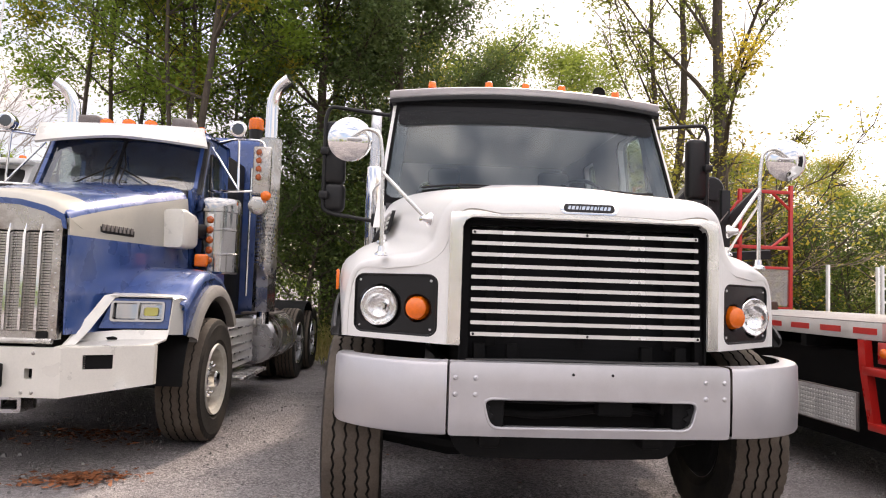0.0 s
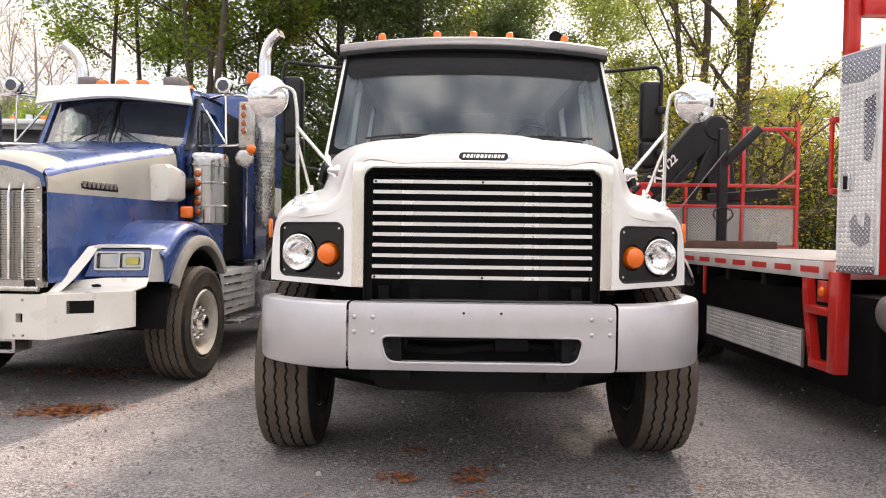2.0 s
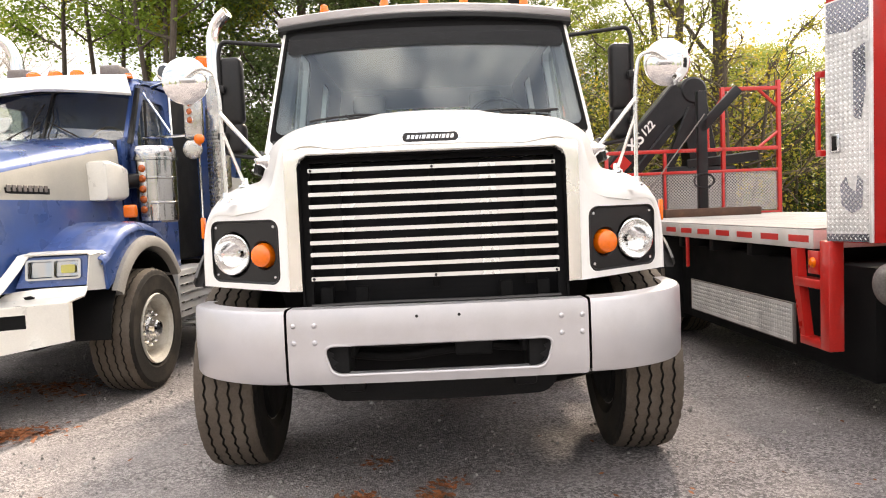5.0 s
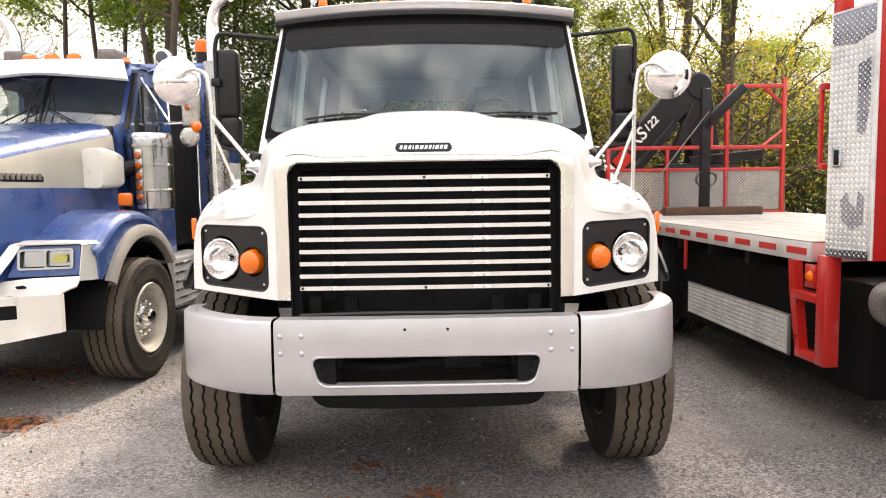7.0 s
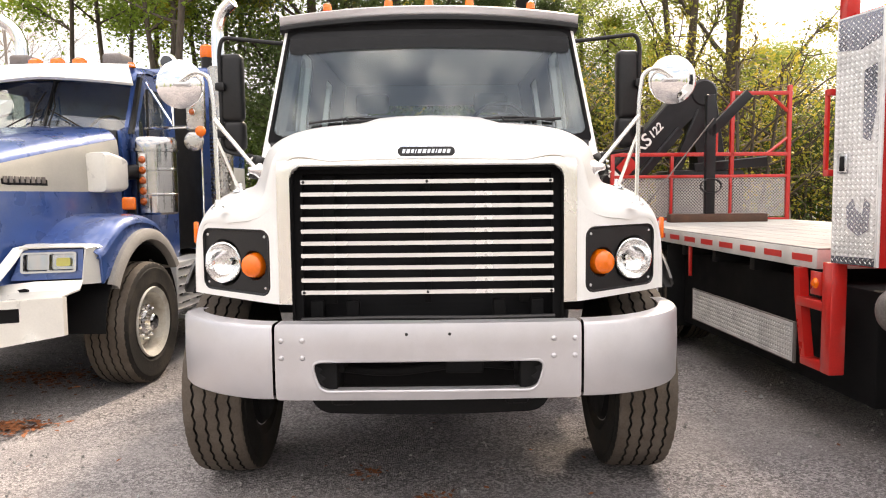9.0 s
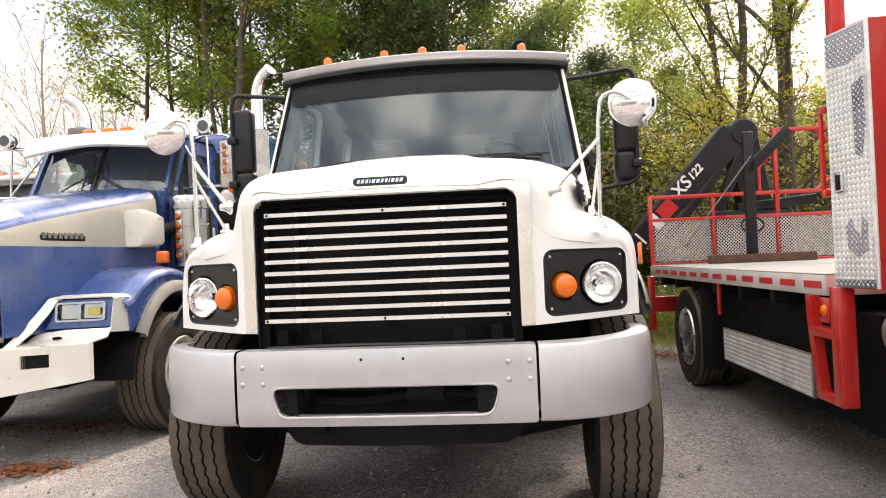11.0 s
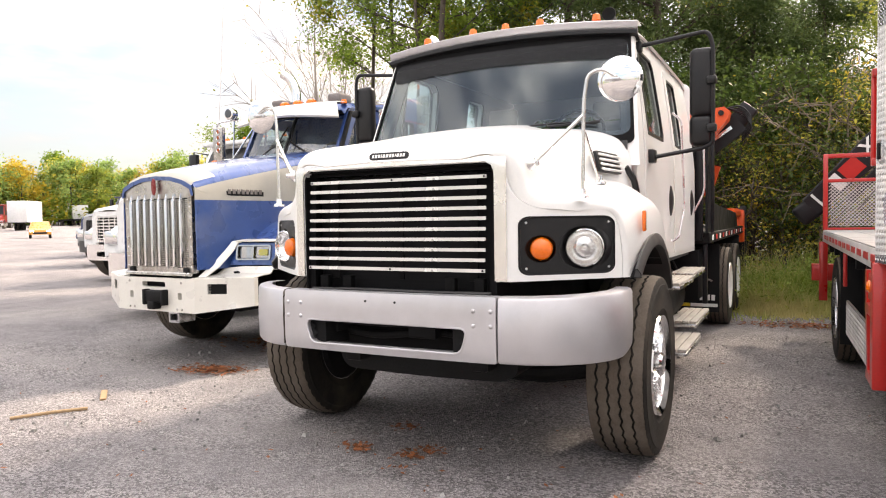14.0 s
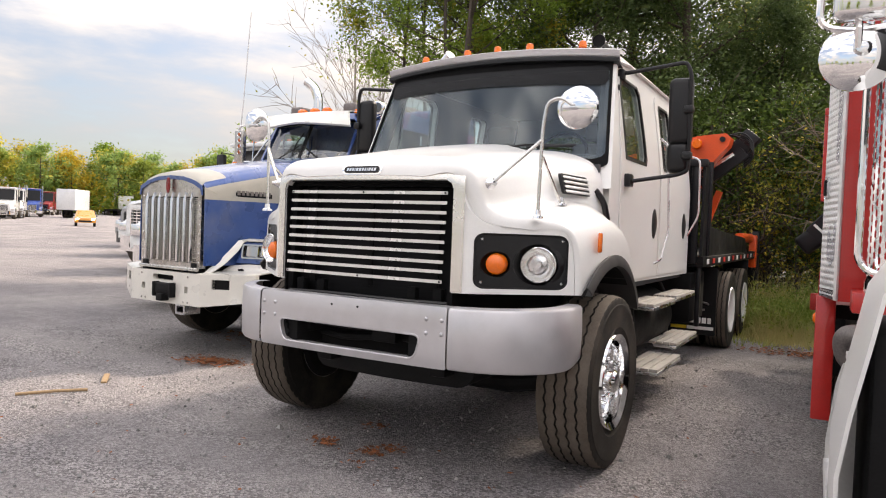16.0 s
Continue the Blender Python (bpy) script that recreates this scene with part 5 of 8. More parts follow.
# fenders with lamp pods
KP = [(0.60, 0.965), (0.61, 1.10), (0.64, 1.235), (0.74, 1.29), (0.90, 1.40), (1.10, 1.48), (1.38, 1.495), (1.65, 1.43), (1.88, 1.27), (2.04, 1.05)]
kp = [(p.x, p.y) for p in spline([(a, b2, 0) for a, b2 in KP], 4)]
for s in (-1, 1):
    sec = []
    for y, z in kp:
        xi = 0.54 + 0.11 * max(0, min(1, y / 2.2))
        sec.append([(s * xi, y, z + 0.01), (s * (xi + 0.2), y, z + 0.006), (s * 1.07, y, z), (s * 1.13, y, z - 0.01), (s * 1.172, y + 0.005, z - 0.035), (s * 1.184, y + 0.008, z - 0.075)])
    # the top skin starts behind the lamp panel
    part("fender", thicken(loft(sec[8:]), -0.01), M_BLUE, kw, "blue front fender", 60)
    arch2 = [(1.41 - 0.745 * math.cos(radians(a)), 0.54 + 0.83 * math.sin(radians(a))) for a in range(138, 34, -6)]
    outl = [(y, z - 0.06) for y, z in kp[8:] if z > 1.06] 
    part("fender_side", sheet([(0.70, 0.97), (0.68, 1.16)] + outl + arch2, (), lambda u, v: (s * 1.181, u, v), (-s * 0.02, 0, 0), 0.12), M_BLUE, kw)
    sec = []
    for a in range(30, 146, 6):
        c, d = math.cos(radians(a)), math.sin(radians(a))
        sec.append([(s * (1.195 + o), 1.41 - (r0) * c, 0.54 + (r0 + 0.085) * d) for r0, o in ((0.75, -0.02), (0.745, 0.02), (0.70, 0.045), (0.65, 0.035), (0.64, -0.2))])
    part("fender_flare", thicken(loft(sec), 0.008), mat("faded_rubber_flare", (0.30, 0.28, 0.255), 0.7, var=0.2) if s < 0 else bpy.data.materials["faded_rubber_flare"], kw, "faded rubber flare", 50)
    part("wheel_housing", thicken(loft([[(s * 0.60, 1.41 - math.cos(radians(a)) * 0.68, 0.56 + math.sin(radians(a)) * 0.68), (s * 1.16, 1.41 - math.cos(radians(a)) * 0.68, 0.56 + math.sin(radians(a)) * 0.68)] for a in range(0, 181, 12)]), 0.01), M_DARK, kw)
    # lamp pod: cream sweep round a blue recess with two square lamps
    def pod(u, v, back=0.0):
        return (s * (u + 0.05), 0.385 + (u - 0.66) * 0.34 + (v - 1.0) * 0.12 + back, v + 0.03)
    part("lamp_panel", sheet([(0.585, 1.0), (0.66, 1.225), (1.05, 1.225), (1.05, 1.0)], [rrect(0.66, 1.015, 1.055, 1.205, 0.015, 3)], lambda u, v: pod(u, v, 0.03), None, 0.1, (0, 0.08, 0)), M_BLUE, kw)
    part("sweep", thicken(loft([[(s * 0.545, 0.05, 0.93), (s * 0.62, 0.08, 0.93)], [(s * 0.57, 0.20, 1.04), (s * 0.64, 0.25, 1.03)], [(s * 0.62, 0.32, 1.17), (s * 0.68, 0.38, 1.16)], [(s * 0.66, 0.40, 1.275), (s * 0.73, 0.42, 1.262)], [(s * 0.68, 0.46, 1.286), (s * 0.75, 0.44, 1.27)]]), 0.012), M_CREAM, kw, "cream fender sweep", 60)
    part("pod_top", thicken(loft([[(s * 0.70, 0.41, 1.268), (s * 0.90, 0.475, 1.268), (s * 1.11, 0.55, 1.266), (s * 1.125, 0.56, 1.25)], [(s * 0.66, 0.56, 1.282), (s * 0.90, 0.58, 1.285), (s * 1.125, 0.62, 1.28), (s * 1.142, 0.63, 1.26)], [(s * 0.60, 0.72, 1.279), (s * 0.90, 0.72, 1.276), (s * 1.14, 0.72, 1.27), (s * 1.165, 0.72, 1.25)]]), -0.012), M_CREAM, kw, "cream top of the lamp pod", 60)
    part("pod_side", thicken(loft([[(s * 1.105, 0.535, 0.985), (s * 1.125, 0.56, 1.252)], [(s * 1.14, 0.62, 0.98), (s * 1.145, 0.64, 1.262)], [(s * 1.172, 0.74, 0.975), (s * 1.172, 0.76, 1.24)]]), 0.012), M_CREAM, kw, "dusty cream side of the lamp pod", 60)
    part("fender_tray", thicken(loft([[(s * 0.53, -0.02, 0.922), (s * 0.53, 0.30, 0.94), (s * 0.58, 0.37, 1.0)], [(s * 0.80, 0.09, 0.925), (s * 0.80, 0.38, 0.95), (s * 0.80, 0.43, 1.02)], [(s * 1.10, 0.24, 0.93), (s * 1.11, 0.48, 0.955), (s * 1.11, 0.54, 1.02)]]), 0.012), M_CREAM, kw, "cream shelf above the bumper")
    lb = part("headlamp_housing", sheet(rrect(0.658, 1.017, 1.052, 1.208, 0.02, 3), [rrect(0.675, 0.832, 1.067, 1.193, 0.012, 3), rrect(0.842, 1.0, 1.067, 1.193, 0.012, 3)], lambda u, v: pod(u, v, 0.005), None, 0.06, (0, 0.05, 0)), M_CANIS, kw, "chrome double headlamp housing")
    for i, (a, c) in enumerate(((0.682, 0.831), (0.843, 0.993))):
        part("reflector", sheet(rrect(a, c, 1.072, 1.188, 0.012, 3), (), lambda u, v: pod(u, v, 0.06 - 2.5 * ((u - (a + c) / 2) ** 2)), None, 0.03), M_CANIS, lb)
        ln = part("lens", sheet(rrect(a, c, 1.072, 1.188, 0.012, 3), (), lambda u, v: pod(u, v, 0.015 + 1.2 * ((u - (a + c) / 2) ** 2)), None, 0.03), M_LENS, lb, "clear square lens")
        ln.visible_shadow = False
        if i:
            part("fog_strip", sheet(rrect(a + 0.03, c - 0.03, 1.098, 1.160, 0.012, 3), (), lambda u, v: pod(u, v, 0.035), (0, 0.006, 0), 0.05), mat("yellow_fog_glass", (0.55, 0.50, 0.10), 0.25, var=0.1) if s < 0 else bpy.data.materials["yellow_fog_glass"], lb, "yellow fog insert")
    # fender signal
    part("turn_signal", box(s * 0.975, s * 1.095, 1.42, 1.475, 1.535, 1.65, 0.02, 3), M_AMBER, kw, "square amber turn signal")
    part("stalk", box(s * 1.0, s * 1.07, 1.475, 1.52, 1.40, 1.64, 0.01), M_DARK, kw)

# cab
def kscreen(u, v):
    return (u * (0.86 - 0.03 * v), 2.26 + 0.26 * v + 0.10 * abs(u) ** 1.5, 2.37 + 0.52 * v)
part("windscreen_frame", sheet([(-1.04, -0.06), (1.04, -0.06), (1.04, 1.06), (-1.04, 1.06)], [rrect(-1.0, -0.012, 0.0, 1.0, 0.06), rrect(0.012, 1.0, 0.0, 1.0, 0.06)], kscreen, (0, 0.05, 0), 0.1), M_BLACK, kw)
for s in (-1, 1):
    a, c = sorted((s * 0.012, s * 1.0))
    ob = part("windscreen_pane", sheet(rrect(a - 0.01, c + 0.01, 0.0, 1.0, 0.06), (), lambda u, v: Vector(kscreen(u, v)) + Vector((0, 0.02, 0)), None, 0.1), M_DGLASS, kw, "flat split windscreen pane")
    ob.visible_shadow = False
    part("wiper", tube([Vector(kscreen(s * 0.10, -0.02)) + Vector((0, -0.05, 0)), Vector(kscreen(s * 0.12, 0.45)) + Vector((0, -0.04, 0)), Vector(kscreen(s * 0.05, 0.75)) + Vector((0, -0.03, 0))], 0.009, 8), M_BLACK, kw, "black wiper")
    part("wiper", tube([Vector(kscreen(s * 0.05, 0.40)) + Vector((0, -0.03, 0)), Vector(kscreen(s * 0.35, 0.16)) + Vector((0, -0.03, 0)), Vector(kscreen(s * 0.55, -0.01)) + Vector((0, -0.03, 0))], 0.008, 6), M_BLACK, kw)
    so = [(2.22, 1.02), (2.22, 2.36), (2.36, 2.40), (2.62, 2.92), (2.70, 2.98), (3.42, 2.98), (3.42, 1.02)]
    kwin = [(2.52, 2.16), (2.56, 2.46), (2.74, 2.80), (2.80, 2.83), (3.20, 2.83), (3.25, 2.78), (3.25, 2.16)]
    part("cab_side", sheet(so, [kwin], lambda u, v: (s * (0.86 - 0.05 * max(0, v - 2.3)), u, v), (-s * 0.04, 0, 0), 0.15), M_BLUE, kw)
    dr = part("door", sheet([(2.42, 1.10), (2.42, 2.35), (2.68, 2.88), (3.33, 2.88), (3.33, 1.10)], [kwin, rrect(2.95, 3.03, 1.66, 1.84, 0.02, 2)], lambda u, v: (s * (0.872 - 0.05 * max(0, v - 2.3)), u, v), (-s * 0.01, 0, 0), 0.15), M_BLUE, kw, "blue cab door with cream band")
    part("door_band", sheet([(2.43, 1.62), (2.43, 2.02), (3.32, 2.02), (3.32, 1.62)], [rrect(2.95, 3.03, 1.66, 1.84, 0.02, 2)], lambda u, v: (s * 0.8745, u, v), (-s * 0.002, 0, 0), 0.2), M_CREAM, dr)
    part("handle", box(s * 0.855, s * 0.885, 2.96, 3.02, 1.67, 1.83, 0.008), M_BLACK, dr)
    ob = part("window", sheet(kwin, (), lambda u, v: (s * (0.845 - 0.05 * max(0, v - 2.3)), u, v), None, 0.2), M_DGLASS, dr)
    ob.visible_shadow = False
    part("window_divider", tube([(s * 0.865, 2.74, 2.18), (s * 0.845, 2.80, 2.82)], 0.014, 6), M_BLACK, dr)
    # brackets and mirror
    mb = part("door_mirror", tube(bend([(s * 0.86, 2.42, 2.87), (s * 1.10, 2.25, 2.88), (s * 1.38, 2.20, 2.86), (s * 1.40, 2.20, 2.30), (s * 1.38, 2.2, 2.26)], 0.08), 0.013, 8), M_CHROME, kw, "stainless door mirror with amber lamps")
    part("bar", tube([(s * 0.80, 2.30, 2.335), (s * 1.38, 2.20, 2.34)], 0.015, 8), M_CHROME, mb)
    part("bar", tube([(s * 0.80, 2.36, 2.80), (s * 1.12, 2.24, 2.35)], 0.012, 8), M_CHROME, mb)
    part("bar", tube([(s * 1.10, 2.26, 2.88), (s * 1.12, 2.24, 2.33)], 0.012, 8), M_CHROME, mb)
    part("mirror_back", box(s * 1.27, s * 1.45, 2.18, 2.26, 2.30, 2.80, 0.02, 3), M_STAIN, mb, "stainless mirror back")
    for k in range(4):
        part("amber_lamp", turned([(-0.018, 0), (-0.016, 0.016), (-0.006, 0.026), (-0.004, 0.034), (0, 0.036)], "y", 18, (s * 1.335, 2.18, 2.735 - k * 0.085)), M_AMBERD, mb)
        part("lamp_ring", turned([(-0.008, 0.027), (-0.012, 0.031), (-0.004, 0.036)], "y", 18, (s * 1.335, 2.178, 2.735 - k * 0.085)), M_CHROME, mb)
    part("convex_mirror", turned([(-0.012, 0), (-0.011, 0.05), (-0.008, 0.09), (0.0, 0.10), (0.01, 0.10)], "y", 28, (s * 1.33, 2.22, 2.20)), M_STAIN, mb)
    part("amber_lamp", turned([(-0.03, 0), (-0.026, 0.03), (-0.01, 0.05), (0.01, 0.052)], "y", 20, (s * 1.42, 2.17, 2.29)), M_AMBER, mb, "round amber lamp")
    # spot lamp
    sp = part("spot_lamp", turned([(-0.08, 0.0), (-0.078, 0.07), (-0.072, 0.085), (-0.05, 0.09), (0.03, 0.075), (0.07, 0.03), (0.075, 0)], "y", 24, (s * 1.11, 2.24, 2.965)), M_CHROME, kw, "chrome spot lamp")
    part("lens", turned([(-0.084, 0.0), (-0.081, 0.06)], "y", 24, (s * 1.11, 2.24, 2.965)), mat("pale_lens", (0.09, 0.10, 0.11), 0.10, 0.4, var=0.15, fine=150) if s < 0 else bpy.data.materials["pale_lens"], sp)
    part("bracket", tube([(s * 1.11, 2.25, 2.90), (s * 0.85, 2.45, 2.86)], 0.015, 6), M_BLACK, sp)
    # air cleaner with amber strip and intake
    bm = turned([(1.48, 0.0), (1.48, 0.165), (1.50, 0.18), (1.66, 0.182), (1.665, 0.187), (1.68, 0.187), (1.685, 0.182), (1.90, 0.182), (1.905, 0.187), (1.92, 0.187), (1.925, 0.182), (2.08, 0.182), (2.085, 0.195), (2.11, 0.195), (2.115, 0.185), (2.19, 0.185), (2.22, 0.17), (2.23, 0.0)], "z", 36, (0, 0, 0))
    bmesh.ops.transform(bm, matrix=Matrix.Translation((s * 0.985, 2.08, 0)) @ Matrix.Diagonal((1.16, 1.16, 1, 1)), verts=bm.verts[:])
    ac = part("air_cleaner", bm, M_CANIS, kw, "chrome air cleaner canister")
    part("lamp_strip", box(s * 0.940, s * 1.010, 1.848, 1.90, 1.54, 2.06, 0.01), M_STAIN, ac)
    for k in range(5):
        part("amber_lamp", turned([(-0.022, 0), (-0.02, 0.02), (-0.008, 0.031), (0, 0.036)], "y", 18, (s * 0.975, 1.845, 2.0 - k * 0.098)), M_AMBERD, ac)
    part("intake_duct", tube(bend([(s * 0.95, 2.0, 1.90), (s * 0.83, 1.80, 1.88), (s * 0.80, 1.62, 1.86)], 0.05), 0.07, 14), M_BLACK, ac)
    rows = []
    for y, x0, x1, z0, z1 in ((1.66, 0.76, 0.86, 1.72, 2.00), (1.58, 0.74, 0.87, 1.70, 2.02), (1.36, 0.68, 0.86, 1.69, 2.05), (1.30, 0.665, 0.845, 1.70, 2.04)):
        rows.append([(s * (x + 0.05), y + 0.04, z) for x, z in rrect(x0, x1, z0, z1, 0.04, 4)])
    part("intake_scoop", loft(rows, True, True), M_CREAM, ac, "cream intake scoop")
    # stacks
    st = part("exhaust_pipe", tube(bend([(s * 1.13, 3.62, 0.95), (s * 1.13, 3.62, 3.62), (s * 1.20, 3.60, 3.80), (s * 1.34, 3.56, 3.90)], 0.16, 8), 0.075, 20), M_CHROME, kw, "tall polished exhaust pipe")
    prof = [(s * (1.13 + 0.135 * math.cos(a)), 3.62 - 0.135 * math.sin(a)) for a in [math.pi * k / 10 for k in range(11)]]
    arc = math.pi * 0.135
    part("heat_shield", sheet([(0, 1.10), (arc, 1.10), (arc, 3.17), (0, 3.17)], [ellipse(0.09 + 0.03 * i + (0.015 if j % 2 else 0), 1.68 + 0.045 * j, 0.0095, 0.0125, 6) for i in range(9) for j in range(20)], lambda u, v: (s * (1.13 - 0.135 * math.cos(u / 0.135)), 3.62 - 0.135 * math.sin(u / 0.135), v), None, 0.12), M_STAIN, st, "perforated stainless heat shield")
    part("side_pole", tube([(s * 0.98, 3.30, 1.25), (s * 0.98, 3.30, 2.75)], 0.014, 8), M_CHROME, kw)
    # tank, steps
    tk = part("fuel_tank", turned([(3.55, 0.0), (3.56, 0.26), (3.60, 0.30), (4.95, 0.30), (4.99, 0.26), (5.0, 0.0)], "y", 36, (s * 1.0, 0, 0.72)), M_ALU, kw, "polished aluminium fuel tank")
    for y in (3.85, 4.65):
        part("strap", turned([(y, 0.302), (y, 0.31), (y + 0.06, 0.31), (y + 0.06, 0.302)], "y", 36, (s * 1.0, 0, 0.72)), M_WORN, tk)
    part("tank_step", box(s * 0.85, s * 1.25, 3.6, 4.3, 1.02, 1.05, 0.01), M_WORN, kw)
    part("cab_step", box(s * 0.95, s * 1.22, 2.45, 3.5, 0.38, 0.42, 0.01), M_ALU, kw, "aluminium cab step")
    part("tool_box", box(s * 0.62, s * 1.05, 2.35, 3.45, 0.48, 0.98, 0.02), M_DECKW, kw, "ribbed aluminium step box")
    for k in range(5):
        part("rib", box(s * 1.05, s * 1.062, 2.38, 3.42, 0.54 + k * 0.09, 0.56 + k * 0.09, 0.004), M_ALU, kw)
    part("mud_flap", box(s * 0.75, s * 1.1, 2.06, 2.09, 0.35, 1.0, 0.005), M_DARK, kw)
    part("frame_rail", box(s * 0.38, s * 0.46, 0.0, 8.4, 0.75, 1.02, 0.01), M_DARK, kw)
    part("rear_fender", thicken(loft([[(s * 0.6, 6.4 + 0.62 * math.cos(radians(a)), 0.52 + 0.62 * math.sin(radians(a))), (s * 1.2, 6.4 + 0.62 * math.cos(radians(a)), 0.52 + 0.62 * math.sin(radians(a)))] for a in range(10, 171, 10)]), 0.01), M_DARK, kw)
part("cab_roof", loft([[(x, y, z - 0.05 * x * x - (0.05 if abs(x) > 0.8 else 0)) for x in (-0.86, -0.8, -0.6, -0.3, 0, 0.3, 0.6, 0.8, 0.86)] for y, z in ((2.52, 2.95), (2.58, 3.03), (2.8, 3.07), (3.4, 3.09), (3.45, 3.0))]), M_BLUE, kw, "blue cab roof", 60)
part("cab_back", box(-0.85, 0.85, 3.40, 3.43, 1.0, 3.0), M_BLUE, kw)
part("cab_floor", box(-0.85, 0.85, 2.25, 3.42, 1.0, 1.06), M_INT, kw)
part("firewall", box(-0.80, 0.80, 2.21, 2.25, 1.0, 2.36), M_INT, kw)
part("dashboard", box(-0.80, 0.80, 2.34, 2.62, 2.12, 2.36, 0.03), M_INT, kw)
for x in (-0.42, 0.42):
    part("seat", box(x - 0.24, x + 0.24, 2.95, 3.08, 1.6, 2.55, 0.06, 3), M_INT, kw)
part("steering_wheel", tube([(0.42 + 0.22 * math.cos(a), 2.72 + 0.08 * math.sin(a), 2.36 + 0.2 * math.sin(a)) for a in [math.tau * k / 24 for k in range(24)]], 0.015, 8, closed=True), M_BLACK, kw)
part("sleeper", box(-1.02, 1.02, 3.78, 4.75, 1.0, 3.22, 0.10, 4), M_BLUE, kw, "blue sleeper box")
for s in (-1, 1):
    part("sleeper_band", box(s * 1.02, s * 1.024, 3.9, 4.65, 1.62, 2.02, 0.001, 1), M_CREAM, kw)
part("sleeper_boot", box(-0.75, 0.78, 3.06, 3.78, 1.05, 2.85, 0.03), M_DARK, kw)
# visor with a raised middle
vis = []
for k in range(-10, 11):
    u = k / 10
    zl = 2.86 - 0.06 * abs(u) ** 1.3
    vis.append([(u * 0.83 + 0.04, 2.50, 3.03 - 0.02 * u * u), (u * 0.86 + 0.06, 2.30, 3.00 - 0.02 * u * u), (u * 0.90 + 0.08, 2.16 + 0.10 * u * u, zl), (u * 0.895 + 0.08, 2.175 + 0.10 * u * u, zl - 0.015)])
part("sun_visor", thicken(loft(vis), -0.008), M_CREAM, kw, "cream drop sun visor", 60)
for x in (-0.80, -0.24, 0.0, 0.24, 0.80):
    part("marker_light", turned([(0.075, 0.0), (0.07, 0.04), (0.05, 0.068), (0.0, 0.075)] if abs(x) < 0.5 else [(0.05, 0.0), (0.045, 0.03), (0.0, 0.045)], "z", 18, (x, 2.58, 3.04 - 0.05 * x * x)), M_AMBER, kw, "amber roof marker light")
for s in (-1, 1):
    part("roof_box", box(s * 0.52 - 0.11, s * 0.52 + 0.11, 2.7, 2.95, 3.05, 3.18, 0.03, 3), M_WORN, kw, "grey roof horn cover")
# the cab stands close behind the short bonnet
CAB_FIT = Matrix.Translation((-0.015, -0.36, -0.08)) @ Matrix.Diagonal((0.93, 1, 1, 1))
for o in kw.children_recursive:
    own = o if o.parent == kw else o.parent
    if own.name.split(".")[0] in ("windscreen_frame", "windscreen_pane", "wiper", "cab_side", "door", "cab_roof", "cab_back", "cab_floor", "firewall", "dashboard", "seat", "steering_wheel", "sun_visor", "marker_light", "roof_box"):
        o.data.transform(CAB_FIT)
# the far side's mirror, lamp and pipe stand wider; the near pipe a little forward
for kind, far, near in (("door_mirror", (-0.12, 0, 0), (0, 0, 0)), ("spot_lamp", (-0.12, 0, 0), (0, 0, 0)), ("exhaust_pipe", (-0.16, 0, -0.13), (0.02, -0.15, -0.03))):
    for own in [o for o in kw.children if o.name.split(".")[0] == kind]:
        step = Matrix.Translation(far if own.data.vertices[0].co.x < 0 else near)
        for o in [own] + own.children_recursive:
            o.data.transform(step)
bc = part("beacon", turned([(3.34, 0.0), (3.34, 0.09), (3.37, 0.095), (3.47, 0.09), (3.49, 0.07), (3.495, 0.0)], "z", 24, (0.855, 3.92, 0)), M_AMBER, kw, "amber beacon")
part("base", turned([(3.20, 0.0), (3.20, 0.08), (3.34, 0.085), (3.34, 0)], "z", 20, (0.855, 3.92, 0)), M_BLACK, bc)
part("antenna", tube([(-1.50, 2.20, 2.5), (-1.44, 2.22, 3.2), (-1.36, 2.25, 4.5)], 0.008, 6), M_WHITE, kw, "thin white whip antenna")
part("fifth_wheel", box(-0.45, 0.45, 5.9, 6.8, 1.02, 1.20, 0.05), M_DARK, kw)
# black filler block added to darken the space below the tractor
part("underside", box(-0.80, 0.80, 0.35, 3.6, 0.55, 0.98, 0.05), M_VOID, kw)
part("front_axle", tube([(-0.9, 1.41, 0.5), (0.9, 1.41, 0.5)], 0.06, 8), M_DARK, kw)
pair(kw, 1.06, 1.41, 0.538, "steer")
pair(kw, 1.06, 5.75, 0.518, "dual_alu")
pair(kw, 1.06, 7.05, 0.518, "dual_alu")

# ---- the red and white flatbed with a crane at its tail ----
red = thing("flatbed_truck", "red flatbed truck with checker plate box and black crane", "truck", pose(2.5, 1.1, 0, 0, 0, 1.9))


def checker(parent, name, width, height, m, label=""):
    """A plate with raised lozenges, facing -y of m, from its lower left corner."""
    b = sheet([(0, 0), (width, 0), (width, height), (0, height)], (), lambda u, v: (u, 0, v), (0, 0.004, 0), 0.5)
    k, row = 0, 0
    z = 0.02
    while z < height - 0.015:
        x = 0.015 + (0.017 if row % 2 else 0)
        while x < width - 0.012:
            a = radians(45 if row % 2 else -45)
            c, d = math.cos(a), math.sin(a)
            l, w = 0.0135, 0.0050
            q = [b.verts.new((x + c * l, -0.0005, z + d * l)), b.verts.new((x - d * w, -0.0005, z + c * w)), b.verts.new((x - c * l, -0.0005, z - d * l)), b.verts.new((x + d * w, -0.0005, z - c * w))]
            t = b.verts.new((x, -0.0048, z))
            for i in range(4):
                b.faces.new((q[i], q[(i + 1) % 4], t))
            x += 0.034
            k += 1
        z += 0.017
        row += 1
    bmesh.ops.transform(b, matrix=m, verts=b.verts[:])
    return part(name, b, M_PLATE, parent, label, 20)


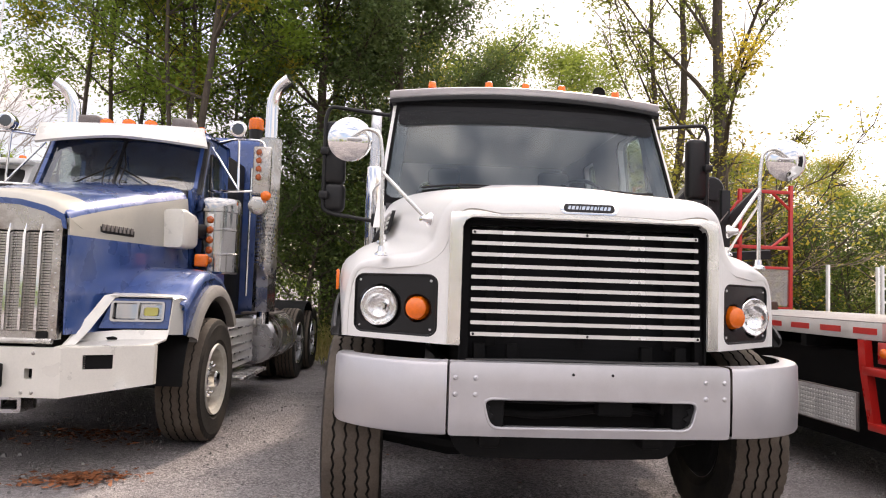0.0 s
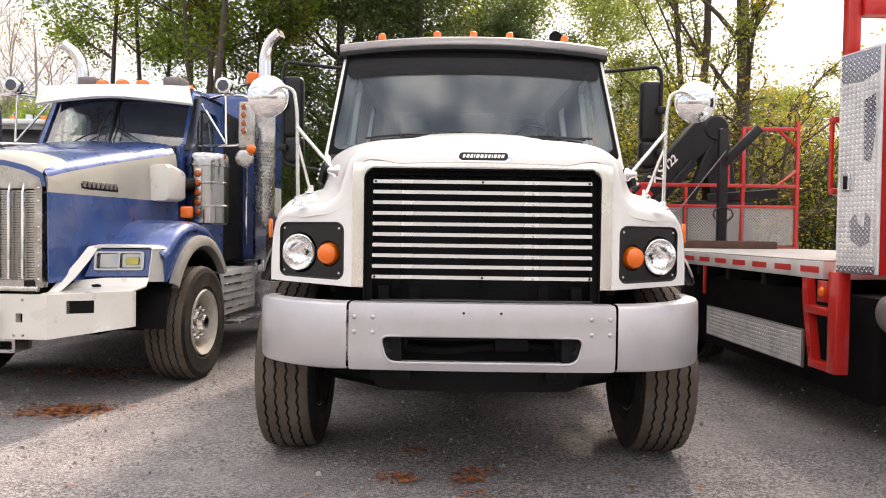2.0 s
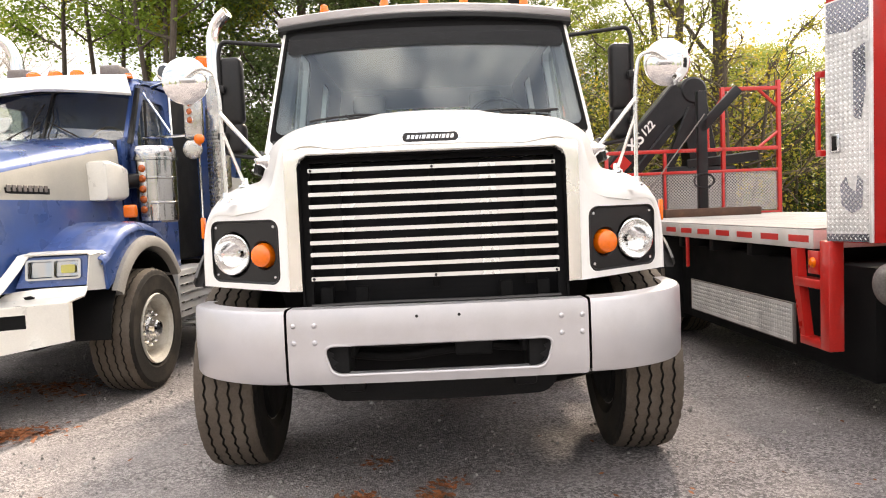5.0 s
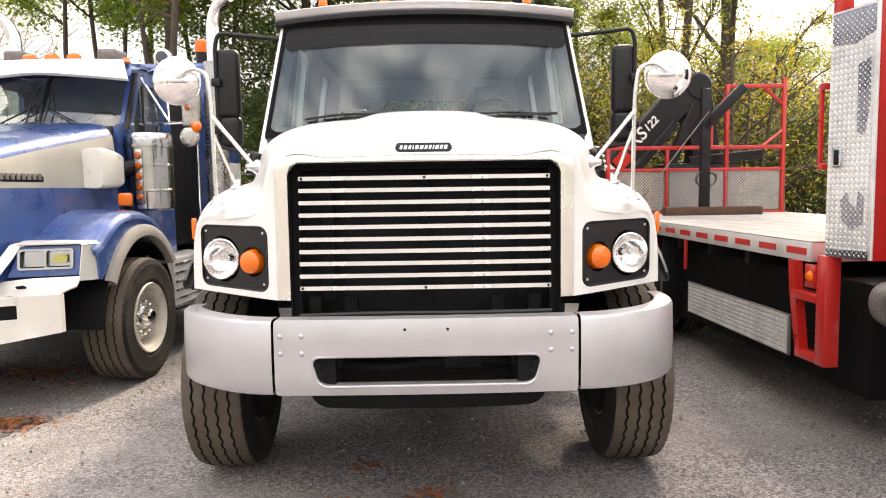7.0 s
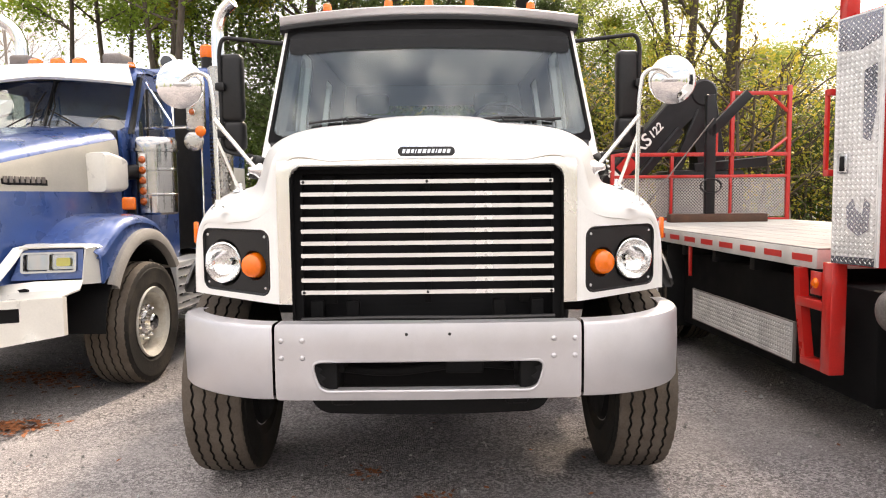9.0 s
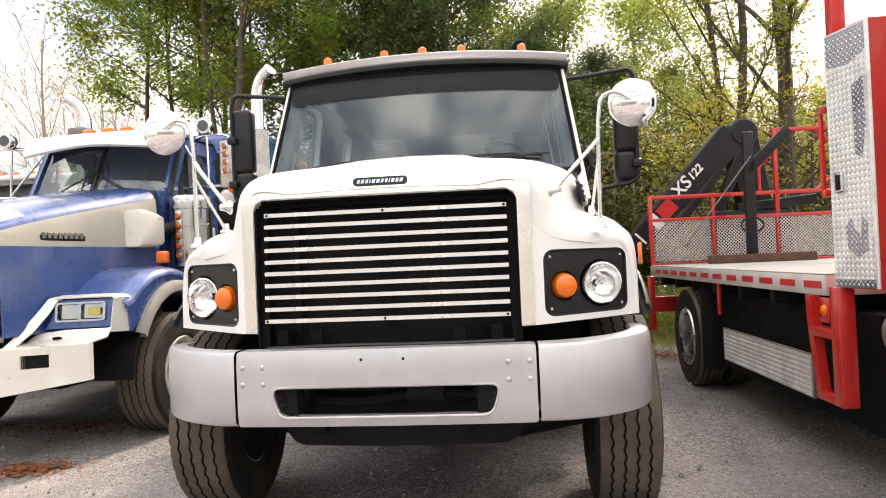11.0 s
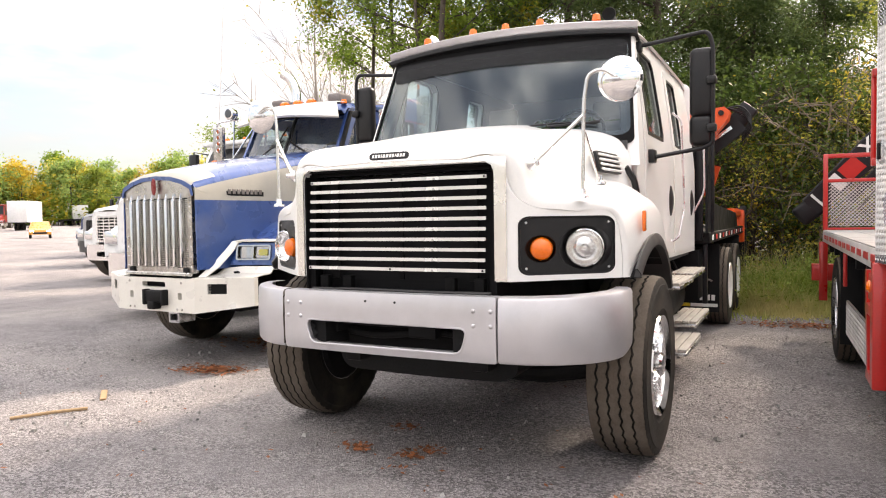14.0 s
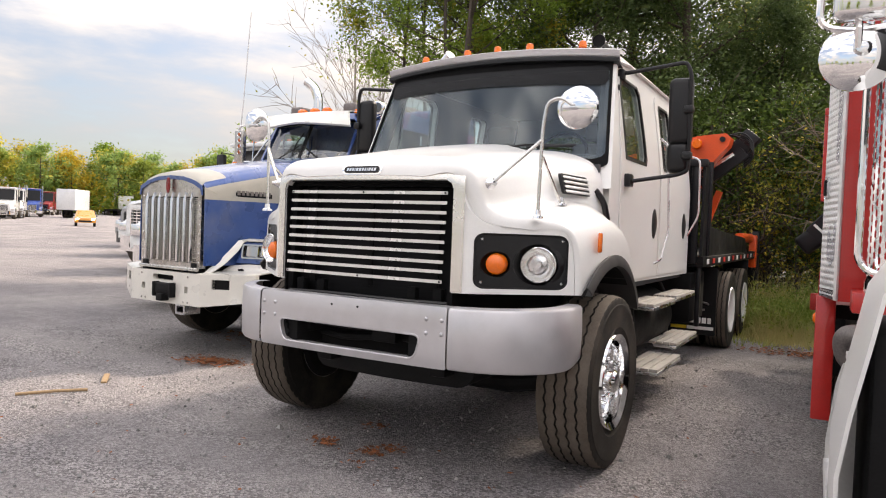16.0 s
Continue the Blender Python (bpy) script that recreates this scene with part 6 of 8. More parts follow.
# deck with taped edge
dk = part("deck", box(0.0, 2.42, 0.27, 5.10, 1.135, 1.262, 0.006), M_DECKW, red, "aluminium deck with red and white taped edge")
for k in range(12):
    y = 0.32 + k * 0.385
    part("reflector", box(-0.0035, 0.001, y, y + 0.245, 1.177, 1.223, 0.0005, 1), M_REFL, dk)
for k in range(9):
    x = 0.0 + 0.269 * k
    part("plank", box(x + 0.004, x + 0.264, 0.27, 5.10, 1.2625, 1.272, 0.003, 1), M_DECKP, dk)
for s, x in ((-1, 0.75), (1, 1.65)):
    part("frame_rail", box(x - 0.05, x + 0.05, -3.0, 5.6, 0.78, 1.12, 0.01), M_DARK, red)
for k in range(7):
    part("cross_member", box(0.05, 2.37, 0.5 + k * 0.7, 0.58 + k * 0.7, 1.03, 1.134, 0.005), M_DARK, red)
# one black block stands in for the shade below the deck
part("undercover", box(0.20, 2.2, -0.05, 3.0, 0.30, 1.03, 0.02), M_VOID, red, "black block put in for the shade under the deck")
for sx in (0.0, 1.0):
    wheel(red, pose(0.165, 3.62, 0.518, 0, 0, 180) if sx == 0 else pose(2.255, 3.62, 0.518), "dual_alu")
part("mud_flap", box(0.03, 0.62, 3.02, 3.04, 0.25, 1.1, 0.004), M_DARK, red)
part("axle", tube([(0.2, 3.62, 0.52), (2.2, 3.62, 0.52)], 0.08, 10), M_DARK, red)
# step ladder in red tube
ld = part("ladder", box(-0.05, 0.05, 0.02, 0.12, 0.50, 1.20, 0.008), M_RED, red, "red steel side ladder")
part("rail", loft([[(-0.04, 0.30, 0.53), (0.02, 0.30, 0.53), (0.02, 0.36, 0.53), (-0.04, 0.36, 0.53)], [(-0.04, 0.38, 0.93), (0.02, 0.38, 0.93), (0.02, 0.45, 0.93), (-0.04, 0.45, 0.93)], [(-0.04, 0.40, 1.135), (0.02, 0.40, 1.135), (0.02, 0.47, 1.135), (-0.04, 0.47, 1.135)]], True, True), M_RED, ld)
part("rung", box(-0.045, 0.04, 0.10, 0.42, 0.885, 0.945, 0.006), M_RED, ld)
part("rung", box(-0.045, 0.04, 0.08, 0.36, 0.50, 0.555, 0.006), M_RED, ld)
part("bracket", box(-0.045, -0.03, 0.14, 0.26, 0.98, 1.13, 0.004), M_RED, ld)
part("marker_light", turned([(-0.02, 0), (-0.018, 0.02), (-0.006, 0.034), (0.005, 0.036)], "x", 20, (-0.045, 0.20, 1.055)), M_AMBER, red, "round amber marker light")
checker(red, "skirt_plate", 1.75, 0.27, pose(0.02, 2.32, 0.46, 0, 0, -90), "checker plate side skirt")
part("skirt_frame", box(0.022, 0.04, 0.55, 2.34, 0.45, 0.74, 0.004), M_WORN, red)
part("hanger", box(0.0, 0.03, 2.37, 2.40, 0.85, 1.135, 0.006), M_RED, red, "red hanger bracket")
# box behind the cab: angled checker plate, red front
bx = part("storage_box", loft([[(-0.031, 0.06, z), (0.041, -0.256, z), (2.38, -0.256, z), (2.42, 0.06, z), (2.40, 0.11, z), (0.02, 0.11, z)] for z in (1.195, 2.665)], True, True), M_RED, red, "red steel storage box")
ang = math.degrees(math.atan2(-0.320, 0.073))
L = math.hypot(0.073, 0.320)
checker(bx, "checker_panel", L, 1.46, pose(-0.037, 0.060, 1.2, 0, 0, ang), "bright checker plate side panel")
for pts in ([(0.01, 1.27), (0.01, 1.45), (0.275, 1.45), (0.275, 1.30), (0.15, 1.25)], [(0.18, 0.74), (0.175, 1.13), (0.25, 1.16), (0.255, 0.90), (0.225, 0.72)], [(0.10, 0.22), (0.09, 0.34), (0.13, 0.40), (0.15, 0.33), (0.19, 0.30), (0.20, 0.40), (0.235, 0.36), (0.23, 0.21), (0.17, 0.17)], [(0.005, 0.0), (0.005, 0.045), (0.27, 0.05), (0.27, 0.0)]):
    wp_ = sheet(pts, (), lambda u, v: (u * 1.16, -0.0012, v), (0, 0.0008, 0), 0.3)
    bmesh.ops.transform(wp_, matrix=pose(-0.037, 0.060, 1.2, 0, 0, ang), verts=wp_.verts[:])
    part("worn_patch", wp_, M_BARE, bx, "bare metal where the film has peeled")
part("panel_edge", tube([(0.037, -0.262, 1.2), (0.037, -0.262, 2.66)], 0.012, 8), M_PLATE, bx)
lt = part("latch", box(-0.035, 0.035, -0.012, 0.0, -0.06, 0.06, 0.012, 3, m=pose(-0.020, -0.016, 1.80, 0, 0, ang)), M_ALU, bx, "recessed paddle latch")
part("pull", box(-0.015, 0.015, -0.022, -0.01, -0.045, 0.045, 0.006, 2, m=pose(-0.020, -0.016, 1.80, 0, 0, ang)), M_DARK, bx)
hr = part("headache_rack", box(0.0, 0.08, 0.03, 0.11, 2.60, 3.42, 0.006), M_RED, red, "red headache rack above the box")
part("beam", box(0.085, 2.30, 0.0, 0.10, 2.93, 3.05, 0.006), M_RED, hr)
part("beam", box(0.085, 2.30, 0.0, 0.10, 3.36, 3.44, 0.006), M_RED, hr)
part("post", box(2.30, 2.42, 0.0, 0.10, 2.60, 3.42, 0.006), M_RED, hr)
rl = part("grab_rail", box(-0.055, -0.03, 0.12, 0.145, 1.74, 2.26, 0.005), M_RED, red, "red grab rail")
for z in (1.75, 2.24):
    part("lug", box(-0.055, 0.01, 0.09, 0.14, z - 0.02, z + 0.02, 0.004), M_RED, rl)
# stack guard, stack and elbow in front of the box
part("stack_guard", sheet([(0, 1.27), (0.5, 1.27), (0.5, 3.3), (0, 3.3)], [rrect(0.035 + 0.03 * i, 0.047 + 0.03 * i, 1.33 + 0.05 * j + (0.025 if i % 2 else 0), 1.366 + 0.05 * j + (0.025 if i % 2 else 0), 0.005, 1) for i in range(15) for j in range(38)],
     lambda u, v: (0.15 + 0.16 - 0.16 * math.cos(min(u, 0.25) / 0.16) if u < 0.25 else 0.31 + 0.16 * math.sin((u - 0.25) / 0.16), -0.46 - 0.16 * (math.sin(u / 0.16) if u < 0.25 else math.cos((u - 0.25) / 0.16)), v), None, 0.12), M_CHROME, red, "perforated chrome stack guard")
part("guard_rail", tube(bend([(0.115, -0.55, 3.3), (0.115, -0.55, 1.42), (0.17, -0.58, 1.36), (0.24, -0.60, 1.36)], 0.06), 0.018, 10), M_CHROME, red, "chrome grab rail")
part("bracket", box(0.10, 0.6, -0.60, -0.35, 1.17, 1.27, 0.006), M_RED, red)
el = part("exhaust_elbow", tube(bend([(0.62, -0.50, 1.06), (0.30, -0.42, 1.05), (0.08, -0.30, 1.03), (0.10, -0.26, 0.90), (0.34, -0.30, 0.76), (0.6, -0.3, 0.72)], 0.11, 8), 0.055, 18), M_WORN, red, "worn exhaust elbow with rusty clamps")
for a_ in ((0.20, -0.37, 1.042), (0.42, -0.45, 1.054)):
    part("clamp", tube([Vector(a_) - Vector((0.022, 0.005, 0)), Vector(a_) + Vector((0.022, 0.005, 0))], 0.063, 18), M_RUST, el, "rusty clamp ring")

# white cab side with mirrors, fender shell and step
def cab_row(y, w, z0, z1, tuck=0.07):
    return [(1.21 - w, y, z0), (1.21 - w, y, min(2.0, z1 - 0.2)), (1.21 - w + tuck, y, z1 - 0.10), (1.21 - w + tuck + 0.12, y, z1), (1.21, y, z1 + 0.03), (1.21 + w - tuck - 0.12, y, z1), (1.21 + w - tuck, y, z1 - 0.10), (1.21 + w, y, min(2.0, z1 - 0.2)), (1.21 + w, y, z0)]


wc = part("cab", loft([cab_row(-2.18, 0.86, 0.95, 2.05), cab_row(-1.98, 0.90, 0.95, 2.72), cab_row(-1.85, 0.91, 0.95, 2.88), cab_row(-0.80, 0.91, 0.95, 2.90), cab_row(-0.72, 0.88, 0.95, 2.82)], False, True), M_WHITE, red, "white truck cab", 40)
part("windscreen", sheet(rrect(-0.76, 0.76, 0.10, 0.88, 0.08), (), lambda u, v: (1.21 + u * (1 - 0.06 * v), -2.20 + 0.21 * v - 0.02 * (1 - u * u), 2.05 + 0.68 * v), (0, 0.01, 0), 0.15), M_BLACK, wc, "dark windscreen")
for s in (-1, 1):
    part("side_window", sheet([(-1.80, 2.05), (-1.72, 2.66), (-1.10, 2.68), (-1.05, 2.05)], (), lambda u, v: (1.21 + s * (0.917 - 0.075 * max(0, v - 2.0)), u, v), (-s * 0.01, 0, 0), 0.2), M_BLACK, wc, "dark side window")
    part("door_handle", box(1.21 + s * 0.912, 1.21 + s * 0.93, -1.12, -0.98, 1.80, 1.84, 0.006), M_CHROME, wc)
    part("front_fender", thicken(loft([[(1.21 + s * 0.55, y, z), (1.21 + s * 0.82, y, z), (1.21 + s * 0.90, y, z - 0.06)] for y, z in ((-3.42, 0.90), (-3.40, 1.15), (-3.2, 1.32), (-2.85, 1.38), (-2.5, 1.32), (-2.3, 1.10))]), 0.02), M_WHITE, red, "white front fender", 50)
    wheel(red, pose(1.21 + s * 0.74, -2.85, 0.538, 0, 0, 0 if s > 0 else 180), "steer")
    part("headlamp", box(1.21 + s * 0.58, 1.21 + s * 0.84, -3.44, -3.36, 1.02, 1.20, 0.03, 2), M_CHROME, red)
part("bonnet", loft([cab_row(-3.40, 0.54, 0.95, 1.68), cab_row(-3.30, 0.60, 0.95, 1.78), cab_row(-2.7, 0.70, 0.95, 1.92), cab_row(-2.15, 0.82, 0.95, 2.04)], False, True), M_WHITE, red, "white bonnet", 40)
gr_ = part("grille", sheet(rrect(0.77, 1.65, 0.98, 1.60, 0.06), (), lambda u, v: (u, -3.415, v), (0, 0.01, 0), 0.2), M_BLACK, red, "chrome-barred grille")
for k in range(7):
    part("grille_bar", box(0.79, 1.63, -3.43, -3.416, 1.03 + k * 0.08, 1.06 + k * 0.08, 0.004, 1), M_CHROME, gr_)
part("front_bumper", box(0.28, 2.14, -3.62, -3.46, 0.50, 0.86, 0.05, 3), M_CHROME, red, "chrome front bumper")
fair = [(0.03, 0.42), (0.02, 0.62), (0.018, 0.82), (0.045, 1.0), (0.085, 1.2), (0.115, 1.36), (0.19, 1.48), (0.45, 1.53)]
part("cab_fairing", thicken(loft([[(x, y, z) for x, z in fair] for y in (-2.1, -1.8, -1.5, -1.42)]), 0.012), M_WHITE, red, "white curved fairing under the cab", 60)
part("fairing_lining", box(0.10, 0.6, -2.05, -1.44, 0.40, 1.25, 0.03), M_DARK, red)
stp = part("tank_step", sheet([(0.02, 0.46), (0.02, 0.56), (0.05, 0.83), (0.075, 0.93), (0.18, 0.985), (0.50, 1.0), (0.50, 0.46)], [rrect(0.20, 0.44, 0.56, 0.88, 0.08, 4)], lambda u, v: (u, -0.62, v), (0, -0.012, 0), 0.1), M_DECKW, red, "bright aluminium step bracket by the tank")
part("bracket_plate", sheet([(0.02, 0.46), (0.02, 0.56), (0.05, 0.83), (0.075, 0.93), (0.18, 0.985), (0.50, 1.0), (0.50, 0.46)], [rrect(0.20, 0.44, 0.56, 0.88, 0.08, 4)], lambda u, v: (u, -1.36, v), (0, 0.012, 0), 0.1), M_DECKW, stp)
part("lower_tread", box(0.015, 0.32, -1.37, -0.61, 0.42, 0.468, 0.008), M_DECKW, stp)
part("upper_tread", box(0.085, 0.36, -1.37, -0.61, 0.955, 0.992, 0.008), M_DECKW, stp)
checker(stp, "tread_plate", 0.29, 0.72, pose(0.02, -1.35, 0.4705, -90, 0, 0), "checker plate step tread")
part("fuel_tank", turned([(-1.95, 0.0), (-1.94, 0.26), (-1.90, 0.30), (-0.78, 0.30), (-0.74, 0.26), (-0.73, 0.0)], "y", 32, (0.52, 0, 0.72)), M_ALU, red, "polished aluminium fuel tank")
wm = part("door_mirror", box(-0.05, 0.15, -1.55, -1.46, 2.30, 2.82, 0.035, 3), M_CHROME, red, "chrome door mirror with round convex mirror")
part("convex_mirror", turned([(-0.035, 0), (-0.03, 0.06), (-0.012, 0.112), (0.0, 0.122), (0.012, 0.122), (0.014, 0)], "y", 36, (0.035, -1.50, 2.175)), M_MIRROR, wm)
part("stem", tube([(0.035, -1.54, 2.20), (0.035, -1.56, 2.26), (0.035, -1.50, 2.32)], 0.014, 8), M_CHROME, wm)
part("clamp", turned([(-0.05, 0), (-0.048, 0.02), (-0.03, 0.032), (-0.02, 0.034)], "y", 16, (0.05, -1.50, 2.20)), M_CHROME, wm)
part("hoop", tube(bend([(0.32, -1.45, 2.87), (-0.08, -1.51, 2.86), (-0.09, -1.51, 2.29), (0.03, -1.51, 2.265), (0.17, -1.51, 2.28), (0.18, -1.51, 2.86)], 0.05), 0.013, 8), M_CHROME, wm)
# rack before the crane: rails, mesh panels, high right half
rk = part("rack", box(0.0, 0.05, 5.06, 5.11, 1.265, 2.17, 0.004), M_RED, red, "red tube rack with expanded-metal panels")
for x0, x1, y0, y1, z0, z1 in ((0.05, 2.37, 5.06, 5.11, 2.12, 2.17), (0.05, 2.37, 5.06, 5.11, 1.835, 1.875), (0.05, 2.37, 5.06, 5.11, 1.275, 1.30), (0.80, 0.84, 5.06, 5.11, 1.875, 2.12), (1.60, 1.65, 5.06, 5.11, 1.875, 2.97), (2.37, 2.42, 5.06, 5.11, 1.265, 3.05), (1.65, 2.37, 5.06, 5.11, 2.92, 2.97), (0.80, 0.83, 5.06, 5.11, 1.30, 1.835), (1.60, 1.63, 5.06, 5.11, 1.30, 1.835)):
    part("tube", box(x0, x1, y0, y1, z0, z1, 0.004), M_RED, rk)
for a, c in (((2.12, 2.93), (2.38, 2.70)), ((2.12, 2.16), (2.38, 2.36)), ((1.62, 2.70), (1.40, 2.45))):
    part("gusset", tube([(a[0], 5.085, a[1]), (c[0], 5.085, c[1])], 0.022, 6), M_RED, rk)
part("tube", tube([(1.42, 5.085, 2.15), (1.42, 5.085, 2.55), (1.60, 5.085, 2.80)], 0.02, 6), M_RED, rk)
bm = bmesh.new()
for x0, x1 in ((0.06, 0.80), (0.84, 1.60), (1.64, 2.37)):
    nx, nz = int((x1 - x0) / 0.042), int(0.53 / 0.021)
    for i in range(nx):
        for j in range(nz):
            cx, cz = x0 + 0.021 + i * 0.042 + (0.021 if j % 2 else 0), 1.305 + 0.012 + j * 0.021
            for sx in (-1, 1):
                p0, p1 = Vector((cx + sx * 0.021, 5.085, cz)), Vector((cx, 5.085, cz + 0.021))
                d = (p1 - p0).normalized()
                n = Vector((-d.z, 0, d.x)) * 0.0042
                v = [bm.verts.new(q) for q in (p0 - n, p1 - n, p1 + n, p0 + n)]
                bm.faces.new(v)
part("mesh_panel", bm, M_DECKW, rk, "expanded-metal panel")
# things standing on the deck
sd = thing("steel_stand", "black steel post on a rusty beam standing on deck", "stand", pose(2.5, 1.1, 0, 0, 0, 1.9))
part("beam", box(0.57, 1.80, 4.42, 4.56, 1.272, 1.375, 0.006), M_RUST, sd, "rusty steel beam")
part("post", box(1.02, 1.14, 4.45, 4.53, 1.375, 2.84, 0.01), M_NAVY, sd)
part("arm", box(-0.06, 0.06, -0.04, 0.04, -0.1, 0.62, 0.01, m=pose(1.12, 4.49, 2.42, 0, 45, 0)), M_NAVY, sd)
part("strap", tube([(1.10, 4.44, 2.55), (0.30, 4.5, 1.50)], 0.008, 6), M_WORN, sd)
part("hook", tube([(1.08 + 0.13 * math.cos(a), 4.44, 1.72 + 0.09 * math.sin(a)) for a in [math.tau * k / 20 for k in range(20)]], 0.012, 6, closed=True), M_NAVY, sd)
# crane
cr = thing("loader_crane", "black knuckle boom crane folded at the deck's tail", "crane", pose(2.5, 1.1, 0, 0, 0, 1.9))


def beam(parent, name, a, c, h0, h1, wide, material, y, label=""):
    """A box girder from a to c in the plane y, h0 and h1 deep at its ends."""
    a, c = Vector((a[0], 0, a[1])), Vector((c[0], 0, c[1]))
    d = (c - a).normalized()
    n = Vector((-d.z, 0, d.x))
    rows = []
    for p, h in ((a, h0), (a + (c - a) * 0.04, h0 * 1.05), (a + (c - a) * 0.96, h1 * 1.05), (c, h1)):
        rows.append([p + n * (h / 2 - 0.015) + Vector((0, y - wide / 2, 0)), p + n * h / 2 + Vector((0, y - wide / 2 + 0.02, 0)), p + n * h / 2 + Vector((0, y + wide / 2 - 0.02, 0)), p + n * (h / 2 - 0.015) + Vector((0, y + wide / 2, 0)), p - n * h / 2 + Vector((0, y + wide / 2, 0)), p - n * h / 2 + Vector((0, y - wide / 2, 0))])
    return part(name, loft(rows, True, True), material, parent, label, 25)


A0, A1 = (-0.12, 1.55), (1.25, 2.97)
beam(cr, "boom", A0, A1, 0.24, 0.39, 0.26, M_NAVY, 5.55, "black main boom")
part("boom_tip", box(-0.16, 0.14, -0.12, 0.12, -0.13, 0.13, 0.05, 3, m=pose(-0.13, 5.55, 1.51, 0, -40, 0)), M_NAVY, cr)
dv = Vector((A1[0] - A0[0], 0, A1[1] - A0[1])).normalized()
rotb = math.degrees(math.atan2(dv.z, dv.x))
def on_boom(t, off=0.0):
    n = Vector((-dv.z, 0, dv.x))
    return Vector((A0[0], 5.55 - 0.135, A0[1])) + dv * t + n * off
for name, t0, t1, m_ in (("red_stripe", 0.52, 0.76, M_RED), ("white_label", 0.36, 0.48, M_TAPEW), ("white_band", 0.10, 0.13, M_TAPEW)):
    p = on_boom((t0 + t1) / 2)
    part(name, box(-(t1 - t0) / 2, (t1 - t0) / 2, -0.002, 0.002, -0.10, 0.10, 0.0005, 1, m=Matrix.Translation(p) @ pose(0, 0, 0, 0, -rotb, 0)), m_, cr)
for body_, size_, at_ in (("XS", 0.24, 0.84), ("122", 0.15, 1.14)):
    cu = bpy.data.curves.new("model_text", "FONT")
    cu.body, cu.size, cu.extrude, cu.align_x, cu.align_y, cu.shear, cu.offset = body_, size_, 0.001, "LEFT", "CENTER", 0.15, 0.004
    cu.materials.append(M_TAPEW)
    tx = new("model_text", cu)
    tx.parent = cr
    tx.matrix_basis = Matrix.Translation(on_boom(at_, 0.05) + Vector((0, -0.006, 0))) @ pose(0, 0, 0, 0, -rotb, 0) @ pose(0, 0, 0, 90, 0, 0)
beam(cr, "jib", (1.35, 3.05), (1.62, 1.6), 0.40, 0.36, 0.3, M_NAVY, 5.62, "black knuckle column")
beam(cr, "lift_ram", (0.85, 1.62), (1.35, 2.75), 0.13, 0.13, 0.12, M_NAVY, 5.45)
beam(cr, "lift_ram", (0.30, 1.62), (1.05, 2.50), 0.10, 0.10, 0.1, M_NAVY, 5.42)
part("knuckle", turned([(-0.18, 0.0), (-0.18, 0.16), (-0.15, 0.19), (0.15, 0.19), (0.18, 0.16), (0.18, 0)], "y", 28, (1.38, 5.58, 3.0)), M_NAVY, cr)
part("base", box(0.9, 1.9, 5.25, 5.95, 1.13, 1.95, 0.05), M_NAVY, cr, "black crane base")
beam(cr, "outer_boom", (1.2, 1.98), (2.2, 2.06), 0.11, 0.13, 0.2, M_NAVY, 5.35, "black outer boom")
part("stabiliser", box(-0.11, 0.35, 5.15, 5.30, 0.66, 0.86, 0.01), M_RED, cr, "red stabiliser arm")
part("stabiliser_leg", box(-0.03, 0.06, 5.14, 5.20, 0.42, 1.13, 0.008), M_RED, cr)

# ---- ground ----
def lie(x, y):
    """Height of the ground: level round the trucks, rising gently far off."""
    d = max(0.0, math.hypot(x, y) - 14)
    return 8.5e-5 * d * d if d < 150 else 8.5e-5 * 150 * 150 + (d - 150) * 0.0255 * 0.2


xs = sorted({round(v, 3) for v in [i * 0.35 for i in range(-45, 46)] + [s * (15 + 1.13 ** k * 6) for k in range(1, 44) for s in (-1, 1)]})
b = bmesh.new()
grid = {}
for i, x in enumerate(xs):
    for j, y in enumerate(xs):
        near = abs(x) < 16 and abs(y) < 16
        grid[i, j] = b.verts.new((x, y, lie(x, y) - 0.004 + ((noise.noise(Vector((x * 0.6, y * 0.6, 0))) * 0.012) if near and not (-6.5 < x < 5.5 and 0.3 < y < 9.5) else 0)))
for i in range(len(xs) - 1):
    for j in range(len(xs) - 1):
        b.faces.new((grid[i, j], grid[i + 1, j], grid[i + 1, j + 1], grid[i, j + 1]))


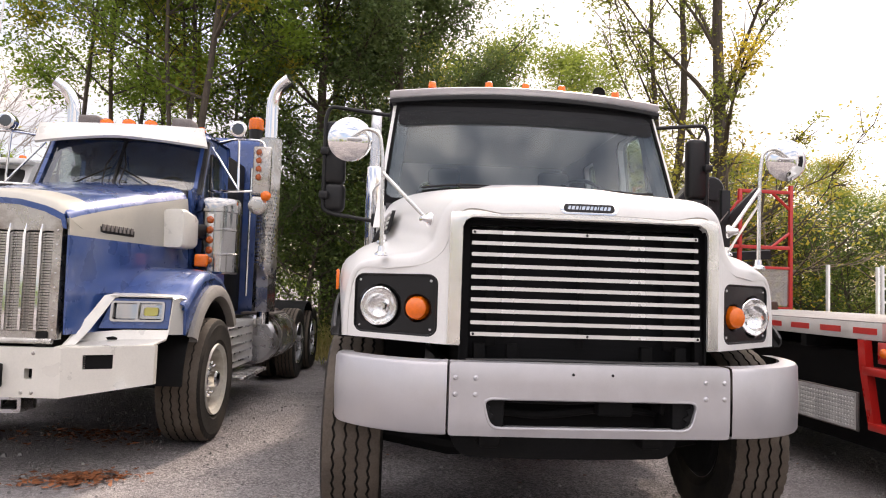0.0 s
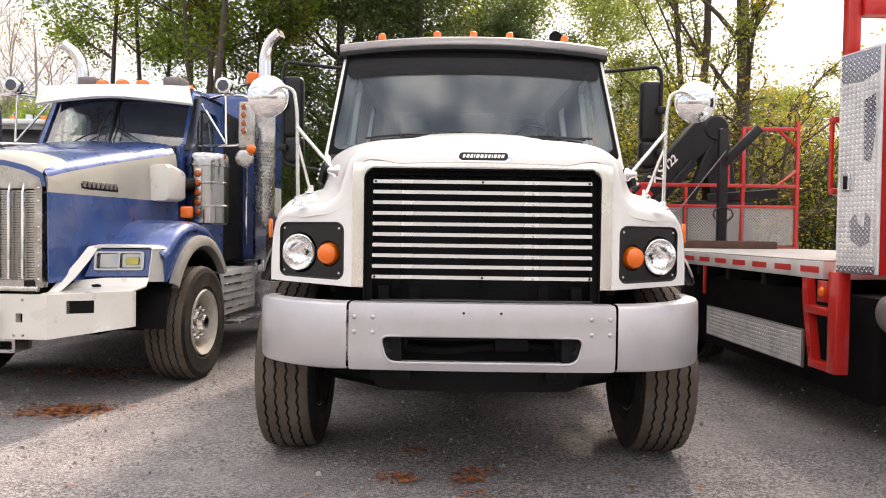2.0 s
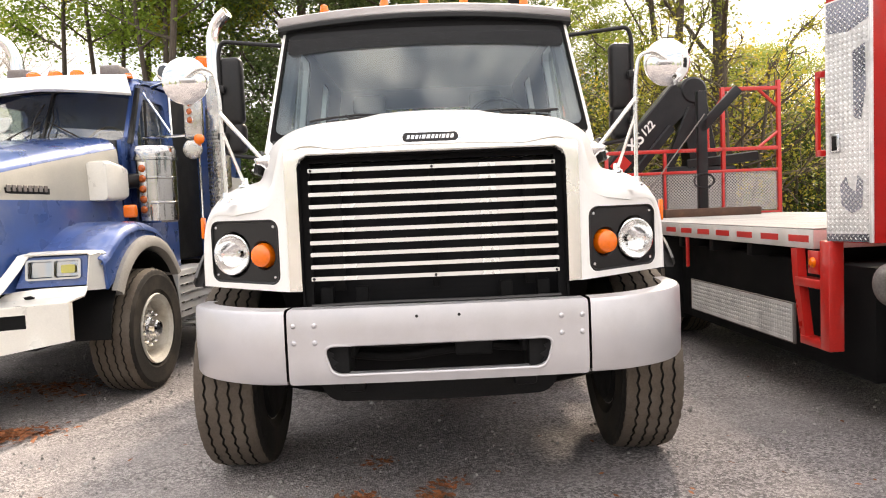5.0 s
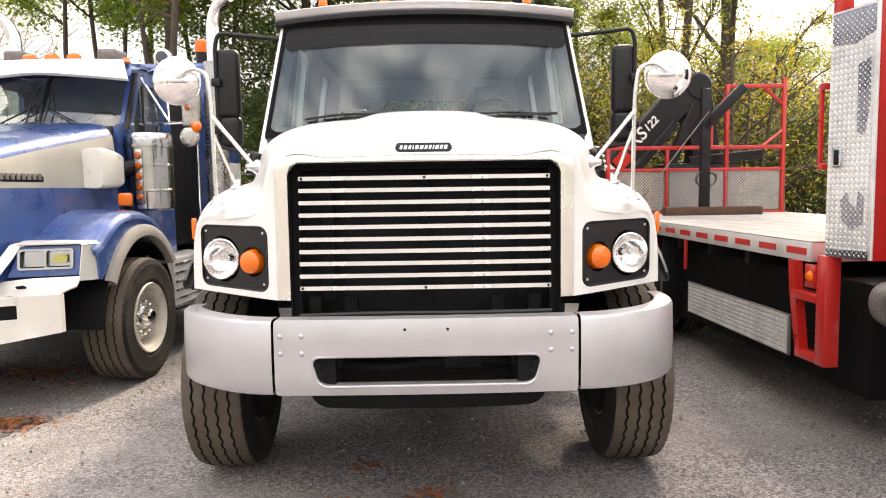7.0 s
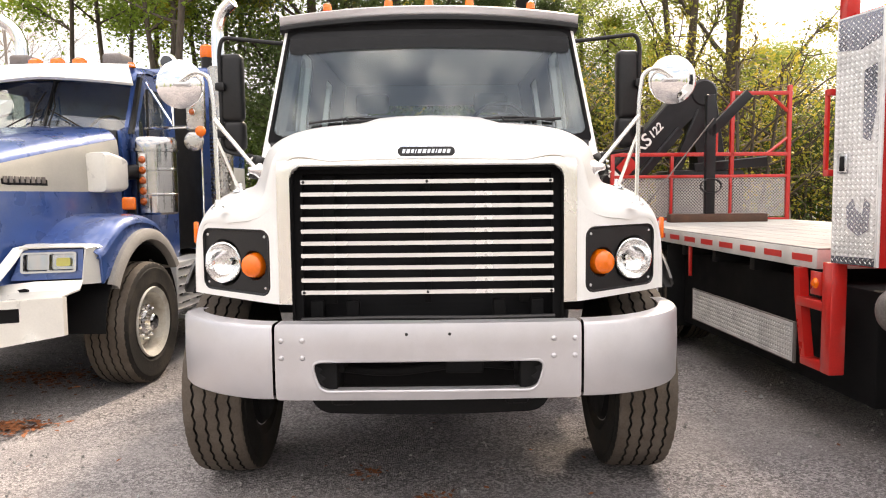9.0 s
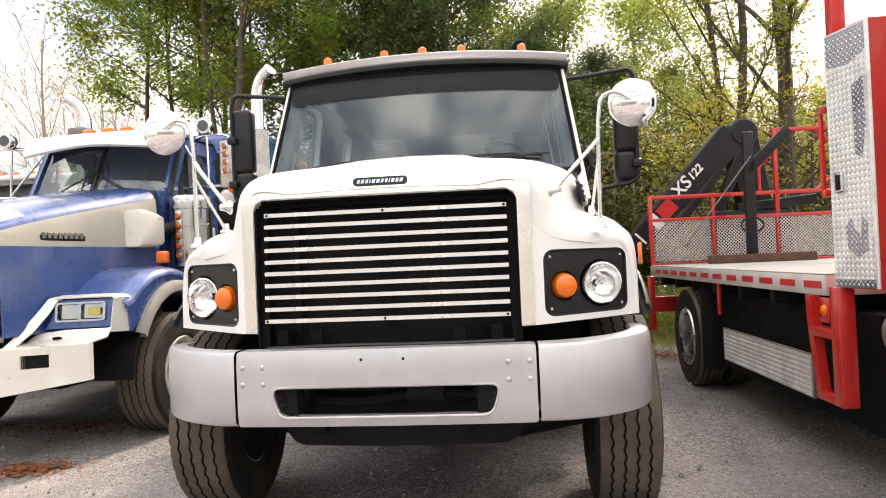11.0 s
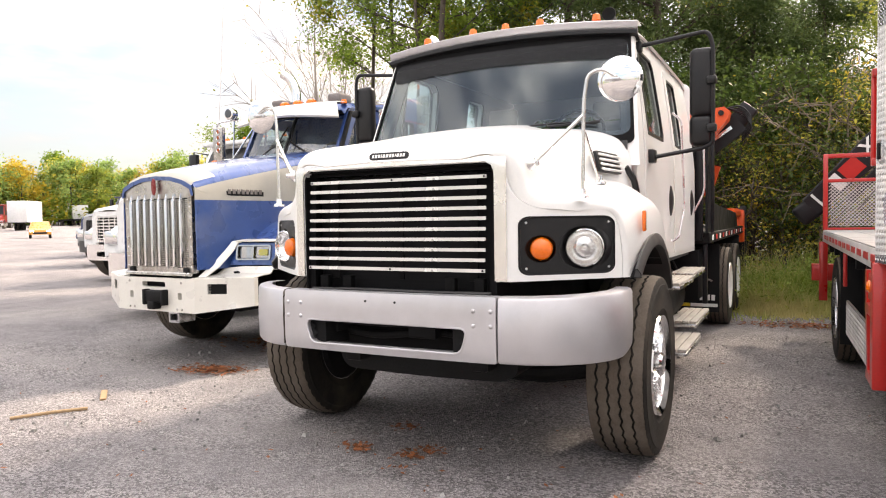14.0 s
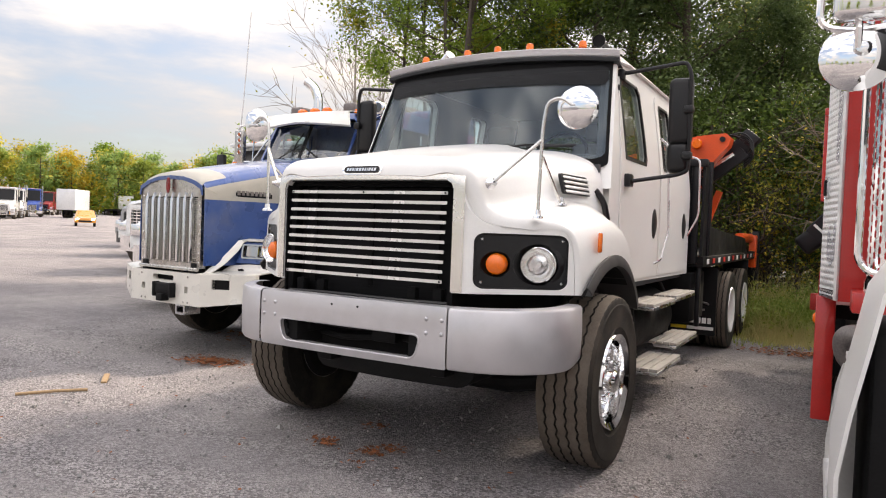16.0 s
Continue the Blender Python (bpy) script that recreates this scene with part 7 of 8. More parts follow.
def gravel():
    m = bpy.data.materials.new("packed_gravel")
    m.use_nodes = True
    n, l = m.node_tree.nodes, m.node_tree.links
    p = n["Principled BSDF"]
    co = n.new("ShaderNodeTexCoord")
    vo, big, mid, fine = n.new("ShaderNodeTexVoronoi"), n.new("ShaderNodeTexNoise"), n.new("ShaderNodeTexNoise"), n.new("ShaderNodeTexNoise")
    vo.inputs["Scale"].default_value = 74
    for t, s, d in ((big, 0.35, 5), (mid, 3.0, 6), (fine, 160, 3)):
        t.inputs["Scale"].default_value, t.inputs["Detail"].default_value = s, d
    for t in (vo, big, mid, fine):
        l.new(co.outputs["Object"], t.inputs[0])
    r1 = n.new("ShaderNodeValToRGB")
    r1.color_ramp.elements[0].position, r1.color_ramp.elements[1].position = 0.25, 0.80
    r1.color_ramp.elements[0].color, r1.color_ramp.elements[1].color = (0.156, 0.143, 0.143, 1), (0.430, 0.398, 0.395, 1)
    bw = n.new("ShaderNodeSeparateColor")
    l.new(vo.outputs["Color"], bw.inputs[0]), l.new(bw.outputs[0], r1.inputs[0])
    r2 = n.new("ShaderNodeValToRGB")
    r2.color_ramp.elements[0].position, r2.color_ramp.elements[1].position = 0.35, 0.68
    r2.color_ramp.elements[0].color, r2.color_ramp.elements[1].color = (0.86, 0.855, 0.85, 1), (1.05, 1.045, 1.03, 1)
    l.new(mid.outputs[0], r2.inputs[0])
    r3 = n.new("ShaderNodeValToRGB")
    r3.color_ramp.elements[0].position, r3.color_ramp.elements[1].position = 0.38, 0.62
    r3.color_ramp.elements[0].color, r3.color_ramp.elements[1].color = (0.78, 0.78, 0.80, 1), (1.12, 1.11, 1.09, 1)
    l.new(big.outputs[0], r3.inputs[0])
    m1, m2, m3 = (n.new("ShaderNodeVectorMath") for _ in range(3))
    for q in (m1, m2, m3):
        q.operation = "MULTIPLY"
    r4 = n.new("ShaderNodeValToRGB")
    r4.color_ramp.elements[0].position, r4.color_ramp.elements[1].position = 0.30, 0.70
    r4.color_ramp.elements[0].color, r4.color_ramp.elements[1].color = (0.58, 0.58, 0.58, 1), (1.38, 1.38, 1.38, 1)
    l.new(fine.outputs[0], r4.inputs[0])
    # wheel tracks are packed smooth with dust, the stones show between them
    lane, lm, lr, pk = n.new("ShaderNodeTexNoise"), n.new("ShaderNodeMapping"), n.new("ShaderNodeValToRGB"), n.new("ShaderNodeMix")
    lm.inputs["Rotation"].default_value, lm.inputs["Scale"].default_value = (0, 0, radians(38)), (0.32, 2.6, 1)
    lane.inputs["Scale"].default_value, lane.inputs["Detail"].default_value = 0.8, 4.0
    lr.color_ramp.elements[0].position, lr.color_ramp.elements[1].position = 0.42, 0.62
    lr.color_ramp.elements[1].color = (0.58, 0.58, 0.58, 1)
    pk.data_type = "RGBA"
    pk.inputs[7].default_value = (0.315, 0.291, 0.290, 1)
    l.new(co.outputs["Object"], lm.inputs[0]), l.new(lm.outputs[0], lane.inputs[0]), l.new(lane.outputs[0], lr.inputs[0])
    l.new(lr.outputs[0], pk.inputs[0]), l.new(r1.outputs[0], pk.inputs[6])
    l.new(pk.outputs[2], m1.inputs[0]), l.new(r2.outputs[0], m1.inputs[1])
    l.new(m1.outputs[0], m2.inputs[0]), l.new(r3.outputs[0], m2.inputs[1])
    l.new(m2.outputs[0], m3.inputs[0]), l.new(r4.outputs[0], m3.inputs[1])
    # the far lot's sunlit dust is put into the colour: paler towards -x
    sx, dr, m4 = n.new("ShaderNodeSeparateXYZ"), n.new("ShaderNodeMapRange"), n.new("ShaderNodeVectorMath")
    m4.operation = "SCALE"
    dr.inputs[1].default_value, dr.inputs[2].default_value, dr.inputs[3].default_value, dr.inputs[4].default_value = -6.0, -20.0, 1.0, 1.08
    l.new(co.outputs["Object"], sx.inputs[0]), l.new(sx.outputs[0], dr.inputs[0])
    l.new(m3.outputs[0], m4.inputs[0]), l.new(dr.outputs[0], m4.inputs["Scale"])
    l.new(m4.outputs[0], p.inputs["Base Color"])
    p.inputs["Roughness"].default_value = 0.92
    bp, ad = n.new("ShaderNodeBump"), n.new("ShaderNodeMath")
    ad.operation = "ADD"
    l.new(vo.outputs["Distance"], ad.inputs[0]), l.new(fine.outputs[0], ad.inputs[1])
    bp.inputs["Strength"].default_value, bp.inputs["Distance"].default_value = 0.85, 0.014
    l.new(ad.outputs[0], bp.inputs["Height"]), l.new(bp.outputs[0], p.inputs["Normal"])
    return m


M_GRAVEL = gravel()
ob = new("ground", mesh_of(b, "ground", M_GRAVEL))
tagged(ob, "grey packed gravel yard, dusty and worn by tyres", "ground", kind="structure")

# ---- trees, shrubs, verge ----
def leaf_mat(name, col, col2, yellow, amount, trans=0.35):
    """Leaves: two greens at random leaf by leaf, with yellow turning patches, letting light through."""
    m = bpy.data.materials.new(name)
    m.use_nodes = True
    n, l = m.node_tree.nodes, m.node_tree.links
    p, out = n["Principled BSDF"], n["Material Output"]
    geo, co, no = n.new("ShaderNodeNewGeometry"), n.new("ShaderNodeTexCoord"), n.new("ShaderNodeTexNoise")
    oi = n.new("ShaderNodeObjectInfo")
    r1, r2, mx, ad = n.new("ShaderNodeMix"), n.new("ShaderNodeValToRGB"), n.new("ShaderNodeMix"), n.new("ShaderNodeMath")
    r1.data_type = mx.data_type = "RGBA"
    r1.inputs[6].default_value, r1.inputs[7].default_value, mx.inputs[7].default_value = (*col, 1), (*col2, 1), (*yellow, 1)
    no.inputs["Scale"].default_value, no.inputs["Detail"].default_value = 0.55, 3.0
    ad.operation = "ADD"
    sc = n.new("ShaderNodeMath")
    sc.operation, sc.inputs[1].default_value = "MULTIPLY", 0.16
    l.new(oi.outputs["Random"], sc.inputs[0])
    r2.color_ramp.elements[0].position, r2.color_ramp.elements[1].position = 0.78 - amount, 0.90 - amount
    cl, cr_, cs = n.new("ShaderNodeTexNoise"), n.new("ShaderNodeMapRange"), n.new("ShaderNodeMath")
    cl.inputs["Scale"].default_value, cl.inputs["Detail"].default_value = 1.7, 2.0
    for i_, v_ in enumerate((0.36, 0.66, 0.0, 0.75)):
        cr_.inputs[i_ + 1].default_value = v_
    cs.operation, cs.inputs[1].default_value = "MULTIPLY_ADD", 0.45
    l.new(co.outputs["Object"], cl.inputs[0]), l.new(cl.outputs[0], cr_.inputs[0])
    l.new(geo.outputs["Random Per Island"], cs.inputs[0]), l.new(cr_.outputs[0], cs.inputs[2]), l.new(cs.outputs[0], r1.inputs[0])
    l.new(co.outputs["Object"], no.inputs[0]), l.new(no.outputs[0], ad.inputs[0]), l.new(sc.outputs[0], ad.inputs[1]), l.new(ad.outputs[0], r2.inputs[0])
    l.new(r1.outputs[2], mx.inputs[6]), l.new(r2.outputs[0], mx.inputs[0])
    l.new(mx.outputs[2], p.inputs["Base Color"])
    p.inputs["Roughness"].default_value, p.inputs["Specular IOR Level"].default_value = 0.55, 0.35
    tr, ms = n.new("ShaderNodeBsdfTranslucent"), n.new("ShaderNodeMixShader")
    ms.inputs[0].default_value = trans
    l.new(mx.outputs[2], tr.inputs[0])
    l.new(p.outputs[0], ms.inputs[1]), l.new(tr.outputs[0], ms.inputs[2]), l.new(ms.outputs[0], out.inputs[0])
    return m


L_GREEN = leaf_mat("green_leaves", (0.105, 0.175, 0.028), (0.27, 0.38, 0.052), (0.50, 0.42, 0.05), 0.12, 0.60)
L_DARK = leaf_mat("dark_green_leaves", (0.060, 0.100, 0.036), (0.165, 0.225, 0.075), (0.24, 0.24, 0.07), 0.06, 0.45)
L_LIGHT = leaf_mat("light_green_leaves", (0.16, 0.22, 0.038), (0.30, 0.36, 0.065), (0.48, 0.39, 0.05), 0.18, 0.56)
L_TURN = leaf_mat("turning_leaves", (0.15, 0.20, 0.035), (0.30, 0.34, 0.06), (0.56, 0.44, 0.05), 0.17, 0.5)
L_GOLD = leaf_mat("golden_leaves", (0.26, 0.28, 0.045), (0.44, 0.40, 0.065), (0.60, 0.44, 0.05), 0.26, 0.45)
L_SHRUB = leaf_mat("shrub_leaves", (0.050, 0.092, 0.022), (0.125, 0.18, 0.036), (0.32, 0.29, 0.042), 0.09, 0.45)


def leaves_mesh(name, centres, size, rng, material, flat=0.3):
    """Many small folded leaves, one island each."""
    n = len(centres)
    up = rng.normal(size=(n, 3)) * 0.62 + np.array([0, 0, 0.9])
    up /= np.linalg.norm(up, axis=1)[:, None]
    a = rng.normal(size=(n, 3))
    a -= up * (a * up).sum(1)[:, None]
    a /= np.linalg.norm(a, axis=1)[:, None]
    b = np.cross(up, a) + rng.normal(size=(n, 3)) * flat
    b -= a * (a * b).sum(1)[:, None]
    b /= np.linalg.norm(b, axis=1)[:, None]
    c = np.cross(a, b)
    s = (size * rng.uniform(0.65, 1.3, n))[:, None]
    v = np.empty((n, 4, 3))
    v[:, 0], v[:, 2] = centres - a * s, centres + a * s
    v[:, 1], v[:, 3] = centres + b * s * 0.52 + c * s * 0.15, centres - b * s * 0.52 + c * s * 0.15
    me = bpy.data.meshes.new(name)
    me.vertices.add(n * 4), me.loops.add(n * 4), me.polygons.add(n)
    me.vertices.foreach_set("co", v.reshape(-1))
    me.loops.foreach_set("vertex_index", np.arange(n * 4, dtype=np.int32))
    me.polygons.foreach_set("loop_start", np.arange(0, n * 4, 4, dtype=np.int32))
    me.update(calc_edges=True)
    me.materials.append(material)
    return me


def tree(name, label, seed, height, spread, base, n_leaves, leaf, material, trunk_r=0.16, stems=1, limbs=16, twigs=5, puff=0.34, lean=0.05, bark=None, droop=0.0, category="tree", twig=0.003, rise=0.0, shoots=0, clump=1.3):
    """A tapered trunk with limbs and twigs, and leaves clumped about the twigs."""
    rng = np.random.default_rng(seed)
    wood, spots = bmesh.new(), []
    for st in range(stems):
        off = rng.normal(size=2) * (0.35 if stems > 1 else 0)
        tilt = rng.normal(size=2) * lean + off * 0.04
        hh = height * (1 if st == 0 else rng.uniform(0.8, 1.0))
        pts = [Vector((off[0] + tilt[0] * z + 0.12 * math.sin(z * 0.7 + st + seed), off[1] + tilt[1] * z + 0.12 * math.cos(z * 0.6 + st * 2), z)) for z in np.linspace(-0.1, hh * 0.93, 12)]
        tr = trunk_r * (1 if st == 0 else 0.75)
        tube(pts, 0, 10, wood, [tr * (1.25 if i == 0 else 1) * (1 - i / 12.5) + 0.012 for i in range(12)])
        for k in range(limbs):
            f = (k + rng.uniform(0, 1)) / limbs
            z = base + (hh * 0.93 - base) * f
            i = min(10, int(z / (hh * 0.93) * 11))
            p = pts[i].lerp(pts[i + 1], 0.5)
            ang = rng.uniform(0, math.tau)
            prof = math.sin(math.pi * min(1.0, 0.22 + f * 0.80)) ** 0.6
            reach = spread * prof * rng.uniform(0.65, 1.15)
            d = Vector((math.cos(ang), math.sin(ang), rng.uniform(0.25, 0.8) - droop + rise * (0.5 + f)))
            lp = [p + d * reach * t + Vector((0, 0, 0.25 * t * t - droop * t * t)) + Vector(rng.normal(size=3) * 0.08 * t) for t in (0, 0.25, 0.5, 0.75, 1.0)]
            r0 = max(0.018, tr * (1 - f) * 0.45)
            tube(lp, 0, 6, wood, [r0, r0 * 0.8, r0 * 0.6, r0 * 0.4, r0 * 0.15])
            for q in range(twigs):
                t = rng.uniform(0.3, 1.0)
                j = min(3, int(t * 4))
                s0 = lp[j].lerp(lp[j + 1], t * 4 - j)
                dd = (d + Vector(rng.normal(size=3) * 0.8)).normalized() * reach * rng.uniform(0.25, 0.45)
                s1 = s0 + dd * 0.5 + Vector(rng.normal(size=3) * 0.05)
                s2 = s0 + dd
                tube([s0, s1, s2], 0, 4, wood, [r0 * 0.3 + twig, r0 * 0.2 + twig, twig])
                spots += [s1, s2, s0.lerp(s1, 0.6)]
            spots.append(lp[-1])
        # leafy shoots straight off the trunk
        spots += [pts[i].lerp(pts[i + 1], f) + Vector(rng.normal(size=3) * 0.12) for i in range(2, 9) for f in rng.uniform(0, 1, shoots)]
    t = thing(name, label, category)
    part("trunk", wood, bark or M_BARK, t)
    if n_leaves:
        sp = np.array([tuple(s) for s in spots])
        w = rng.gamma(clump, 1.0, len(sp))
        pick = rng.choice(len(sp), n_leaves, p=w / w.sum())
        sig = (puff * rng.uniform(0.6, 1.3, len(sp)))[pick][:, None]
        c = sp[pick] + np.clip(rng.normal(size=(n_leaves, 3)), -1.9, 1.9) * sig * np.array([1, 1, 0.75])
        c[:, 2] = np.maximum(c[:, 2], 0.05)
        cr = new("crown", leaves_mesh("crown", c, leaf, rng, material))
        cr.parent = t
    return t


def plant(src, places):
    """Sets a tree at the first place and copies at the rest: (x, y, turn, size)."""
    for i, (x, y, a, s) in enumerate(places):
        m = Matrix.Translation((x, y, lie(x, y) - 0.02)) @ pose(0, 0, 0, 0, 0, a) @ Matrix.Diagonal((s, s, s * 1.0, 1))
        if i == 0:
            first_m = m
        else:
            o = copy_thing(src, m)
            o.matrix_basis = m
    src.matrix_basis = first_m


tall = tree("ash_tree", "tall green tree with several dark trunks and open crown", 3, 12.5, 2.6, 5.0, 50000, 0.049, L_GREEN, 0.075, 4, 13, 7, 0.26, 0.02, clump=0.42)
plant(tall, [(-5.3, 10.6, 0, 1.0), (-6.9, 12.2, 130, 1.0), (-4.4, 12.8, 200, 0.92)])
dark = tree("maple_tree", "dense dark green tree with full crown behind the trucks", 8, 11.5, 2.6, 0.9, 52000, 0.050, L_DARK, 0.16, 1, 34, 8, 0.34, clump=0.95)
plant(dark, [(-2.2, 12.6, 0, 1.0), (-1.3, 13.9, 120, 1.0), (1.0, 12.9, 220, 0.60), (-2.6, 15.6, 70, 1.1), (2.7, 13.0, 300, 0.57), (0.3, 14.7, 40, 0.58)])
light = tree("poplar_tree", "light green leafy tree with rounded crown", 15, 8.6, 2.4, 0.8, 19000, 0.05, L_LIGHT, 0.12, 1, 24, 6, 0.30)
plant(light, [(1.9, 17.0, 0, 1.05), (4.2, 18.5, 100, 1.12), (5.4, 18.0, 230, 0.84), (0.0, 18.5, 200, 1.15), (7.0, 20.0, 40, 0.78), (10.5, 18.0, 150, 0.72), (13.6, 18.5, 250, 0.74), (16.5, 19.5, 20, 0.66), (8.8, 16.0, 310, 0.66), (11.2, 15.0, 80, 0.55)])
big = tree("old_ash_tree", "tall half-bare tree with thick dark trunk and yellowing leaves", 21, 14.0, 2.3, 2.2, 15000, 0.042, L_TURN, 0.17, 1, 20, 12, 0.15, 0.025, twig=0.003, rise=0.9, shoots=9)
plant(big, [(5.5, 10.7, 150, 1.0)])
fork = tree("forked_ash_tree", "tall half-bare tree dividing into slender dark stems", 23, 13.5, 2.0, 2.6, 11500, 0.042, L_TURN, 0.105, 2, 12, 10, 0.14, 0.03, twig=0.003, rise=1.0, shoots=4)
plant(fork, [(4.75, 11.4, 20, 1.0)])
bush = tree("shrub", "dense green shrub at the edge of the gravel", 31, 3.4, 1.5, 0.15, 11500, 0.035, L_SHRUB, 0.04, 3, 14, 5, 0.27, 0.10, category="shrub")
plant(bush, [(-0.4, 11.6, 0, 1.25), (1.4, 11.4, 80, 1.25), (2.9, 11.6, 160, 1.1), (4.3, 13.0, 240, 1.0), (6.2, 13.2, 30, 1.0), (8.2, 12.4, 110, 1.0), (10.0, 12.8, 200, 1.1), (12.2, 11.5, 300, 1.3), (-2.6, 11.0, 50, 1.0), (-4.4, 11.6, 170, 0.85), (-6.8, 12.2, 10, 0.75), (3.4, 15.0, 20, 1.3), (7.3, 15.0, 220, 1.2), (-8.9, 13.2, 99, 0.7), (9.2, 14.8, 260, 1.3), (1.5, 14.3, 140, 1.2), (2.5, 15.4, 25, 1.35), (0.4, 13.6, 310, 1.1)])
gold = tree("sumac_shrub", "thin shrub with yellow autumn leaves", 44, 3.0, 1.5, 0.4, 3400, 0.032, L_GOLD, 0.025, 3, 9, 7, 0.18, 0.14, category="shrub")
plant(gold, [(3.1, 10.6, 0, 1.1), (4.6, 10.2, 120, 1.2), (2.2, 11.0, 210, 0.9), (6.6, 11.4, 60, 1.3), (5.4, 10.9, 300, 1.45), (2.5, 10.9, 75, 1.3), (1.7, 10.6, 165, 1.05)])
scrub = tree("bare_shrub", "leafless grey-brown shrub with long thin twigs", 52, 3.6, 2.0, 1.2, 240, 0.035, L_GOLD, 0.018, 2, 9, 8, 0.18, 0.2, M_TWIG, 0.15, category="shrub", twig=0.002)
plant(scrub, [(4.8, 10.9, 140, 1.2), (6.9, 10.9, 250, 1.2), (4.0, 10.6, 310, 1.1), (2.6, 10.6, 80, 1.0)])
bare = tree("bare_tree", "leafless pale grey tree standing against the sky", 61, 11.5, 3.6, 1.5, 200, 0.08, L_LIGHT, 0.11, 3, 18, 11, 0.4, 0.05, mat("pale_twigs", (0.29, 0.255, 0.23), 0.9), twig=0.0045, rise=0.5)
plant(bare, [(-22.4, 30.0, 0, 1.22), (-20.2, 31.0, 220, 1.08)])
small = tree("young_tree", "small green tree beyond the parked trucks", 66, 8.5, 3.0, 1.5, 9000, 0.10, L_GREEN, 0.14, 1, 20, 6, 0.38)
plant(small, [(-25.5, 26.5, 0, 0.76), (-29.0, 40.0, 100, 1.1), (-19.6, 27.5, 40, 0.75)])

# far woods round the lot
L_WOOD = leaf_mat("woodland_leaves", (0.20, 0.30, 0.085), (0.35, 0.47, 0.14), (0.66, 0.56, 0.11), 0.18, 0.55)
woods = [tree("forest_tree", "distant woodland tree in early autumn colour", 70 + i, 13.0, 4.0, 0.8, 2800, 0.31, mm, 0.2, 1, 18, 3, 0.80) for i, mm in enumerate((L_WOOD, L_GREEN, L_GOLD, L_LIGHT))]
spots = [[], [], [], []]
for row, (dist, n) in enumerate(((146, 56), (157, 36), (170, 12))):
    for k in range(n):
        az = radians(-88 + 62 * (k + random.random() * 0.8) / n)
        d = dist + random.uniform(-6, 6)
        w = random.choices((0, 1, 2, 3), (0.46, 0.14, 0.22, 0.18))[0]
        s = random.uniform(0.74, 1.06) * (0.88 if w == 2 else 1.0)
        spots[w].append((2 + d * math.sin(az), -3 + d * math.cos(az), random.uniform(0, 360), s + row * 0.10))
# a looser belt of trees along the road behind
for k in range(20):
    az, d = radians(80 + 160 * (k + random.random() * 0.7) / 20), random.uniform(62, 80)
    spots[random.choice((0, 1, 3))].append((2 + d * math.sin(az), -3 + d * math.cos(az), random.uniform(0, 360), random.uniform(0.35, 0.75)))
# the wood goes on behind the verge
for k in range(18):
    x = -9 + 36 * (k + random.random() * 0.6) / 18
    spots[(0, 1, 1, 3)[k % 4]].append((x, random.uniform(23, 29), random.uniform(0, 360), random.uniform(0.27, 0.34)))
for w, sp in zip(woods, spots):
    plant(w, sp)
# undergrowth of the far woods, too small to tell apart
rng = np.random.default_rng(5)
azs, ds = np.radians(rng.uniform(-90, -24, 20000)), rng.uniform(140, 152, 20000)
c = np.stack([2 + ds * np.sin(azs), -3 + ds * np.cos(azs), np.zeros(20000)], 1)
c[:, 2] = [lie(x, y) for x, y, _ in c] + np.minimum(rng.gamma(2.0, 1.3, 20000), 5.5 * rng.random(20000) ** 0.5)
tagged(new("woodland_edge", leaves_mesh("woodland_edge", c, 0.42, rng, L_GREEN)), "green undergrowth along the far woods", "undergrowth", kind="stuff")


# verge: soil sheet, grass and weeds
def verge_y(x):
    return 7.4 + 0.5 * math.sin(x * 0.9) + 0.35 * math.sin(x * 2.3 + 1) + 2.6 / (1 + math.exp((x - 0.2) * 1.6))


M_SOIL = mat("verge_soil", (0.15, 0.13, 0.095), 0.95, var=0.35, scale=2, fine=40, dirt=(0.06, 0.085, 0.03), dirt_amt=0.8, dscale=1.2, bump=0.5, bscale=30)
rows = []
for i in range(90):
    x = -13 + 30 * i / 89
    y0 = verge_y(x)
    rows.append([(x, y0, -0.02), (x, y0 + 0.5, 0.015), (x, y0 + 1.2, 0.07), (x, y0 + 3, 0.10), (x, y0 + 14, 0.12)])
vg = part("verge", loft(rows), M_SOIL, None)
tagged(vg, "soil and turf verge along the gravel", "verge", kind="structure")
rng = np.random.default_rng(11)
n = 60000
gx = rng.uniform(-12, 12, n)
gx[: n // 2] = rng.uniform(0.6, 5.2, n // 2)
gy = np.array([verge_y(x) for x in gx]) + rng.gamma(1.6, 1.2, n) - rng.gamma(1.0, 0.18, n)
gh = rng.uniform(0.18, 0.60, n) * np.where(rng.random(n) < 0.08, 1.8, 1.0) * np.clip((gy - np.array([verge_y(x) for x in gx])) * 1.2 + 0.25, 0.25, 1)
ga = rng.uniform(0, math.tau, n)
lean_ = rng.normal(size=(n, 2)) * 0.35
v = np.empty((n, 3, 3))
zz = np.clip((gy - np.array([verge_y(x) for x in gx])) * 0.05, 0.0, 0.07)
w_ = rng.uniform(0.006, 0.014, n)
v[:, 0] = np.stack([gx + np.cos(ga) * w_, gy + np.sin(ga) * w_, zz], 1)
v[:, 1] = np.stack([gx - np.cos(ga) * w_, gy - np.sin(ga) * w_, zz], 1)
v[:, 2] = np.stack([gx + lean_[:, 0] * gh, gy + lean_[:, 1] * gh, zz + gh], 1)
me = bpy.data.meshes.new("grass")
me.vertices.add(n * 3), me.loops.add(n * 3), me.polygons.add(n)
me.vertices.foreach_set("co", v.reshape(-1))
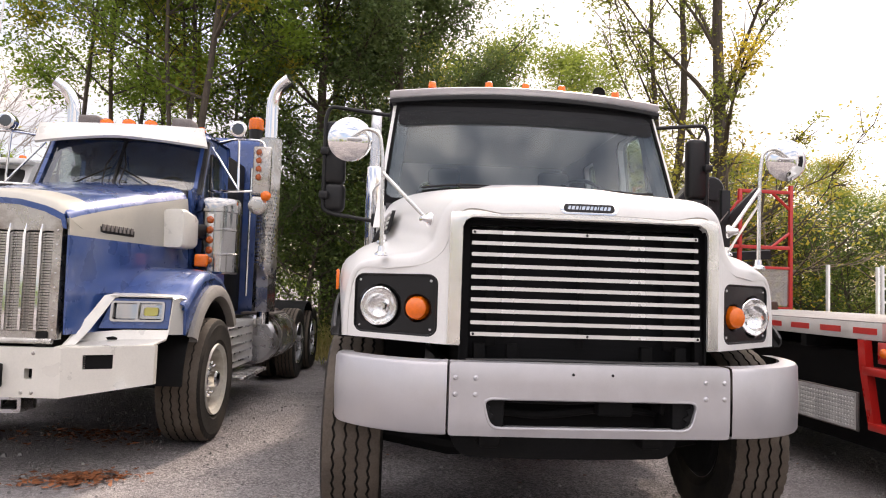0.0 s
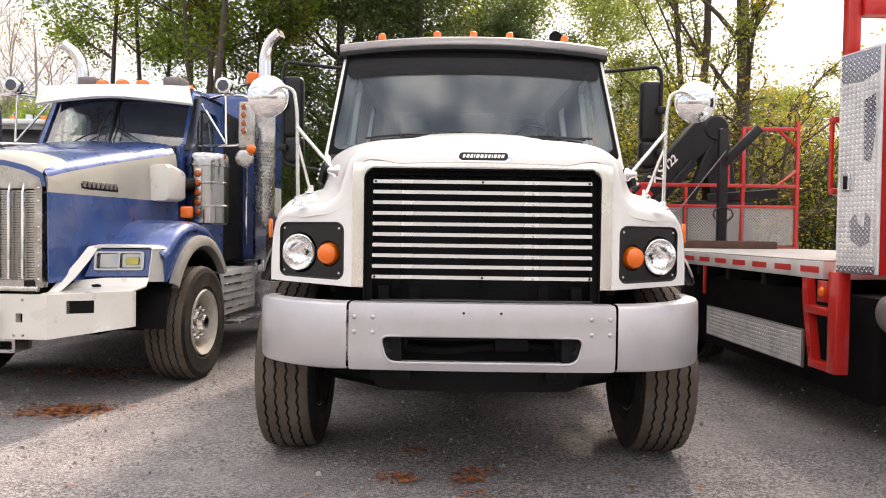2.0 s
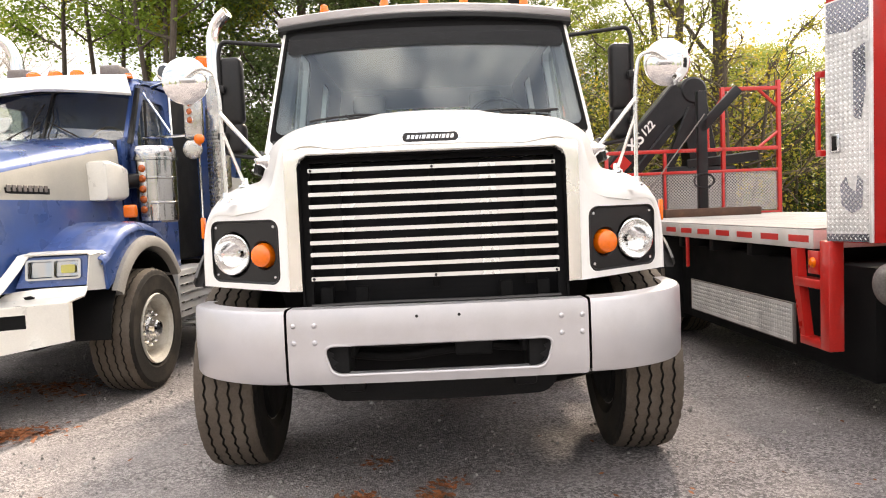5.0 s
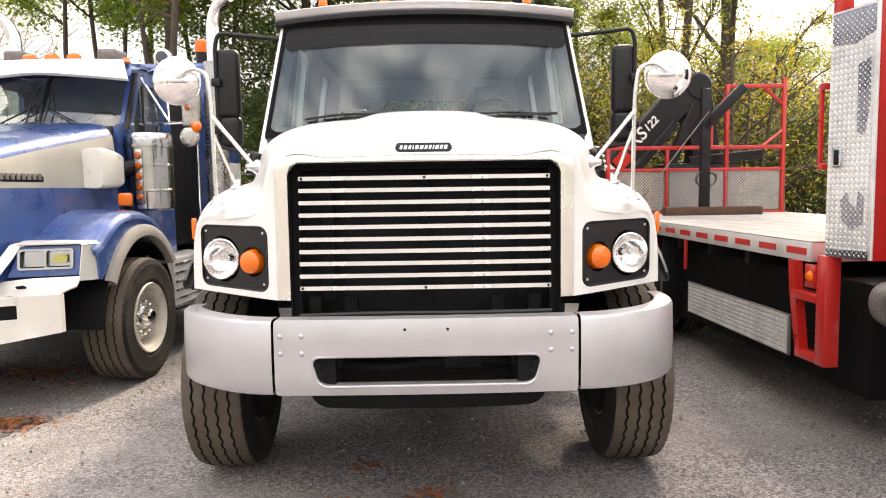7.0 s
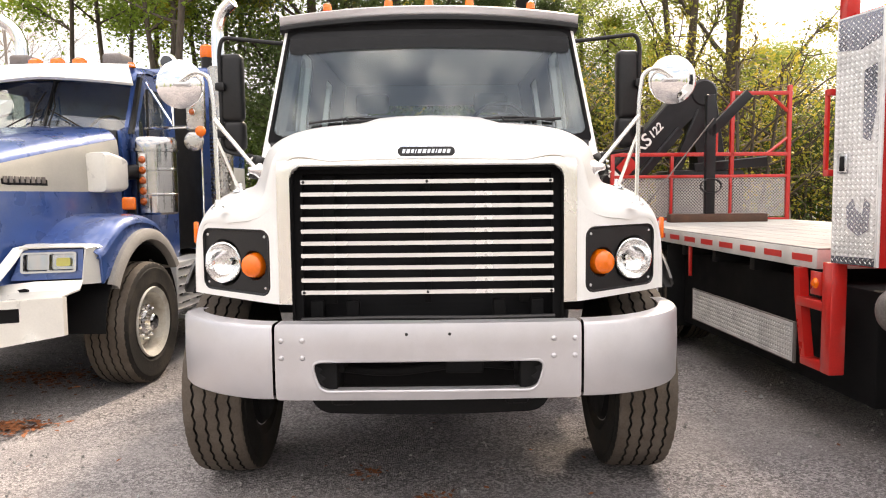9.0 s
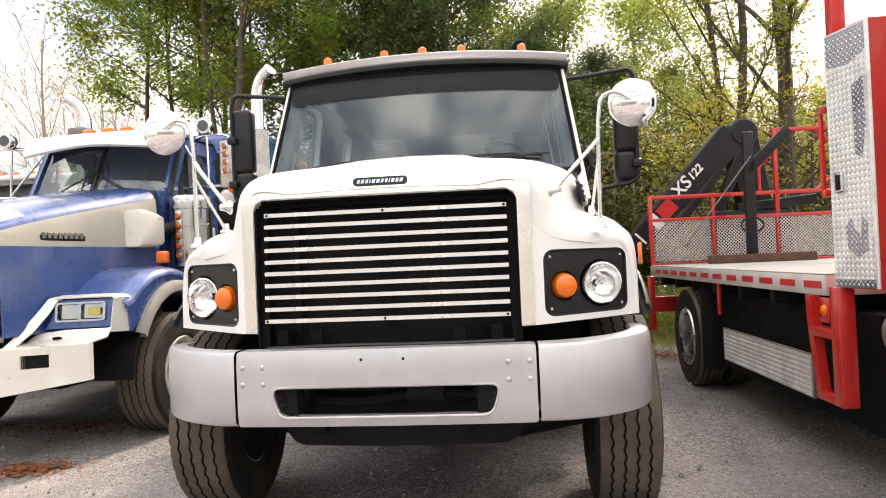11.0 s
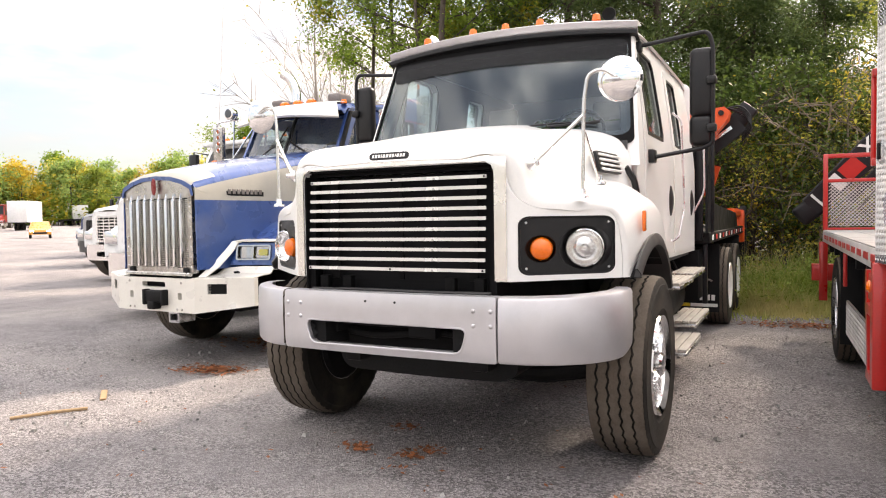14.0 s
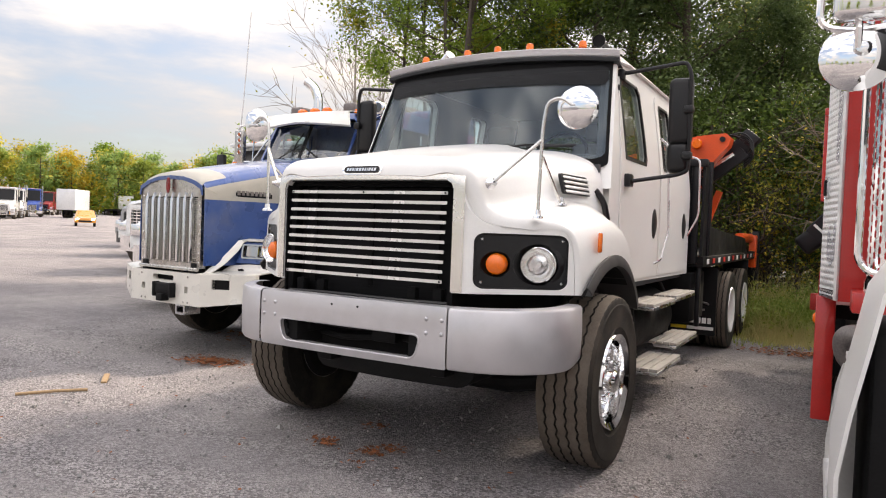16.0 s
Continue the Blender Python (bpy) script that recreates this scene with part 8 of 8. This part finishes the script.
me.loops.foreach_set("vertex_index", np.arange(n * 3, dtype=np.int32))
me.polygons.foreach_set("loop_start", np.arange(0, n * 3, 3, dtype=np.int32))
me.update(calc_edges=True)
me.materials.append(leaf_mat("grass_blades", (0.22, 0.32, 0.06), (0.46, 0.48, 0.14), (0.60, 0.52, 0.24), 0.22, 0.55))
tagged(new("grass", me), "long mixed grass and weeds on the verge", "grass", kind="stuff")
c = np.stack([gx[:9000], gy[:9000] + 0.3, 0.05 + rng.gamma(2.0, 0.10, 9000)], 1)
tagged(new("weeds", leaves_mesh("weeds", c, 0.035, rng, L_LIGHT)), "low leafy weeds among the grass", "weeds", kind="stuff")

# taller weed clumps along the edge
cx = rng.uniform(-4.0, 9.0, 420)
cx[:220] = rng.uniform(0.8, 5.0, 220)
cy = np.array([verge_y(x) for x in cx]) + 0.25 + rng.gamma(1.4, 0.9, 420)
ch = rng.uniform(0.25, 0.85, 420)
k_ = rng.integers(0, 420, 22000)
up = rng.random(22000) ** 0.8
c = np.stack([cx[k_] + rng.normal(size=22000) * (0.05 + 0.10 * up), cy[k_] + rng.normal(size=22000) * (0.05 + 0.10 * up), 0.08 + ch[k_] * up], 1)
L_WEED = leaf_mat("weed_leaves", (0.16, 0.24, 0.045), (0.30, 0.38, 0.08), (0.55, 0.48, 0.12), 0.20, 0.5)
tagged(new("tall_weeds", leaves_mesh("tall_weeds", c, 0.026, rng, L_WEED)), "tall yellow-green weeds at the edge of the gravel", "weeds", kind="stuff")

# ---- other parked vehicles ----
def parked_truck(name, label, m, paint, tall=2.9, trim=None, back=4.6, group=""):
    """A plain conventional truck: bonnet, grille, bumper, cab, lamps, mirrors and wheels."""
    t = thing(name, label, "truck", m, group)
    trim = trim or M_CHROME
    rows = []
    for y, w, z in ((0.05, 0.66, 1.72), (0.12, 0.72, 1.80), (0.8, 0.82, 1.92), (1.9, 0.92, 2.08)):
        rows.append([(-w, y, 1.0), (-w, y, z - 0.14), (-w + 0.05, y, z - 0.05), (-w + 0.16, y, z), (0, y, z + 0.05), (w - 0.16, y, z), (w - 0.05, y, z - 0.05), (w, y, z - 0.14), (w, y, 1.0)])
    part("bonnet", loft(rows, False), paint, t, "", 40)
    part("nose", sheet([(-0.66, 0.95), (-0.66, 1.60), (-0.55, 1.72), (0.55, 1.72), (0.66, 1.60), (0.66, 0.95)], [rrect(-0.46, 0.46, 0.98, 1.60, 0.08, 3)], lambda u, v: (u, 0.05, v), None, 0.2, (0, 0.08, 0)), paint, t)
    part("grille_core", box(-0.47, 0.47, 0.12, 0.14, 0.95, 1.62), M_BLACK, t)
    g = part("grille", sheet(rrect(-0.48, 0.48, 0.96, 1.62, 0.09, 3), [rrect(-0.43, 0.43, 1.0, 1.57, 0.06, 3)], lambda u, v: (u, 0.035, v), (0, 0.03, 0), 0.2), trim, t)
    for k in range(7):
        part("grille_bar", box(-0.44, 0.44, 0.04, 0.08, 1.03 + k * 0.078, 1.06 + k * 0.078, 0.006, 1), trim, g)
    for k in range(3):
        part("grille_bar", box(-0.24 + k * 0.22, -0.20 + k * 0.22, 0.05, 0.09, 1.0, 1.57, 0.006, 1), trim, g)
    part("bumper", sheet(rrect(-1.16, 1.16, 0.50, 0.90, 0.04, 3), [rrect(-0.3, 0.3, 0.60, 0.72, 0.03, 2)], lambda u, v: (u, -0.10 + 0.32 * abs(u / 1.16) ** 3, v), None, 0.15, (0, 0.12, 0)), trim, t)
    part("cab", loft([[(-x, y, 1.0), (-x, y, 2.0), (-x + 0.07, y, z), (x - 0.07, y, z), (x, y, 2.0), (x, y, 1.0)] for x, y, z in ((1.0, 1.9, 2.08), (1.02, 2.25, tall - 0.10), (1.03, 2.5, tall), (1.03, back, tall), (1.0, back + 0.05, tall - 0.1))], False), paint, t, "", 30)
    part("windscreen", sheet(rrect(-0.88, 0.88, 0.10, 0.92, 0.08), (), lambda u, v: (u, 1.89 + 0.36 * v - 0.05 * (1 - u * u), 2.07 + (tall - 2.2) * v), (0, 0.01, 0), 0.2), M_BLACK, t, "dark windscreen")
    part("sun_visor", box(-0.95, 0.95, 2.02, 2.3, tall - 0.13, tall - 0.06, 0.02), paint, t)
    for s in (-1, 1):
        kp2 = [(0.16, 0.86), (0.15, 1.15), (0.30, 1.32), (0.75, 1.42), (1.30, 1.38), (1.62, 1.12), (1.75, 0.85)]
        part("fender", thicken(loft([[(s * 0.62, y, z), (s * 1.05, y, z), (s * 1.16, y, z - 0.05)] for y, z in kp2]), 0.02), paint, t, "", 50)
        part("headlamp", box(s * 0.74, s * 1.08, 0.09, 0.2, 1.02, 1.24, 0.03, 2), M_CHROME, t)
        part("side_window", box(s * 0.985, s * 1.035, 2.45, 3.3, 2.05, tall - 0.28, 0.02), M_BLACK, t)
        part("mirror", box(s * 1.22, s * 1.42, 2.1, 2.2, 2.05, 2.62, 0.03, 2), M_BLACK, t)
        part("mirror_arm", tube([(s * 1.0, 2.2, 2.6), (s * 1.32, 2.15, 2.66), (s * 1.32, 2.15, 2.0), (s * 1.0, 2.1, 1.98)], 0.015, 6), M_BLACK, t)
        part("stack", tube([(s * 1.1, back + 0.2, 1.0), (s * 1.1, back + 0.2, tall + 0.45)], 0.075, 12), M_CHROME, t)
        part("fuel_tank", turned([(2.5, 0), (2.51, 0.27), (3.9, 0.27), (3.91, 0)], "y", 20, (s * 0.85, 0, 0.68)), M_ALU, t)
        wheel(t, pose(s * 1.0, 0.95, 0.538, 0, 0, 0 if s > 0 else 180), "steer", 40)
        wheel(t, pose(s * 1.06, back + 1.6, 0.518, 0, 0, 0 if s > 0 else 180), "dual_alu", 40)
        wheel(t, pose(s * 1.06, back + 2.9, 0.518, 0, 0, 0 if s > 0 else 180), "dual_alu", 40)
    for x in (-0.7, -0.25, 0, 0.25, 0.7):
        part("marker_light", turned([(0.05, 0), (0.04, 0.04), (0, 0.05)], "z", 10, (x, 2.4, tall - 0.01)), M_AMBER, t)
    part("chassis", box(-0.45, 0.45, 0.1, back + 3.4, 0.62, 1.0, 0.02), M_DARK, t)
    return t


GP = "parked trucks in the row"
M_PEARL = mat("white_truck_paint", (0.76, 0.76, 0.75), 0.3, var=0.04, coat=0.6, dirt=(0.55, 0.54, 0.5), dirt_amt=0.3)
parked_truck("parked_truck", "white conventional truck parked beside the blue tractor truck", pose(-6.8, 4.05, 0.12, 0, 0, -3), M_PEARL, 2.86, group=GP)
parked_truck("parked_truck", "white truck with bright grille further down the row", pose(-13.3, 8.4, 0.06, 0, 0, -2), M_PEARL, 2.85, M_CHROME, group=GP)
parked_truck("parked_truck", "grey truck with dark bumper far down the row", pose(-19.5, 12.6, 0, 0, 0, -2), mat("grey_truck_paint", (0.30, 0.30, 0.30), 0.35, coat=0.4), 2.8, M_GREYPL, group=GP)
parked_truck("parked_truck", "dark blue truck far down the row", pose(-25.6, 16.9, 0, 0, 0, 0), mat("dark_blue_truck_paint", (0.02, 0.035, 0.10), 0.3, coat=0.5), 2.8, M_GREYPL, group=GP)
FAR = "trucks across the lot"
M_FARBLUE = mat("bright_blue_truck_paint", (0.05, 0.11, 0.42), 0.3, coat=0.5)
M_FARRED = mat("dark_red_truck_paint", (0.25, 0.02, 0.02), 0.35, coat=0.4)
for x, y, yaw, paint, tall, lab in ((-80, 40.0, 146, M_PEARL, 3.7, "white truck parked across the lot"), (-87, 44.8, 146, M_PEARL, 3.7, "white sleeper truck parked across the lot"), (-92.5, 47.8, 146, M_FARBLUE, 3.9, "pale blue truck parked across the lot"), (-93, 50.6, 149, M_FARBLUE, 3.9, "blue sleeper truck parked across the lot"), (-104, 58.6, 140, M_FARRED, 3.7, "dark red truck parked across the lot")):
    parked_truck("parked_truck", lab, Matrix.Translation((x, y, lie(x, y))) @ pose(0, 0, 0, 0, 0, yaw - 90), paint, tall, group=FAR)


def trailer(name, label, x, y, yaw, length, top, paint):
    t = thing(name, label, "trailer", Matrix.Translation((x, y, lie(x, y))) @ pose(0, 0, 0, 0, 0, yaw))
    part("body", box(-1.25, 1.25, 0, length, 1.1, top, 0.05), paint, t)
    part("rail", box(-1.26, 1.26, -0.01, length + 0.01, 1.02, 1.12, 0.01), M_DARK, t)
    for y2 in (length - 1.2, length - 2.5):
        for s in (-1, 1):
            wheel(t, pose(s * 1.1, y2, 0.518, 0, 0, 0 if s > 0 else 180), "dual_alu", 40)
    for s in (-1, 1):
        part("landing_leg", box(s * 0.9, s * 1.0, 1.6, 1.7, 0.0, 1.1, 0.01), M_DARK, t)
    return t


trailer("box_trailer", "white box trailer parked across the lot", -91, 54.0, 35, 4.8, 4.0, M_PEARL)
trailer("box_trailer", "short white van trailer by the woods", -113, 79, 60, 6.5, 3.6, M_PEARL)
trailer("flat_trailer", "low black flat trailer by the woods", -104, 74, 75, 12, 1.25, M_DARK)

# orange car driving lane
car = thing("car", "small orange hatchback on the lot with headlamps lit", "car", Matrix.Translation((-58.5, 36.0, lie(-58.5, 36))) @ pose(0, 0, 0, 0, 0, 57))
M_CAR = mat("orange_car_paint", (0.62, 0.25, 0.02), 0.3, coat=0.6)
prof = [(0.0, 0.35), (0.0, 0.62), (0.08, 0.75), (0.85, 0.92), (1.45, 1.42), (1.75, 1.50), (2.9, 1.48), (3.6, 1.15), (3.9, 1.0), (3.95, 0.45), (3.9, 0.35)]
body = []
for x, k in ((-0.88, 0.94), (-0.80, 1.0), (-0.6, 1.02), (0, 1.03), (0.6, 1.02), (0.80, 1.0), (0.88, 0.94)):
    body.append([(x * (0.86 if z > 1.1 else 1), y, 0.35 + (z - 0.35) * k) for y, z in prof])
part("body", loft(body, False), M_CAR, car, "", 40)
part("windscreen", box(-0.68, 0.68, -0.02, 0.02, 0, 0.62, 0.02, m=pose(0, 0.98, 0.93, -45)), M_BLACK, car)
for s in (-1, 1):
    part("headlamp", box(s * 0.5, s * 0.8, -0.03, 0.1, 0.60, 0.74, 0.03), mat("lit_headlamp", (1.0, 0.93, 0.75), 0.2, emit=6.0) if s < 0 else bpy.data.materials["lit_headlamp"], car, "lit headlamp")
    for y in (0.75, 3.15):
        part("wheel", turned([(-0.1, 0.2), (-0.1, 0.31), (0.1, 0.31), (0.1, 0.2), (0.08, 0.0)], "x", 20, (s * 0.78, y, 0.31)), M_TYRE, car)
    part("mirror", box(s * 0.88, s * 1.0, 1.1, 1.2, 0.95, 1.05, 0.02), M_BLACK, car)
part("bumper_grille", box(-0.55, 0.55, -0.02, 0.03, 0.40, 0.56, 0.02), M_BLACK, car)

# aluminium rack trailer beyond the red flatbed
cg = thing("mesh_cage_trailer", "white mesh-sided cage trailer standing behind the flatbed", "trailer", pose(6.6, 6.4, 0, 0, 0, 8))
part("frame", box(0, 3.2, 0, 1.6, 0.85, 0.95, 0.01), M_TAPEW, cg)
for x in (0.0, 1.0, 2.1, 3.15):
    for y in (0.0, 1.55):
        part("post", box(x, x + 0.05, y, y + 0.05, 0.95, 2.02, 0.005), M_TAPEW, cg)
for z in (0.98, 1.5, 1.97):
    part("rail", box(0.05, 3.15, 0.0, 0.04, z, z + 0.04, 0.005), M_TAPEW, cg)
bm = bmesh.new()
for i in range(52):
    for j in range(20):
        cx, cz = 0.06 + i * 0.06 + (0.03 if j % 2 else 0), 1.0 + j * 0.05
        for sx in (-1, 1):
            p0, p1 = Vector((cx + sx * 0.03, 0.02, cz)), Vector((cx, 0.02, cz + 0.05))
            d = (p1 - p0).normalized()
            nn = Vector((-d.z, 0, d.x)) * 0.006
            bm.faces.new([bm.verts.new(q) for q in (p0 - nn, p1 - nn, p1 + nn, p0 + nn)])
part("mesh_side", bm, M_TAPEW, cg)
part("ladder", box(-0.45, -0.41, -0.02, 0.02, 0.9, 1.95, 0.005), M_TAPEW, cg)
part("ladder", box(-0.12, -0.08, -0.02, 0.02, 0.9, 1.95, 0.005), M_TAPEW, cg)
for k in range(5):
    part("rung", box(-0.41, -0.12, -0.015, 0.015, 1.0 + k * 0.2, 1.03 + k * 0.2, 0.005), M_TAPEW, cg)
for s in (0.2, 2.9):
    part("leg", box(s, s + 0.1, 0.7, 0.8, 0, 0.85, 0.01), M_DARK, cg)

# ---- small things on the gravel ----
M_LEAF = mat("dry_leaves", (0.25, 0.085, 0.030), 0.8, var=0.3, island=0.5)
rng = np.random.default_rng(77)


def litter(name, label, x, y, rx, ry, n, size, turn=0.0):
    r = rng.normal(size=(n, 2)) * 0.5
    c, s = math.cos(turn), math.sin(turn)
    px, py = r[:, 0] * rx, r[:, 1] * ry
    pts = np.stack([x + c * px - s * py, y + s * px + c * py, 0.012 + rng.gamma(1.2, 0.006, n)], 1)
    me = leaves_mesh(name, pts, size, rng, M_LEAF, 0.0)
    co = np.empty(n * 12)
    me.vertices.foreach_get("co", co)
    co = co.reshape(-1, 3)
    co[:, 2] = np.maximum(0.004, 0.012 + (co[:, 2] - 0.012) * 0.35)
    me.vertices.foreach_set("co", co.reshape(-1))
    return tagged(new(name, me), label, "leaf litter", kind="stuff")


litter("leaf_pile", "brown dry leaves heaped on the gravel", -3.12, 1.78, 0.34, 0.20, 360, 0.032, 0.2)
litter("leaf_litter", "few dry leaves on the gravel by the tyre", -0.44, 0.39, 0.12, 0.08, 60, 0.026)
for x, y, n in ((-0.39, 0.92, 26), (-0.06, 0.38, 46), (0.01, 0.52, 40), (-0.01, 0.17, 12)):
    litter("leaf_litter", "few dry leaves under the white truck's nose", x, y, 0.11, 0.08, n, 0.024)
litter("leaf_litter", "dry leaves drifted at the verge", 2.3, 6.9, 0.9, 0.35, 500, 0.035)
litter("leaf_litter", "dry leaves in the shade under the blue truck", -3.6, 3.2, 0.8, 0.4, 260, 0.035)
litter("leaf_litter", "scattered dry leaves across the gravel", -0.5, 0.0, 5.0, 4.0, 140, 0.022)
M_STICK = mat("split_wood", (0.36, 0.24, 0.13), 0.8, var=0.25, stretch=(8, 8, 1))
st = thing("wood_stick", "pale split wooden stick lying on gravel", "stick", pose(-3.08, 0.06, 0.012, 0, 0, 0))
part("stick", tube([(-0.15, -0.22, 0.0), (0.0, 0.02, 0.004), (0.14, 0.22, 0.0)], 0.013, 7), M_STICK, st)
st = thing("wood_stick", "short broken piece of wood on gravel", "stick", pose(-3.2, 0.62, 0.012, 0, 0, 0))
part("stick", box(-0.025, 0.025, -0.13, 0.13, -0.008, 0.01, 0.004, 1, m=pose(0, 0, 0, 4, 0, 50)), M_STICK, st)

# loose stones, uncountable
bm_v, bm_f = [], []
n = 11000
sx, sy = rng.uniform(-6.5, 5.5, n), rng.uniform(-2.6, 6.0, n)
sr = 0.004 + rng.gamma(1.3, 0.0027, n)
for i in range(n):
    k = len(bm_v)
    r = sr[i]
    a = rng.uniform(0, math.tau)
    z = 0.001
    q = [(math.cos(a + j * 1.571) * r * rng.uniform(0.7, 1.2), math.sin(a + j * 1.571) * r * rng.uniform(0.7, 1.2)) for j in range(4)]
    bm_v += [(sx[i] + u, sy[i] + w, z) for u, w in q] + [(sx[i] + u * 0.5, sy[i] + w * 0.5, z + r * rng.uniform(0.6, 1.0)) for u, w in q]
    bm_f += [(k, k + 1, k + 5, k + 4), (k + 1, k + 2, k + 6, k + 5), (k + 2, k + 3, k + 7, k + 6), (k + 3, k, k + 4, k + 7), (k + 4, k + 5, k + 6, k + 7)]
me = bpy.data.meshes.new("loose_gravel")
me.from_pydata(bm_v, [], bm_f)
me.materials.append(mat("loose_stone", (0.27, 0.26, 0.25), 0.9, var=0.2, island=0.55))
tagged(new("loose_gravel", me), "loose grey gravel stones scattered on the yard", "gravel", kind="stuff")
